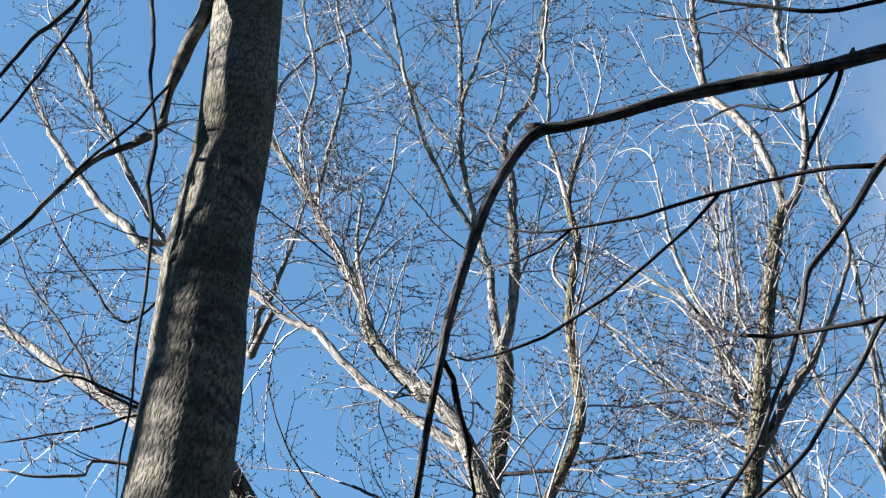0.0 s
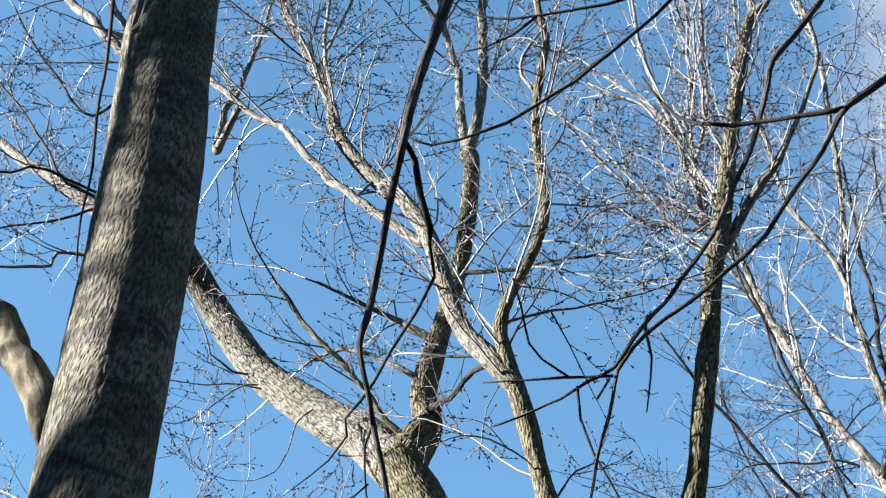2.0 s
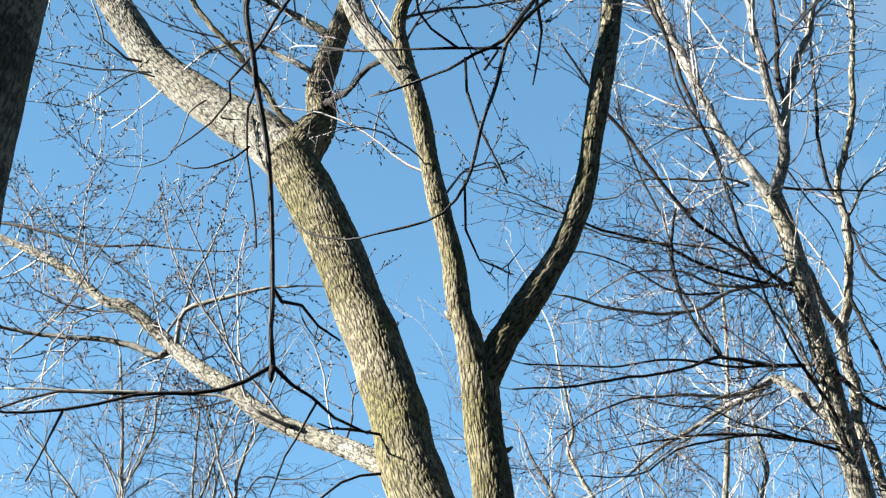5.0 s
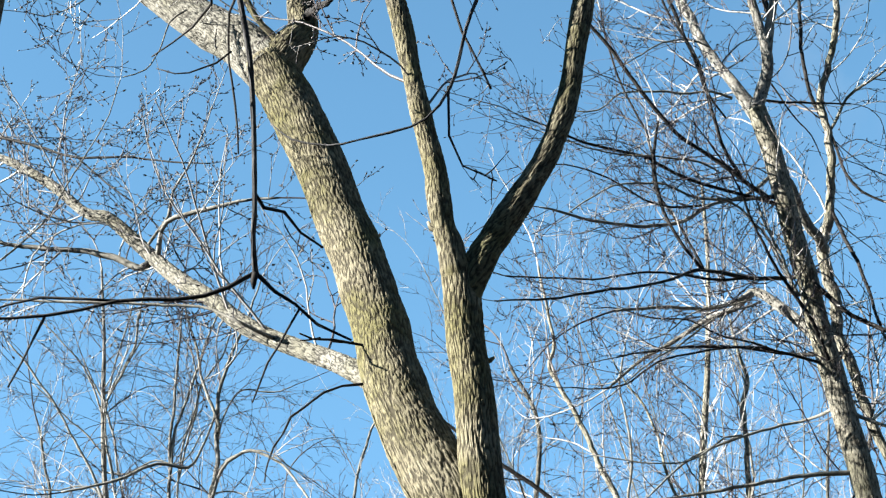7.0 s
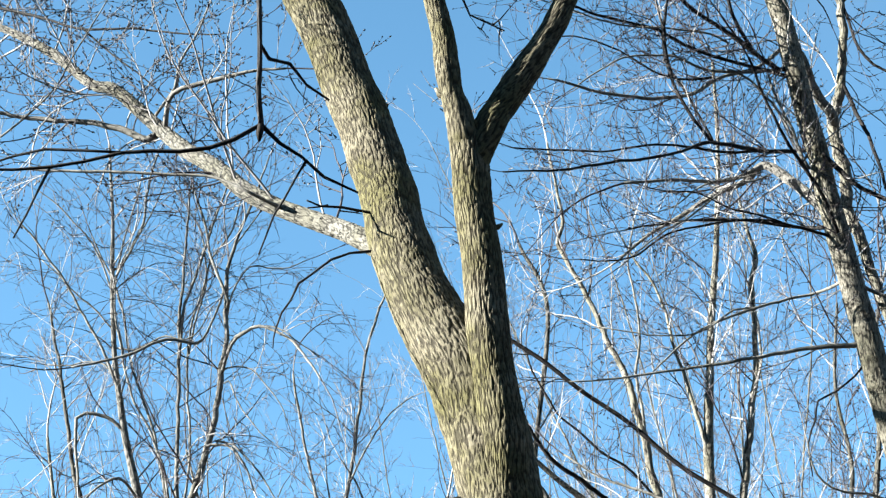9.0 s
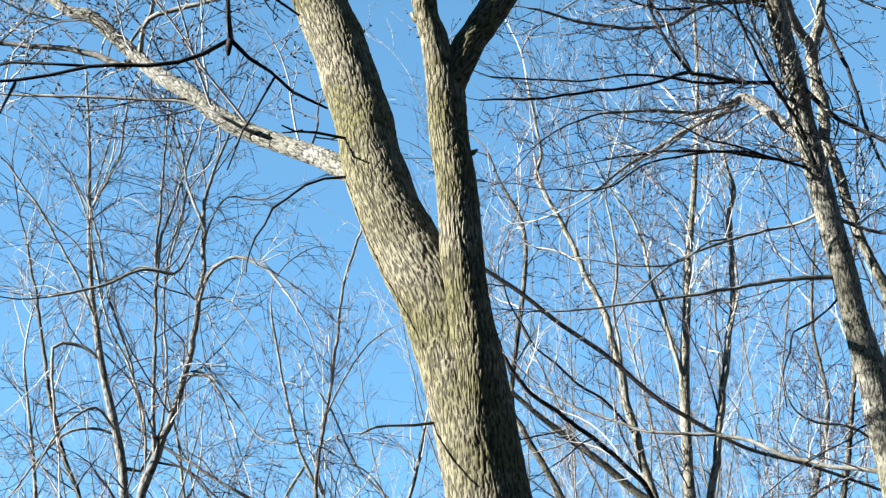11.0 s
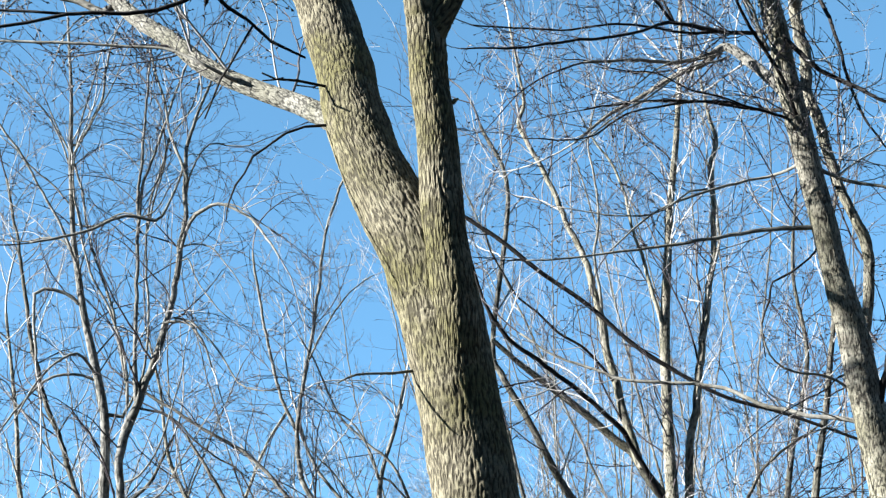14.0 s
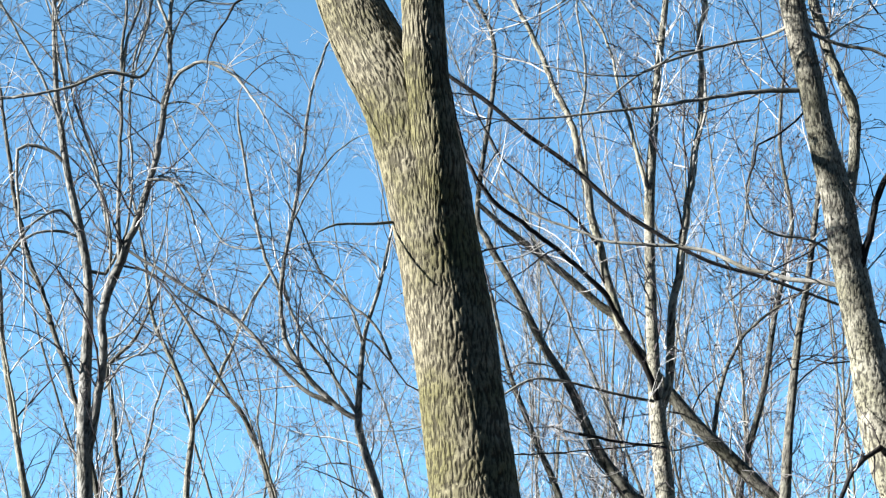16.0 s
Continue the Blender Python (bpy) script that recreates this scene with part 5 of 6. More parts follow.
limb(t, "branch", [(1.97, 9.90, 8.66, 0.0065), (2.06, 9.95, 8.51, 0.0058), (2.13, 10.00, 8.41, 0.0051), (2.25, 10.05, 8.28, 0.0044), (2.30, 10.10, 8.15, 0.0037)], BARK_SHADE_DARK)
limb(t, "branch", [(1.54, 9.80, 7.66, 0.0089), (1.61, 9.84, 7.67, 0.0086), (1.70, 9.88, 7.63, 0.0082), (1.77, 9.92, 7.54, 0.0079), (1.86, 9.96, 7.44, 0.0075), (1.94, 10.00, 7.30, 0.0071)], BARK_PALE)
sprout(t, ('limb', 'stem'), TWIG_WHITE, 5.0, 1.3, 0.06, 0.05, 0.12, 5.0, 0.2, 0.0, 1.15)
sprout(t, ('branch',), TWIG, 9.0, 0.85, 0.03, 0.02, 0.15, 5.0, 0.2, 0.0, 1.2)

# thin tree behind
t = start_tree("slim grey tree with upright twin stems and slanting limb", "tree", 1.75, 13.70, 5.1, BARK_SILVER, 0.002, 0.05, 0.4, group="saplings behind")
limb(t, "trunk", [(1.75, 13.70, -0.10, 0.1227), (1.75, 13.70, 0.25, 0.1023), (1.75, 13.70, 3.73, 0.0818), (1.75, 13.70, 4.15, 0.0736), (1.72, 13.70, 4.68, 0.0654), (1.70, 13.70, 5.17, 0.0506), (1.70, 13.70, 5.85, 0.0424), (1.72, 13.70, 6.56, 0.0408), (1.79, 13.70, 7.30, 0.0323), (1.83, 13.70, 7.68, 0.0305), (1.93, 13.70, 8.41, 0.0239), (2.02, 13.70, 9.39, 0.0173), (2.04, 13.70, 10.19, 0.0127)])
limb(t, "stem", [(1.72, 13.70, 4.77, 0.0393), (1.82, 13.72, 5.08, 0.0330), (1.86, 13.73, 5.58, 0.0311), (1.98, 13.74, 6.20, 0.0316), (2.08, 13.75, 6.83, 0.0275), (2.17, 13.76, 7.32, 0.0233), (2.20, 13.78, 8.04, 0.0214), (2.25, 13.79, 8.34, 0.0193), (2.17, 13.80, 8.88, 0.0122)])
limb(t, "limb", [(1.72, 13.70, 4.86, 0.0278), (1.67, 13.57, 5.00, 0.0252), (1.54, 13.43, 5.23, 0.0225), (1.40, 13.30, 5.45, 0.0197), (1.25, 13.16, 5.64, 0.0196), (0.99, 13.03, 5.84, 0.0184), (0.73, 12.89, 6.01, 0.0171), (0.43, 12.76, 6.21, 0.0157), (0.27, 12.62, 6.43, 0.0131), (0.16, 12.49, 6.77, 0.0109), (0.10, 12.35, 7.08, 0.0086)], BARK_SHADE_DARK)
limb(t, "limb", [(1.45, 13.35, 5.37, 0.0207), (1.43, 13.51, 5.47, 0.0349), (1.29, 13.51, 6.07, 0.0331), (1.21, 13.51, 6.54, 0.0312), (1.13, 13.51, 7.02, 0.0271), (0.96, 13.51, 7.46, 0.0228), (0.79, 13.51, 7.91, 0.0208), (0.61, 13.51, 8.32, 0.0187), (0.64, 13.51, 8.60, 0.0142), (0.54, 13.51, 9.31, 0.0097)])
limb(t, "branch", [(1.29, 13.50, 6.07, 0.0121), (1.18, 13.44, 6.20, 0.0114), (1.07, 13.38, 6.30, 0.0107), (0.86, 13.31, 6.43, 0.0100), (0.68, 13.25, 6.58, 0.0093), (0.55, 13.19, 6.67, 0.0086), (0.45, 13.12, 6.81, 0.0079), (0.34, 13.06, 7.00, 0.0073), (0.29, 13.00, 7.17, 0.0066)], BARK_SHADE_DARK)
limb(t, "limb", [(1.70, 13.70, 5.81, 0.0198), (1.71, 13.69, 6.23, 0.0186), (1.69, 13.68, 6.65, 0.0173), (1.62, 13.67, 6.99, 0.0159), (1.57, 13.66, 7.23, 0.0145), (1.51, 13.64, 7.43, 0.0130), (1.46, 13.63, 7.73, 0.0116), (1.36, 13.62, 8.03, 0.0101), (1.22, 13.61, 8.24, 0.0086), (1.14, 13.60, 8.44, 0.0071)], BARK_SILVER)
limb(t, "limb", [(1.21, 13.50, 6.54, 0.0133), (1.20, 13.48, 6.87, 0.0123), (1.17, 13.47, 7.16, 0.0113), (1.22, 13.45, 7.50, 0.0102), (1.19, 13.43, 7.84, 0.0092), (1.16, 13.42, 8.14, 0.0081), (1.23, 13.40, 8.50, 0.0070)], BARK_PALE)
limb(t, "limb", [(2.06, 13.70, 6.75, 0.0136), (2.12, 13.72, 7.05, 0.0126), (2.21, 13.73, 7.35, 0.0115), (2.21, 13.75, 7.66, 0.0105), (2.17, 13.77, 7.98, 0.0094), (2.23, 13.78, 8.30, 0.0083), (2.12, 13.80, 8.63, 0.0072)], BARK_PALE)
limb(t, "branch", [(1.68, 13.60, 4.87, 0.0129), (1.51, 13.54, 4.89, 0.0122), (1.38, 13.49, 4.90, 0.0116), (1.16, 13.43, 4.94, 0.0109), (0.95, 13.37, 4.97, 0.0103), (0.78, 13.31, 4.97, 0.0097), (0.65, 13.26, 4.91, 0.0090), (0.52, 13.20, 4.81, 0.0083)], BARK_TAN)
limb(t, "branch", [(1.76, 13.60, 4.51, 0.0107), (1.49, 13.47, 4.51, 0.0113), (1.23, 13.33, 4.53, 0.0119), (1.06, 13.20, 4.53, 0.0124)], BARK_SHADE_DARK)
limb(t, "branch", [(1.74, 13.60, 4.55, 0.0064), (1.41, 13.45, 4.48, 0.0061), (0.97, 13.30, 4.41, 0.0057), (0.72, 13.15, 4.36, 0.0054), (0.55, 13.00, 4.32, 0.0051)], BARK_SHADE_DARK)
sprout(t, ('trunk', 'stem', 'limb', 'branch'), TWIG_PALE, 4.5, 1.3, 0.06, 0.05, 0.15, 5, 0.15, 0.12, 1.3, 0.7)

# thin tree behind
t = start_tree("leaning pale sapling with bare twigs", "tree", 4.45, 14.37, 5.6, BARK_THIN, 0.002, 0.05, 0.4, group="saplings behind")
limb(t, "trunk", [(4.45, 14.37, -0.10, 0.1045), (4.25, 14.37, 0.25, 0.0900), (3.72, 14.33, 2.95, 0.0740), (3.30, 14.30, 3.70, 0.0658), (2.97, 14.29, 4.05, 0.0625), (2.67, 14.28, 4.27, 0.0591), (2.42, 14.26, 4.50, 0.0555), (2.12, 14.25, 4.81, 0.0521), (1.90, 14.24, 5.08, 0.0486), (1.73, 14.23, 5.31, 0.0449), (1.56, 14.21, 5.55, 0.0413), (1.46, 14.20, 5.73, 0.0376), (1.34, 14.19, 5.82, 0.0337), (1.07, 14.18, 6.07, 0.0300), (0.79, 14.16, 6.30, 0.0262), (0.56, 14.15, 6.49, 0.0224), (0.36, 14.14, 6.68, 0.0186)])
limb(t, "stem", [(2.22, 14.30, 4.75, 0.0202), (2.30, 14.30, 5.14, 0.0177), (2.43, 14.30, 5.47, 0.0151), (2.63, 14.30, 5.71, 0.0124), (2.91, 14.30, 5.90, 0.0097), (3.11, 14.30, 6.05, 0.0069)], BARK_THIN)
sprout(t, ('trunk', 'stem', 'limb', 'branch'), TWIG_PALE, 5, 1.3, 0.06, 0.05, 0.15, 5, 0.15, 0.12, 1.3, 0.7)

# thin tree behind
t = start_tree("slanting pale sapling with bare twigs", "tree", 3.54, 14.67, 6.2, BARK_THIN, 0.002, 0.05, 0.4, group="saplings behind")
limb(t, "trunk", [(3.54, 14.67, -0.10, 0.0968), (3.22, 14.67, 0.25, 0.0807), (1.90, 14.67, 3.80, 0.0645), (1.56, 14.67, 4.39, 0.0556), (1.34, 14.67, 4.72, 0.0464), (1.13, 14.67, 5.24, 0.0374), (0.90, 14.67, 5.63, 0.0329), (0.67, 14.67, 6.12, 0.0285), (0.45, 14.67, 6.54, 0.0287), (0.37, 14.67, 6.88, 0.0217), (0.53, 14.67, 8.26, 0.0200), (0.30, 14.67, 8.93, 0.0153)])
sprout(t, ('trunk', 'stem', 'limb', 'branch'), TWIG_PALE, 5, 1.3, 0.06, 0.05, 0.15, 5, 0.15, 0.12, 1.3, 0.7)

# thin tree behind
t = start_tree("dark dead stem leaning across the saplings", "tree", 5.90, 13.40, 6.9, BARK_SHADE_DARK, 0.002, 0.05, 0.4, group="saplings behind")
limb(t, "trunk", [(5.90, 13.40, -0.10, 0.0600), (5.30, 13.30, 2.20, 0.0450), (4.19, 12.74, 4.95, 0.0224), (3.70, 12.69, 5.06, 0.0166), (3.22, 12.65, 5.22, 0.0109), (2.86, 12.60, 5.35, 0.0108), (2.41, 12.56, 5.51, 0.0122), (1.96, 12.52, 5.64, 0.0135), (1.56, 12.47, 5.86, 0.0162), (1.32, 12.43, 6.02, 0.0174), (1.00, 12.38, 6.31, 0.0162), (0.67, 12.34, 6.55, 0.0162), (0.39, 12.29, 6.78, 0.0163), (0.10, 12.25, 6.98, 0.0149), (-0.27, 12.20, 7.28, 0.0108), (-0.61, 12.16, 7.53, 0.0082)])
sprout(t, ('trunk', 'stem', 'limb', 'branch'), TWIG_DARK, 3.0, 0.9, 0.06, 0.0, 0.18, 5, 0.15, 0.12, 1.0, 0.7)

# thin tree behind
t = start_tree("thin dark upright sapling", "tree", 2.13, 13.12, 7.2, BARK_THIN, 0.002, 0.05, 0.4, group="saplings behind")
limb(t, "trunk", [(2.13, 13.12, -0.10, 0.0748), (2.20, 13.12, 0.25, 0.0623), (2.47, 13.12, 3.55, 0.0499), (2.54, 13.12, 4.04, 0.0418), (2.60, 13.12, 4.54, 0.0338), (2.71, 13.12, 5.23, 0.0278), (2.81, 13.12, 5.67, 0.0238), (2.89, 13.12, 6.12, 0.0219), (2.95, 13.12, 6.49, 0.0177), (2.97, 13.12, 7.05, 0.0157), (3.10, 13.12, 7.63, 0.0137)])
sprout(t, ('trunk', 'stem', 'limb', 'branch'), TWIG, 8, 1.4, 0.06, 0.05, 0.18, 6, 0.15, 0.12, 1.0, 0.7)

# thin tree behind
t = start_tree("thin grey sapling far behind", "tree", 3.04, 15.92, 7.7, BARK_THIN, 0.002, 0.05, 0.4, group="saplings behind")
limb(t, "trunk", [(3.04, 15.92, -0.10, 0.0605), (2.98, 15.92, 0.25, 0.0504), (2.75, 15.92, 4.00, 0.0403), (2.68, 15.92, 4.64, 0.0330), (2.93, 15.92, 5.51, 0.0283), (3.08, 15.92, 6.25, 0.0261), (3.29, 15.92, 7.12, 0.0212), (3.23, 15.92, 7.97, 0.0162), (3.34, 15.92, 8.84, 0.0110)])
sprout(t, ('trunk', 'stem', 'limb', 'branch'), TWIG, 9, 1.5, 0.06, 0.05, 0.18, 6, 0.15, 0.12, 1.0, 0.7)

# thin tree behind
t = start_tree("thin pale sapling far behind", "tree", 1.57, 15.44, 8.1, BARK_THIN, 0.002, 0.05, 0.4, group="saplings behind")
limb(t, "trunk", [(1.57, 15.44, -0.10, 0.0507), (1.49, 15.44, 0.25, 0.0423), (1.15, 15.44, 3.92, 0.0338), (1.06, 15.44, 4.50, 0.0292), (0.83, 15.44, 5.09, 0.0245), (0.64, 15.44, 5.64, 0.0197), (0.50, 15.44, 6.31, 0.0150)])
sprout(t, ('trunk', 'stem', 'limb', 'branch'), TWIG_PALE, 5, 1.3, 0.06, 0.05, 0.15, 5, 0.15, 0.12, 1.3, 0.7)

# thin tree behind
t = start_tree("clump-forming slim tree with dark drooping twigs", "tree", -2.44, 13.80, 9.3, BARK_PALE, 0.002, 0.05, 0.4, group="saplings behind")
limb(t, "trunk", [(-2.44, 13.80, -0.10, 0.0966), (-2.47, 13.80, 0.25, 0.0805), (-2.61, 13.80, 3.66, 0.0644), (-2.64, 13.80, 4.17, 0.0593), (-2.68, 13.80, 4.61, 0.0560), (-2.70, 13.80, 5.06, 0.0488), (-2.71, 13.80, 5.61, 0.0380), (-2.74, 13.80, 5.98, 0.0344), (-2.83, 13.80, 6.36, 0.0347), (-2.95, 13.80, 6.80, 0.0293), (-3.02, 13.80, 7.14, 0.0277), (-3.10, 13.80, 7.59, 0.0219), (-3.17, 13.80, 8.36, 0.0204), (-3.20, 13.80, 8.85, 0.0146), (-3.28, 13.80, 9.58, 0.0106)])
limb(t, "stem", [(-2.66, 13.80, 4.37, 0.0384), (-2.57, 13.78, 5.19, 0.0320), (-2.59, 13.75, 5.59, 0.0340), (-2.53, 13.73, 5.89, 0.0397), (-2.42, 13.70, 6.14, 0.0303), (-2.32, 13.68, 6.46, 0.0286), (-2.22, 13.65, 6.84, 0.0249), (-2.19, 13.63, 7.22, 0.0251), (-2.15, 13.61, 7.65, 0.0196), (-2.15, 13.58, 8.25, 0.0159), (-1.95, 13.53, 8.84, 0.0101), (-1.82, 13.51, 9.26, 0.0061)])
limb(t, "limb", [(-2.47, 13.71, 6.02, 0.0218), (-2.51, 13.68, 6.56, 0.0153), (-2.51, 13.66, 7.03, 0.0155), (-2.54, 13.65, 7.62, 0.0138), (-2.53, 13.63, 8.28, 0.0119), (-2.50, 13.61, 9.05, 0.0083)])
limb(t, "limb", [(-2.74, 13.80, 5.98, 0.0175), (-2.56, 13.80, 6.03, 0.0152), (-2.73, 13.82, 6.85, 0.0116), (-2.96, 13.85, 7.51, 0.0119), (-3.10, 13.87, 8.09, 0.0102), (-3.39, 13.90, 8.73, 0.0062)])
limb(t, "branch", [(-2.18, 13.63, 7.26, 0.0156), (-2.08, 13.51, 7.51, 0.0136), (-1.84, 13.41, 7.61, 0.0135), (-1.60, 13.32, 7.47, 0.0113), (-1.43, 13.22, 7.23, 0.0094), (-1.30, 13.12, 7.00, 0.0075)])
limb(t, "branch", [(-2.81, 13.80, 6.26, 0.0132), (-3.00, 13.78, 6.31, 0.0115), (-3.22, 13.75, 6.25, 0.0115), (-3.38, 13.73, 6.07, 0.0096), (-3.57, 13.70, 5.76, 0.0078)])
limb(t, "branch", [(-2.97, 13.80, 6.89, 0.0180), (-3.12, 13.78, 7.01, 0.0157), (-3.28, 13.76, 7.04, 0.0138), (-3.35, 13.74, 6.99, 0.0138), (-3.33, 13.72, 6.67, 0.0116), (-3.28, 13.70, 6.33, 0.0097)])
limb(t, "branch", [(-2.26, 13.66, 6.70, 0.0131), (-2.27, 13.61, 6.68, 0.0114), (-2.09, 13.57, 6.66, 0.0113), (-1.95, 13.54, 6.50, 0.0094), (-1.86, 13.51, 6.26, 0.0076)])
limb(t, "branch", [(-2.15, 13.59, 8.14, 0.0114), (-2.24, 13.55, 7.78, 0.0098), (-2.36, 13.49, 7.52, 0.0116), (-2.60, 13.43, 7.53, 0.0136), (-2.97, 13.37, 7.35, 0.0115), (-3.33, 13.32, 7.27, 0.0097)])
limb(t, "branch", [(-3.02, 13.80, 7.14, 0.0134), (-2.99, 13.70, 7.13, 0.0117), (-3.15, 13.65, 7.51, 0.0118), (-3.43, 13.61, 8.01, 0.0100), (-3.74, 13.56, 8.47, 0.0102), (-3.95, 13.51, 8.71, 0.0061)])
limb(t, "branch", [(-2.81, 13.80, 6.29, 0.0131), (-2.94, 13.59, 6.41, 0.0114), (-3.14, 13.53, 6.28, 0.0095), (-3.29, 13.47, 6.01, 0.0077), (-3.33, 13.41, 5.85, 0.0056)])
limb(t, "limb", [(-2.53, 13.65, 7.52, 0.0141), (-2.50, 13.65, 7.96, 0.0118), (-2.39, 13.70, 8.40, 0.0120), (-2.29, 13.75, 8.85, 0.0102), (-2.17, 13.80, 9.27, 0.0084)])
limb(t, "limb", [(-3.17, 13.80, 8.36, 0.0140), (-3.12, 13.80, 8.36, 0.0122), (-2.94, 13.77, 8.71, 0.0122), (-2.91, 13.74, 9.03, 0.0104), (-2.83, 13.70, 9.40, 0.0085)])
limb(t, "limb", [(-2.15, 13.60, 7.87, 0.0158), (-2.12, 13.51, 7.88, 0.0138), (-2.29, 13.57, 8.33, 0.0119), (-2.39, 13.64, 8.74, 0.0102), (-2.52, 13.70, 9.16, 0.0084)])
limb(t, "limb", [(-2.54, 13.75, 6.02, 0.0111), (-2.44, 13.74, 6.28, 0.0108), (-2.42, 13.74, 6.61, 0.0104), (-2.43, 13.73, 6.89, 0.0100), (-2.46, 13.73, 7.24, 0.0097), (-2.48, 13.72, 7.54, 0.0093), (-2.44, 13.72, 7.84, 0.0089), (-2.38, 13.71, 8.10, 0.0085), (-2.32, 13.71, 8.36, 0.0081), (-2.16, 13.71, 8.62, 0.0076), (-2.08, 13.70, 8.94, 0.0072)])
limb(t, "limb", [(-2.55, 13.75, 6.08, 0.0112), (-2.58, 13.76, 6.33, 0.0108), (-2.64, 13.76, 6.59, 0.0104), (-2.77, 13.77, 6.90, 0.0101), (-2.92, 13.77, 7.19, 0.0097), (-3.01, 13.78, 7.47, 0.0093), (-3.05, 13.78, 7.68, 0.0089), (-3.12, 13.79, 7.99, 0.0085), (-3.12, 13.79, 8.41, 0.0081), (-3.05, 13.79, 8.79, 0.0077), (-2.98, 13.80, 9.18, 0.0073)])
limb(t, "branch", [(-2.21, 13.70, 6.75, 0.0091), (-2.07, 13.66, 6.70, 0.0086), (-1.95, 13.61, 6.58, 0.0080), (-1.85, 13.57, 6.45, 0.0075), (-1.74, 13.53, 6.28, 0.0070), (-1.65, 13.49, 6.12, 0.0064), (-1.51, 13.44, 6.04, 0.0059), (-1.33, 13.40, 6.03, 0.0054)])
limb(t, "branch", [(-2.20, 13.65, 7.20, 0.0080), (-2.11, 13.60, 7.23, 0.0073), (-2.03, 13.55, 7.06, 0.0066), (-1.94, 13.50, 6.88, 0.0058), (-1.82, 13.45, 6.72, 0.0051), (-1.71, 13.40, 6.61, 0.0044)])
limb(t, "branch", [(-2.16, 13.65, 7.45, 0.0092), (-2.10, 13.59, 7.57, 0.0085), (-2.00, 13.53, 7.62, 0.0077), (-1.84, 13.48, 7.64, 0.0069), (-1.69, 13.42, 7.60, 0.0061), (-1.50, 13.36, 7.43, 0.0053), (-1.35, 13.30, 7.28, 0.0045)])
limb(t, "branch", [(-2.17, 13.65, 7.35, 0.0080), (-2.07, 13.60, 7.35, 0.0073), (-1.92, 13.55, 7.30, 0.0066), (-1.78, 13.50, 7.13, 0.0059), (-1.67, 13.45, 6.96, 0.0052), (-1.59, 13.40, 6.75, 0.0044)])
limb(t, "branch", [(-3.10, 13.80, 7.38, 0.0093), (-3.18, 13.83, 7.49, 0.0082), (-3.36, 13.85, 7.53, 0.0070), (-3.48, 13.88, 7.51, 0.0059), (-3.67, 13.90, 7.54, 0.0047)])
limb(t, "branch", [(-3.09, 13.80, 7.63, 0.0094), (-2.92, 13.76, 7.59, 0.0087), (-2.77, 13.71, 7.64, 0.0080), (-2.66, 13.67, 7.67, 0.0073), (-2.49, 13.63, 7.61, 0.0066), (-2.36, 13.59, 7.68, 0.0059), (-2.29, 13.54, 7.81, 0.0053), (-2.25, 13.50, 7.84, 0.0046)])
limb(t, "branch", [(-3.16, 13.80, 8.15, 0.0083), (-3.26, 13.78, 8.41, 0.0076), (-3.37, 13.76, 8.62, 0.0069), (-3.47, 13.74, 8.74, 0.0062), (-3.70, 13.72, 8.98, 0.0056), (-3.85, 13.70, 9.09, 0.0048)])
limb(t, "branch", [(-3.12, 13.80, 7.79, 0.0082), (-3.30, 13.78, 7.99, 0.0074), (-3.45, 13.75, 8.11, 0.0065), (-3.60, 13.72, 8.28, 0.0056), (-3.75, 13.70, 8.41, 0.0048)])
limb(t, "branch", [(-2.14, 13.65, 7.60, 0.0093), (-2.15, 13.64, 7.90, 0.0086), (-2.18, 13.63, 8.16, 0.0078), (-2.12, 13.62, 8.42, 0.0071), (-2.01, 13.62, 8.60, 0.0063), (-1.89, 13.61, 8.80, 0.0056), (-1.81, 13.60, 9.04, 0.0048)])
limb(t, "branch", [(-2.15, 13.65, 7.80, 0.0081), (-2.11, 13.64, 8.06, 0.0075), (-1.97, 13.63, 8.26, 0.0068), (-1.83, 13.62, 8.24, 0.0061), (-1.64, 13.61, 8.24, 0.0054), (-1.50, 13.60, 8.29, 0.0047)])
limb(t, "branch", [(-2.48, 13.75, 7.50, 0.0093), (-2.42, 13.74, 7.85, 0.0086), (-2.36, 13.73, 8.16, 0.0079), (-2.37, 13.72, 8.42, 0.0071), (-2.43, 13.72, 8.68, 0.0064), (-2.56, 13.71, 8.90, 0.0056), (-2.66, 13.70, 9.06, 0.0048)])
limb(t, "branch", [(-3.13, 13.75, 8.24, 0.0083), (-3.04, 13.74, 8.44, 0.0074), (-2.91, 13.72, 8.70, 0.0066), (-2.81, 13.71, 8.96, 0.0057), (-2.72, 13.70, 9.23, 0.0049)])
limb(t, "branch", [(-2.46, 13.72, 6.00, 0.0100), (-2.24, 13.66, 5.93, 0.0093), (-2.10, 13.60, 5.82, 0.0086), (-1.99, 13.54, 5.69, 0.0080), (-1.81, 13.48, 5.53, 0.0073), (-1.60, 13.42, 5.38, 0.0066), (-1.47, 13.36, 5.12, 0.0059), (-1.38, 13.30, 4.88, 0.0053)], BARK_SHADE_DARK)
limb(t, "branch", [(-2.54, 13.75, 5.41, 0.0088), (-2.42, 13.70, 5.44, 0.0079), (-2.27, 13.65, 5.65, 0.0070), (-2.19, 13.60, 5.91, 0.0062), (-2.11, 13.55, 6.18, 0.0053), (-2.07, 13.50, 6.44, 0.0044)])
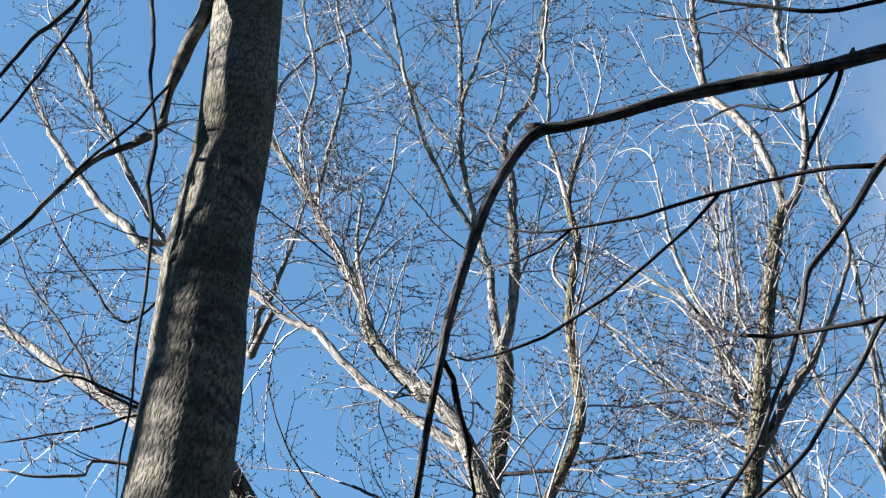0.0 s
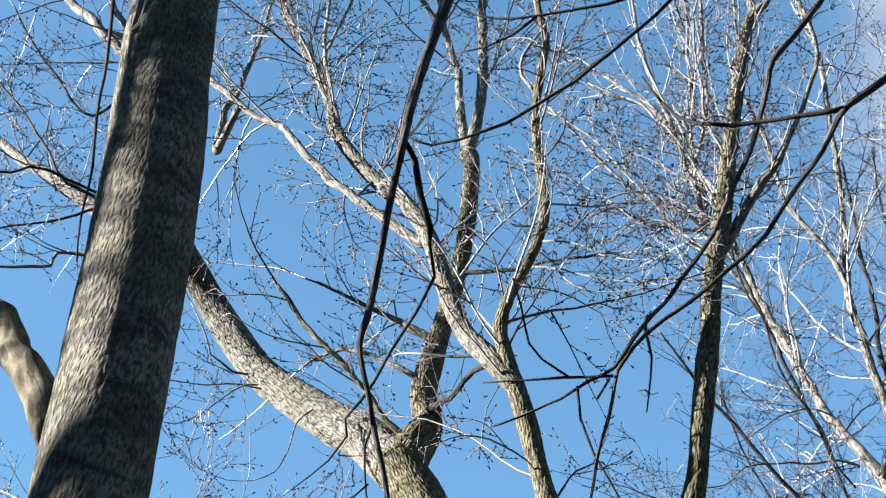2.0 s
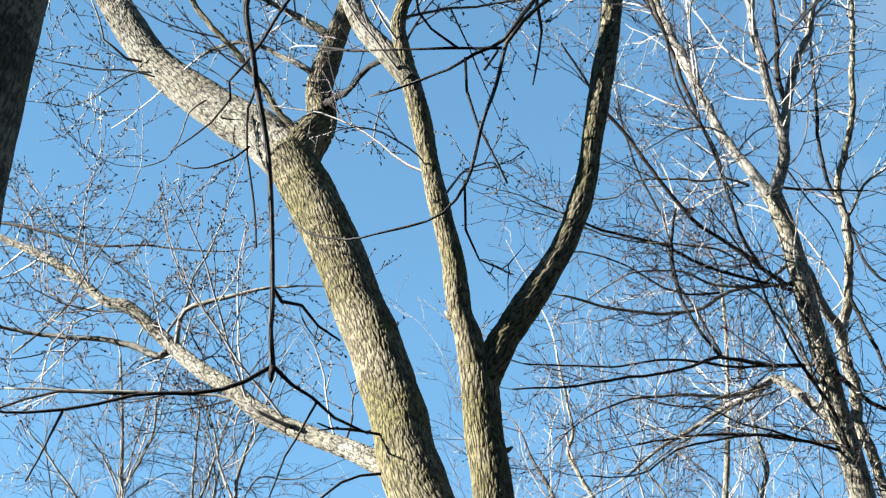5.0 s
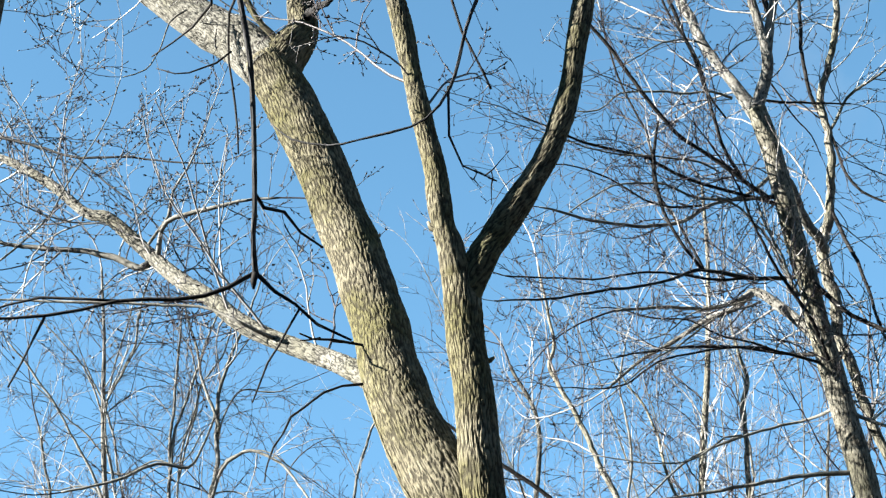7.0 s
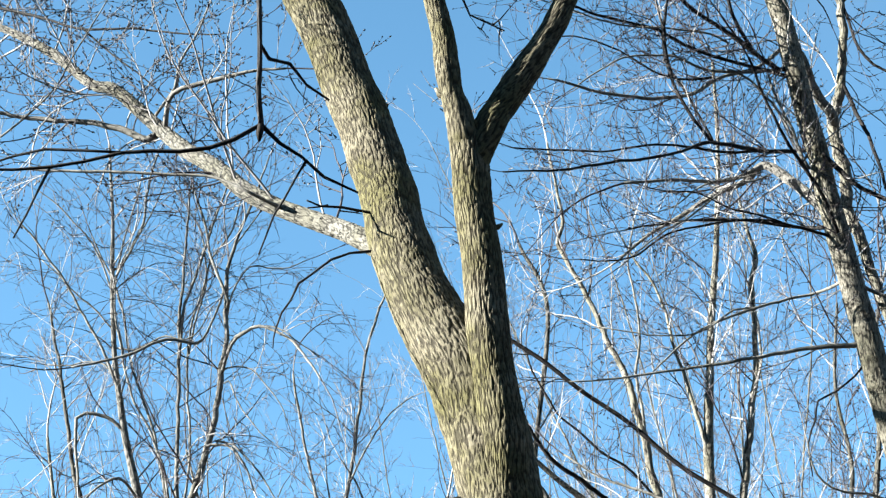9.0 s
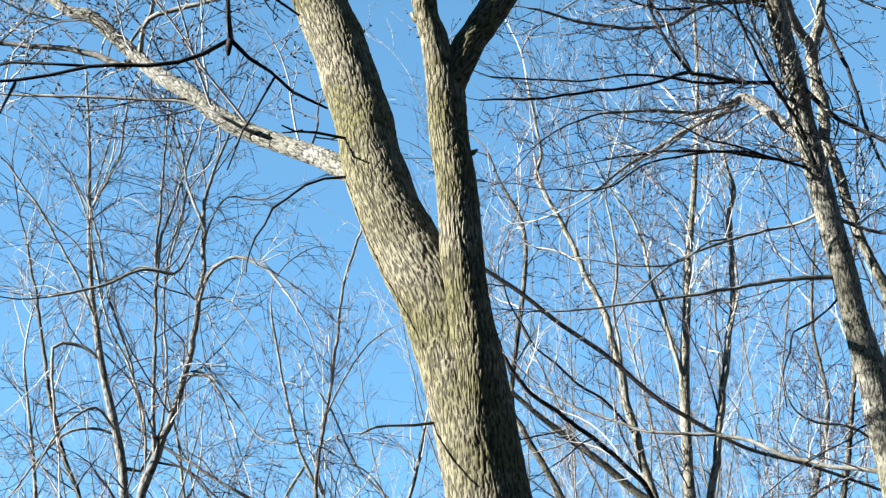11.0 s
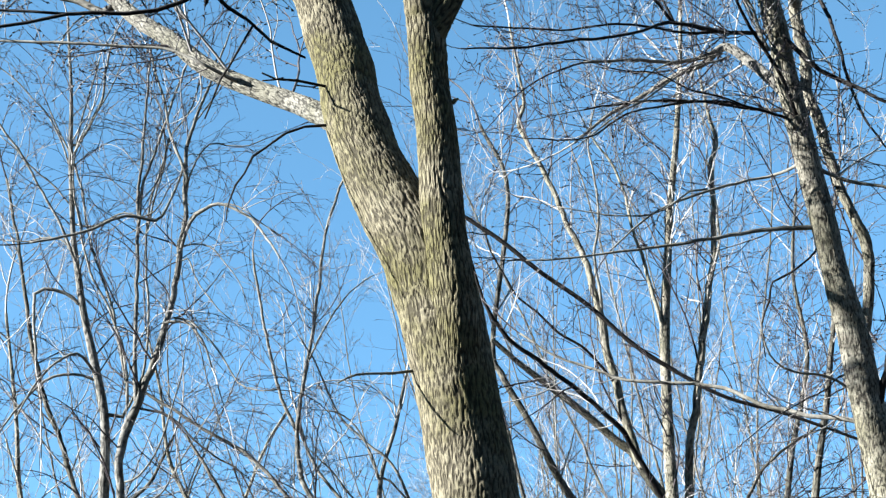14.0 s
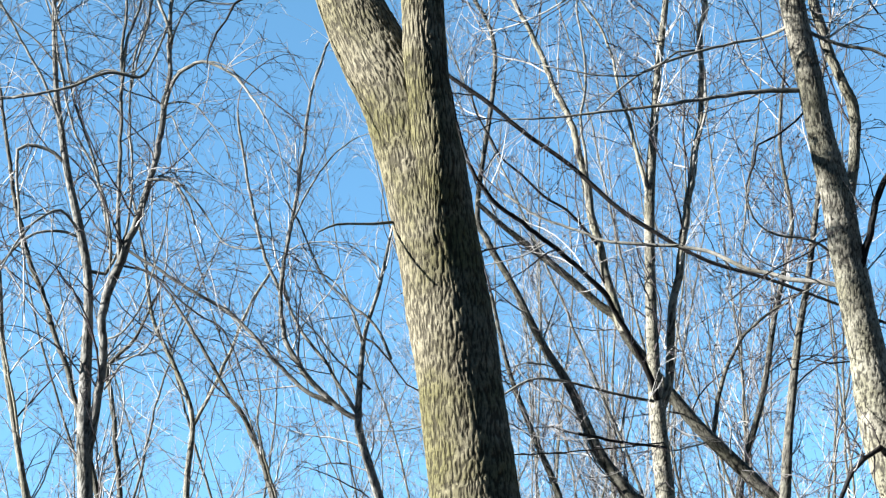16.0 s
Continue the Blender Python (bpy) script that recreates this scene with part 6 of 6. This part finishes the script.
limb(t, "branch", [(-2.54, 13.75, 5.00, 0.0087), (-2.39, 13.70, 5.21, 0.0079), (-2.23, 13.65, 5.29, 0.0070), (-2.08, 13.60, 5.55, 0.0061), (-1.91, 13.55, 5.81, 0.0053), (-1.83, 13.50, 5.93, 0.0044)])
sprout(t, ('trunk', 'stem', 'limb', 'branch'), TWIG, 5.6, 1.2, 0.06, -0.03, 0.15, 4.5, 0.15, 0.12, 1.3, 0.7)

# thin tree behind
t = start_tree("spindly sapling with arching pale branches", "tree", 0.43, 14.86, 10.4, BARK_PALE, 0.002, 0.05, 0.4, group="saplings behind")
limb(t, "trunk", [(0.43, 14.86, -0.10, 0.0765), (0.29, 14.86, 0.25, 0.0638), (-0.31, 14.86, 3.83, 0.0510), (-0.45, 14.86, 4.38, 0.0397), (-0.60, 14.86, 4.86, 0.0329), (-0.63, 14.86, 5.07, 0.0307), (-0.59, 14.86, 5.73, 0.0191), (-0.47, 14.86, 6.18, 0.0168), (-0.38, 14.86, 6.64, 0.0121)])
limb(t, "stem", [(-0.62, 14.86, 5.03, 0.0259), (-0.79, 14.86, 5.13, 0.0236), (-1.08, 14.86, 5.43, 0.0238), (-1.25, 14.86, 5.73, 0.0215), (-1.31, 14.86, 6.18, 0.0193), (-1.23, 14.86, 6.74, 0.0171), (-1.15, 14.86, 7.37, 0.0148), (-1.07, 14.86, 8.07, 0.0126), (-0.86, 14.86, 8.73, 0.0102)])
limb(t, "branch", [(-0.82, 14.86, 5.16, 0.0236), (-1.08, 14.86, 5.29, 0.0190), (-1.42, 14.86, 5.63, 0.0167), (-1.71, 14.86, 5.93, 0.0169), (-2.11, 14.86, 6.18, 0.0146), (-2.41, 14.86, 6.38, 0.0147), (-2.66, 14.86, 6.54, 0.0123)])
limb(t, "branch", [(-1.31, 14.86, 6.14, 0.0166), (-1.49, 14.83, 6.58, 0.0146), (-1.63, 14.80, 7.24, 0.0123), (-1.72, 14.76, 7.76, 0.0100)])
limb(t, "branch", [(-0.62, 14.86, 5.05, 0.0190), (-0.89, 14.86, 5.48, 0.0143), (-1.19, 14.86, 5.93, 0.0144), (-1.32, 14.86, 6.33, 0.0121)])
limb(t, "branch", [(-0.36, 14.86, 5.55, 0.0141), (-0.45, 14.85, 5.77, 0.0130), (-0.56, 14.84, 5.91, 0.0119), (-0.75, 14.83, 6.06, 0.0107), (-0.92, 14.83, 6.24, 0.0096), (-1.04, 14.82, 6.46, 0.0084), (-1.17, 14.81, 6.77, 0.0073), (-1.29, 14.80, 6.97, 0.0061)])
limb(t, "branch", [(-1.21, 14.80, 6.77, 0.0097), (-1.10, 14.78, 7.01, 0.0085), (-0.95, 14.75, 7.26, 0.0073), (-0.78, 14.72, 7.43, 0.0061), (-0.66, 14.70, 7.50, 0.0049)])
limb(t, "branch", [(-0.57, 14.80, 5.71, 0.0107), (-0.51, 14.75, 5.67, 0.0094), (-0.37, 14.70, 5.49, 0.0082), (-0.22, 14.65, 5.28, 0.0070), (-0.08, 14.60, 5.21, 0.0058)], BARK_SHADE_DARK)
limb(t, "branch", [(-0.53, 14.86, 5.29, 0.0106), (-0.80, 14.82, 5.52, 0.0092), (-0.99, 14.78, 5.76, 0.0077), (-1.08, 14.74, 5.84, 0.0062), (-1.22, 14.70, 5.98, 0.0047)])
limb(t, "branch", [(-0.61, 14.80, 5.71, 0.0107), (-0.65, 14.78, 5.85, 0.0092), (-0.80, 14.75, 6.14, 0.0077), (-0.95, 14.72, 6.26, 0.0063), (-1.07, 14.70, 6.28, 0.0048)])
sprout(t, ('trunk', 'stem', 'limb', 'branch'), TWIG_PALE, 5, 1.3, 0.06, 0.05, 0.15, 5, 0.15, 0.12, 1.3, 0.7)

# thin tree behind
t = start_tree("thin grey sapling with branching top", "tree", -2.07, 15.44, 11.2, BARK_SILVER, 0.002, 0.05, 0.4, group="saplings behind")
limb(t, "trunk", [(-2.07, 15.44, -0.10, 0.0511), (-2.07, 15.44, 0.25, 0.0426), (-2.10, 15.44, 3.92, 0.0341), (-2.11, 15.44, 4.64, 0.0270), (-2.09, 15.44, 5.19, 0.0222), (-2.26, 15.44, 5.64, 0.0199), (-2.48, 15.44, 6.10, 0.0176), (-2.59, 15.44, 6.73, 0.0127), (-2.75, 15.44, 7.33, 0.0103)])
limb(t, "branch", [(-2.09, 15.44, 5.09, 0.0173), (-1.82, 15.44, 5.69, 0.0149), (-1.68, 15.44, 6.10, 0.0125), (-1.45, 15.44, 6.52, 0.0101)])
sprout(t, ('trunk', 'stem', 'limb', 'branch'), TWIG_PALE, 5, 1.3, 0.06, 0.05, 0.15, 5, 0.15, 0.12, 1.3, 0.7)

# thin tree behind
t = start_tree("thin upright sapling with fine twigs", "tree", -2.58, 14.47, 11.9, BARK_SILVER, 0.002, 0.05, 0.4, group="saplings behind")
limb(t, "trunk", [(-2.58, 14.47, -0.10, 0.0520), (-2.70, 14.47, 0.25, 0.0433), (-3.15, 14.47, 3.77, 0.0347), (-3.25, 14.47, 4.31, 0.0280), (-3.42, 14.47, 5.05, 0.0236), (-3.54, 14.47, 5.62, 0.0215), (-3.61, 14.47, 6.20, 0.0169), (-3.77, 14.47, 7.11, 0.0123)])
limb(t, "stem", [(-3.17, 14.50, 4.09, 0.0157), (-3.24, 14.48, 4.36, 0.0143), (-3.32, 14.47, 4.67, 0.0128), (-3.39, 14.45, 5.04, 0.0114), (-3.48, 14.43, 5.41, 0.0100), (-3.55, 14.42, 5.65, 0.0085), (-3.66, 14.40, 5.98, 0.0070)])
sprout(t, ('trunk', 'stem', 'limb', 'branch'), TWIG_PALE, 5, 1.3, 0.06, 0.05, 0.15, 5, 0.15, 0.12, 1.3, 0.7)

# thin tree behind
t = start_tree("slanting thin sapling with fine twigs", "tree", -1.80, 14.28, 12.5, BARK_THIN, 0.002, 0.05, 0.4, group="saplings behind")
limb(t, "trunk", [(-1.80, 14.28, -0.10, 0.0407), (-1.95, 14.28, 0.25, 0.0339), (-2.53, 14.28, 3.74, 0.0272), (-2.88, 14.28, 5.09, 0.0232), (-3.05, 14.28, 5.56, 0.0211), (-3.28, 14.28, 6.14, 0.0214), (-3.46, 14.28, 6.68, 0.0193), (-3.64, 14.28, 7.55, 0.0148), (-3.82, 14.28, 8.28, 0.0101)])
sprout(t, ('trunk', 'stem', 'limb', 'branch'), TWIG_PALE, 5, 1.3, 0.06, 0.05, 0.15, 5, 0.15, 0.12, 1.3, 0.7)

# thin tree behind
t = start_tree("slanting spindly sapling with fine twigs", "tree", -0.98, 15.05, 13.3, BARK_THIN, 0.002, 0.05, 0.4, group="saplings behind")
limb(t, "trunk", [(-0.98, 15.05, -0.10, 0.0495), (-1.04, 15.05, 0.25, 0.0413), (-1.29, 15.05, 3.86, 0.0330), (-1.35, 15.05, 4.47, 0.0261), (-1.56, 15.05, 5.00, 0.0216), (-1.76, 15.05, 5.34, 0.0169), (-2.02, 15.05, 5.79, 0.0146), (-2.28, 15.05, 6.19, 0.0123)])
limb(t, "stem", [(-1.24, 15.00, 4.18, 0.0116), (-1.30, 15.00, 4.40, 0.0105), (-1.43, 15.00, 4.79, 0.0094), (-1.48, 15.00, 5.08, 0.0083), (-1.47, 15.00, 5.28, 0.0071), (-1.52, 15.00, 5.57, 0.0060)])
sprout(t, ('trunk', 'stem', 'limb', 'branch'), TWIG_PALE, 5, 1.3, 0.06, 0.05, 0.15, 5, 0.15, 0.12, 1.3, 0.7)

# thin tree behind
t = start_tree("short spindly sapling with fine twigs", "tree", -2.36, 15.44, 14.1, BARK_THIN, 0.002, 0.05, 0.4, group="saplings behind")
limb(t, "trunk", [(-2.36, 15.44, -0.10, 0.0440), (-2.41, 15.44, 0.25, 0.0367), (-2.63, 15.44, 3.92, 0.0293), (-2.69, 15.44, 4.64, 0.0222), (-2.78, 15.44, 5.29, 0.0224), (-2.85, 15.44, 5.64, 0.0201), (-2.62, 15.44, 5.90, 0.0151), (-2.44, 15.44, 6.31, 0.0101)])
sprout(t, ('trunk', 'stem', 'limb', 'branch'), TWIG_PALE, 5, 1.3, 0.06, 0.05, 0.15, 5, 0.15, 0.12, 1.3, 0.7)

# the tree beside the view whose branches hang in, shade put in their colour
t = start_tree("tree coloured dark for shade whose long thin branches hang into view", "tree", 3.00, 4.00, 4.2, BARK_SHADE_DARK, 0.003, 0.11, 0.4)
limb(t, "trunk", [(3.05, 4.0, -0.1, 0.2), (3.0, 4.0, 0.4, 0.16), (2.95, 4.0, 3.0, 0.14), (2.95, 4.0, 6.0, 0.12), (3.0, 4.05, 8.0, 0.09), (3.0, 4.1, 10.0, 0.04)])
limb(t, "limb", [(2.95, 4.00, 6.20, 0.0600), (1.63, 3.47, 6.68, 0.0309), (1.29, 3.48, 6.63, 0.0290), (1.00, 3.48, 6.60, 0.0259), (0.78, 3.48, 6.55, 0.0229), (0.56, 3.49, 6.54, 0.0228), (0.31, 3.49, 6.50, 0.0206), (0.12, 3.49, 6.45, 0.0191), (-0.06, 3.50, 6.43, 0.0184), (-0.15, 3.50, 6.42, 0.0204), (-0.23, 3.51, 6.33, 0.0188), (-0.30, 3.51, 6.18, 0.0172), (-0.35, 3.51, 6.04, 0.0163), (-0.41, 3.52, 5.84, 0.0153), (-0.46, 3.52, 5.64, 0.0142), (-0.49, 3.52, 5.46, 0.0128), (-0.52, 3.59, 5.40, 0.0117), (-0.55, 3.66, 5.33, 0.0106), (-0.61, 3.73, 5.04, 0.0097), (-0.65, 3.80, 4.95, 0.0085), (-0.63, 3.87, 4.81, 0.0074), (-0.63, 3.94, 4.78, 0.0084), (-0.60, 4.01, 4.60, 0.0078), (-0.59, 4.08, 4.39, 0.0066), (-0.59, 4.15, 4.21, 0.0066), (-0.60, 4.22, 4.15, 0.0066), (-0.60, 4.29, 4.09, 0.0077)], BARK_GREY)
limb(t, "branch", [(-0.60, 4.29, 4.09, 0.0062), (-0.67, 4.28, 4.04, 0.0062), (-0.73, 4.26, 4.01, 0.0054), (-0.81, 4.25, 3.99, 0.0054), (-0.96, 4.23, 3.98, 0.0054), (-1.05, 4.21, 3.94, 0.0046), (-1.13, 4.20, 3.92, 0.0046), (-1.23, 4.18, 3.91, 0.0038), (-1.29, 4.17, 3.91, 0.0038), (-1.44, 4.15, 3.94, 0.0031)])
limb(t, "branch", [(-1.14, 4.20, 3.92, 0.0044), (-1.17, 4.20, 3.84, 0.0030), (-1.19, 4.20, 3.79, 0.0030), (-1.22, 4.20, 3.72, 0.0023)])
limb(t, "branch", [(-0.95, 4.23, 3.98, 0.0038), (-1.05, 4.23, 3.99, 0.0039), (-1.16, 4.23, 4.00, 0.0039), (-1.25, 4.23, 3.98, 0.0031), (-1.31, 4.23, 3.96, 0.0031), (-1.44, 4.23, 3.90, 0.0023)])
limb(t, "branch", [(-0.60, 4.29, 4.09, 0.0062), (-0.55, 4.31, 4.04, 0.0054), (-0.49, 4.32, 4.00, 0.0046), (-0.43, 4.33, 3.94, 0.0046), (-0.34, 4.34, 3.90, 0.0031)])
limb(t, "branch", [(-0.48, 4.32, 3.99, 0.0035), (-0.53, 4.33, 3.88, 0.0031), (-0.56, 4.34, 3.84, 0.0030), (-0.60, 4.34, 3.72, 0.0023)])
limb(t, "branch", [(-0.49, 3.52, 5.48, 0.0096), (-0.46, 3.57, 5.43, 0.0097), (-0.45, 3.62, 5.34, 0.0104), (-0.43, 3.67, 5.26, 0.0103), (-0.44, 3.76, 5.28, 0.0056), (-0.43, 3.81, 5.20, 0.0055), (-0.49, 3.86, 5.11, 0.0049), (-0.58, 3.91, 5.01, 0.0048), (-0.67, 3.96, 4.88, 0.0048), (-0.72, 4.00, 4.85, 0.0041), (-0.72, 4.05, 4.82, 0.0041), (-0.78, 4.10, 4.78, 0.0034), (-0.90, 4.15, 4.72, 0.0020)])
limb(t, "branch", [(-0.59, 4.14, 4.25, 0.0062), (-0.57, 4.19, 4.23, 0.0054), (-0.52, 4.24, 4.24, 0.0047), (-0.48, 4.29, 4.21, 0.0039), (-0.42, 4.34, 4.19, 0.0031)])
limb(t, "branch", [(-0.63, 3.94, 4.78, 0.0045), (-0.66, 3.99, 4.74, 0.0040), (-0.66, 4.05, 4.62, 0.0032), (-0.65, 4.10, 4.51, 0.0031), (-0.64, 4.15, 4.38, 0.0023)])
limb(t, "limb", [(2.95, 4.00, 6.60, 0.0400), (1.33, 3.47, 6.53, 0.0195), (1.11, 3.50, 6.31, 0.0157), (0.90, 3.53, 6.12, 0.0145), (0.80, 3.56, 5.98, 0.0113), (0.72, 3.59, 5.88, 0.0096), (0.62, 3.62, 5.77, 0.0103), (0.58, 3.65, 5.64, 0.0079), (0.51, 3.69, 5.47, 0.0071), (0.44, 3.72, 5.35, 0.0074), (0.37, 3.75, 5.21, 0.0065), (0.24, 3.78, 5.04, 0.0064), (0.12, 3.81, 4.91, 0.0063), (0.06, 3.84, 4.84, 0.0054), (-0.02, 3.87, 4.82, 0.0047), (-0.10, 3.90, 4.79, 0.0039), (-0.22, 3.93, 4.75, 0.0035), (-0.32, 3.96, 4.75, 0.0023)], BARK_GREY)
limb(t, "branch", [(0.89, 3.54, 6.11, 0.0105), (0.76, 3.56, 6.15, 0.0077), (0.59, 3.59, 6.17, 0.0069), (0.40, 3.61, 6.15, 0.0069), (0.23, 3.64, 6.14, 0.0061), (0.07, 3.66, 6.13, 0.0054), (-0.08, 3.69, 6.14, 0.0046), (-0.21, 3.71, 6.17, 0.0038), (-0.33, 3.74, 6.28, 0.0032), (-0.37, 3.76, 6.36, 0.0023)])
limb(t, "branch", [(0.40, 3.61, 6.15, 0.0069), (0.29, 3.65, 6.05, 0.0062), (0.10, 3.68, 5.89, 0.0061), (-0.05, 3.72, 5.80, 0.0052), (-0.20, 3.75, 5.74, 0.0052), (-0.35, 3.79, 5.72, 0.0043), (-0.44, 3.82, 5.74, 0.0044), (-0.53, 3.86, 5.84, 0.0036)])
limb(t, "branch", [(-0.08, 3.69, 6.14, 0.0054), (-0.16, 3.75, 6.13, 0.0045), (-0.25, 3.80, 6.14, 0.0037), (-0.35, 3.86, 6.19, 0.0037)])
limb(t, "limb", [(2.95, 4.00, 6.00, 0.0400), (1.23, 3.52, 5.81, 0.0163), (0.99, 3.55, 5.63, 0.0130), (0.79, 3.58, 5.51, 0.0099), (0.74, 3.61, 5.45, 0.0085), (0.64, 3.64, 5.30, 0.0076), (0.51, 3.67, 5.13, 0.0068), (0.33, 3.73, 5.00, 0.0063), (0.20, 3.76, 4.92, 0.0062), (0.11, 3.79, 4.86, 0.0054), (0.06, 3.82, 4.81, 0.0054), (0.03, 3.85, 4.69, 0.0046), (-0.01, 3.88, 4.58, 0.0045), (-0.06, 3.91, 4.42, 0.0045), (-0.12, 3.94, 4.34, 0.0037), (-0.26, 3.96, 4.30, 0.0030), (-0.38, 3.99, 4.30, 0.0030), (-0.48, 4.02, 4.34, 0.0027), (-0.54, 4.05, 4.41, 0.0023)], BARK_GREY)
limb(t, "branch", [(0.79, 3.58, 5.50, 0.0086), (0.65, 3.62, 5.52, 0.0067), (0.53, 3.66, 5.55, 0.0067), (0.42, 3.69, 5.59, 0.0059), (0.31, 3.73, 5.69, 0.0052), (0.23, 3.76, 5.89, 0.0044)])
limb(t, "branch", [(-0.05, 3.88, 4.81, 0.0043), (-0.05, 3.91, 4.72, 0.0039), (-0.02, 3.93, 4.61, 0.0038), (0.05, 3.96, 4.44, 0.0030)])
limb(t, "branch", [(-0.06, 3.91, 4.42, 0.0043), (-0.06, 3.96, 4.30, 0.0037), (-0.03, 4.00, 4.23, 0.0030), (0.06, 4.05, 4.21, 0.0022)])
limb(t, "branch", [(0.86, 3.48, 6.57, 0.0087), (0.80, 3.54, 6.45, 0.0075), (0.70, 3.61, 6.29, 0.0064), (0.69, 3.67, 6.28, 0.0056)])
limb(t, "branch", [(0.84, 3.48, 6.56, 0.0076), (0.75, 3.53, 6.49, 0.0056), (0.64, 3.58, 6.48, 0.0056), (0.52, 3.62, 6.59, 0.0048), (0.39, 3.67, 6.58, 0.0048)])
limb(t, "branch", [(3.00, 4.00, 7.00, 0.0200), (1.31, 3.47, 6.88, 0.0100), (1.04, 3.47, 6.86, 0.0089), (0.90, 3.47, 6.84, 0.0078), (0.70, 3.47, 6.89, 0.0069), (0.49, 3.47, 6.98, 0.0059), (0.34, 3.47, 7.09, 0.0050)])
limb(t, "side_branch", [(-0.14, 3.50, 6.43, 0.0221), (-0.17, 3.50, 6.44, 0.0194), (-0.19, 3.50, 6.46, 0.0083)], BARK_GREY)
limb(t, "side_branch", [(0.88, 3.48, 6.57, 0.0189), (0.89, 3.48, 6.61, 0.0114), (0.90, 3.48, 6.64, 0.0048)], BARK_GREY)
limb(t, "side_branch", [(-0.60, 4.29, 4.09, 0.0101), (-0.60, 4.29, 4.06, 0.0093), (-0.60, 4.29, 4.04, 0.0039)], BARK_SHADE_DARK)
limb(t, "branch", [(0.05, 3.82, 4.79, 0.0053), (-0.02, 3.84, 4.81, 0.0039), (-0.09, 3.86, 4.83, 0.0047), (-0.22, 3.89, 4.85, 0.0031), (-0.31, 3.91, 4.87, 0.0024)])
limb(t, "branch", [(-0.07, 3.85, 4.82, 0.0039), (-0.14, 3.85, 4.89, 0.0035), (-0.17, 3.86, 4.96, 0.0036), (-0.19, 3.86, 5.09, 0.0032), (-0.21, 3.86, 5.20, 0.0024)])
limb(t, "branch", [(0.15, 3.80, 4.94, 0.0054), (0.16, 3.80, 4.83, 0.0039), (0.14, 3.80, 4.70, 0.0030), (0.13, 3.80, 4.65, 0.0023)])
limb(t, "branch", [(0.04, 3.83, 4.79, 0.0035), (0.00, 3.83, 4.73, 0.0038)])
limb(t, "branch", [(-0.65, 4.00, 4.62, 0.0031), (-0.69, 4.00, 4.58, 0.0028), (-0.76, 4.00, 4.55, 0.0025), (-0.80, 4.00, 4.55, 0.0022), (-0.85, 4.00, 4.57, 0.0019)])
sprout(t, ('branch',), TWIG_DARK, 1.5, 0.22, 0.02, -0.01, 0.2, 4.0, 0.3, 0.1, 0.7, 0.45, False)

# ---- far saplings ----
def far_sapling(rnd, seed, reach=(-0.27, 0.27), dense=4.2, tall=(6.0, 10.5)):
    """One thin stem of the thicket behind."""
    y = rnd.uniform(17, 27)
    x = rnd.uniform(*reach) * y
    h = rnd.uniform(*tall) * (0.75 + y / 80)
    lean = rnd.uniform(-0.35, 0.3)
    t = start_tree("distant thin bare sapling with fine twigs", "tree", x, y, seed, BARK_THIN, 0.0, 0.04, 0.4, "sapling", "distant saplings")
    girth = rnd.uniform(0.016, 0.03)
    limb(t, "stem", [(x + lean * h * u + rnd.gauss(0, 0.12), y + rnd.gauss(0, 0.1), h * u - 0.1, girth * (1 - 0.8 * u)) for u in (0, 0.2, 0.4, 0.6, 0.8, 1.0)])
    sprout(t, ("stem",), TWIG_PALE, dense, 1.5, 0.05, 0.08, 0.15, 4.5, 0.0, 0.25, 1.5)


rnd = random.Random(77)
for k in range(40):
    far_sapling(rnd, 20 + 0.37 * k)
for k in range(26):
    far_sapling(rnd, 90 + 0.29 * k, (-0.27, -0.02), 5.5, (4.0, 8.0))
for k in range(34):
    far_sapling(rnd, 45 + 0.41 * k, (0.04, 0.26), 5.6, (7.0, 13.5))
for k in range(16):
    far_sapling(rnd, 70 + 0.33 * k, (0.02, 0.16), 5.4, (8.0, 14.0))


# ---- an unseen tree, added outside the view so its crown dapples the near trunk ----
def shade_tree(x, y):
    t = start_tree("unseen bare young tree, its dense twiggy crown added for dappled shade", "tree", x, y, 61.0, BARK_THIN, 0.0, 0.05, 0.4)
    limb(t, "trunk", [(x, y, -0.1, 0.09), (x + 0.05, y, 3.0, 0.07), (x, y + 0.1, 5.0, 0.055)])
    for dx, dy in ((-0.3, -0.7), (0.1, -0.15), (-0.1, 0.35), (0.25, 0.8), (0.3, -0.45), (-0.35, 0.1), (0.0, 0.6)):
        limb(t, "stem", [(x, y + 0.1, 4.7, 0.04), (x + dx * 0.5, y + 0.1 + dy * 0.6, 5.6, 0.03), (x + dx, y + dy, 7.4, 0.022), (x + dx, y + dy * 1.2, 9.8, 0.008)])
    sprout(t, ("stem",), TWIG, 6.5, 1.2, 0.05, 0.06, 0.16, 7.0, 0.0, 0.0, 1.2)


shade_tree(-4.3, 2.3)
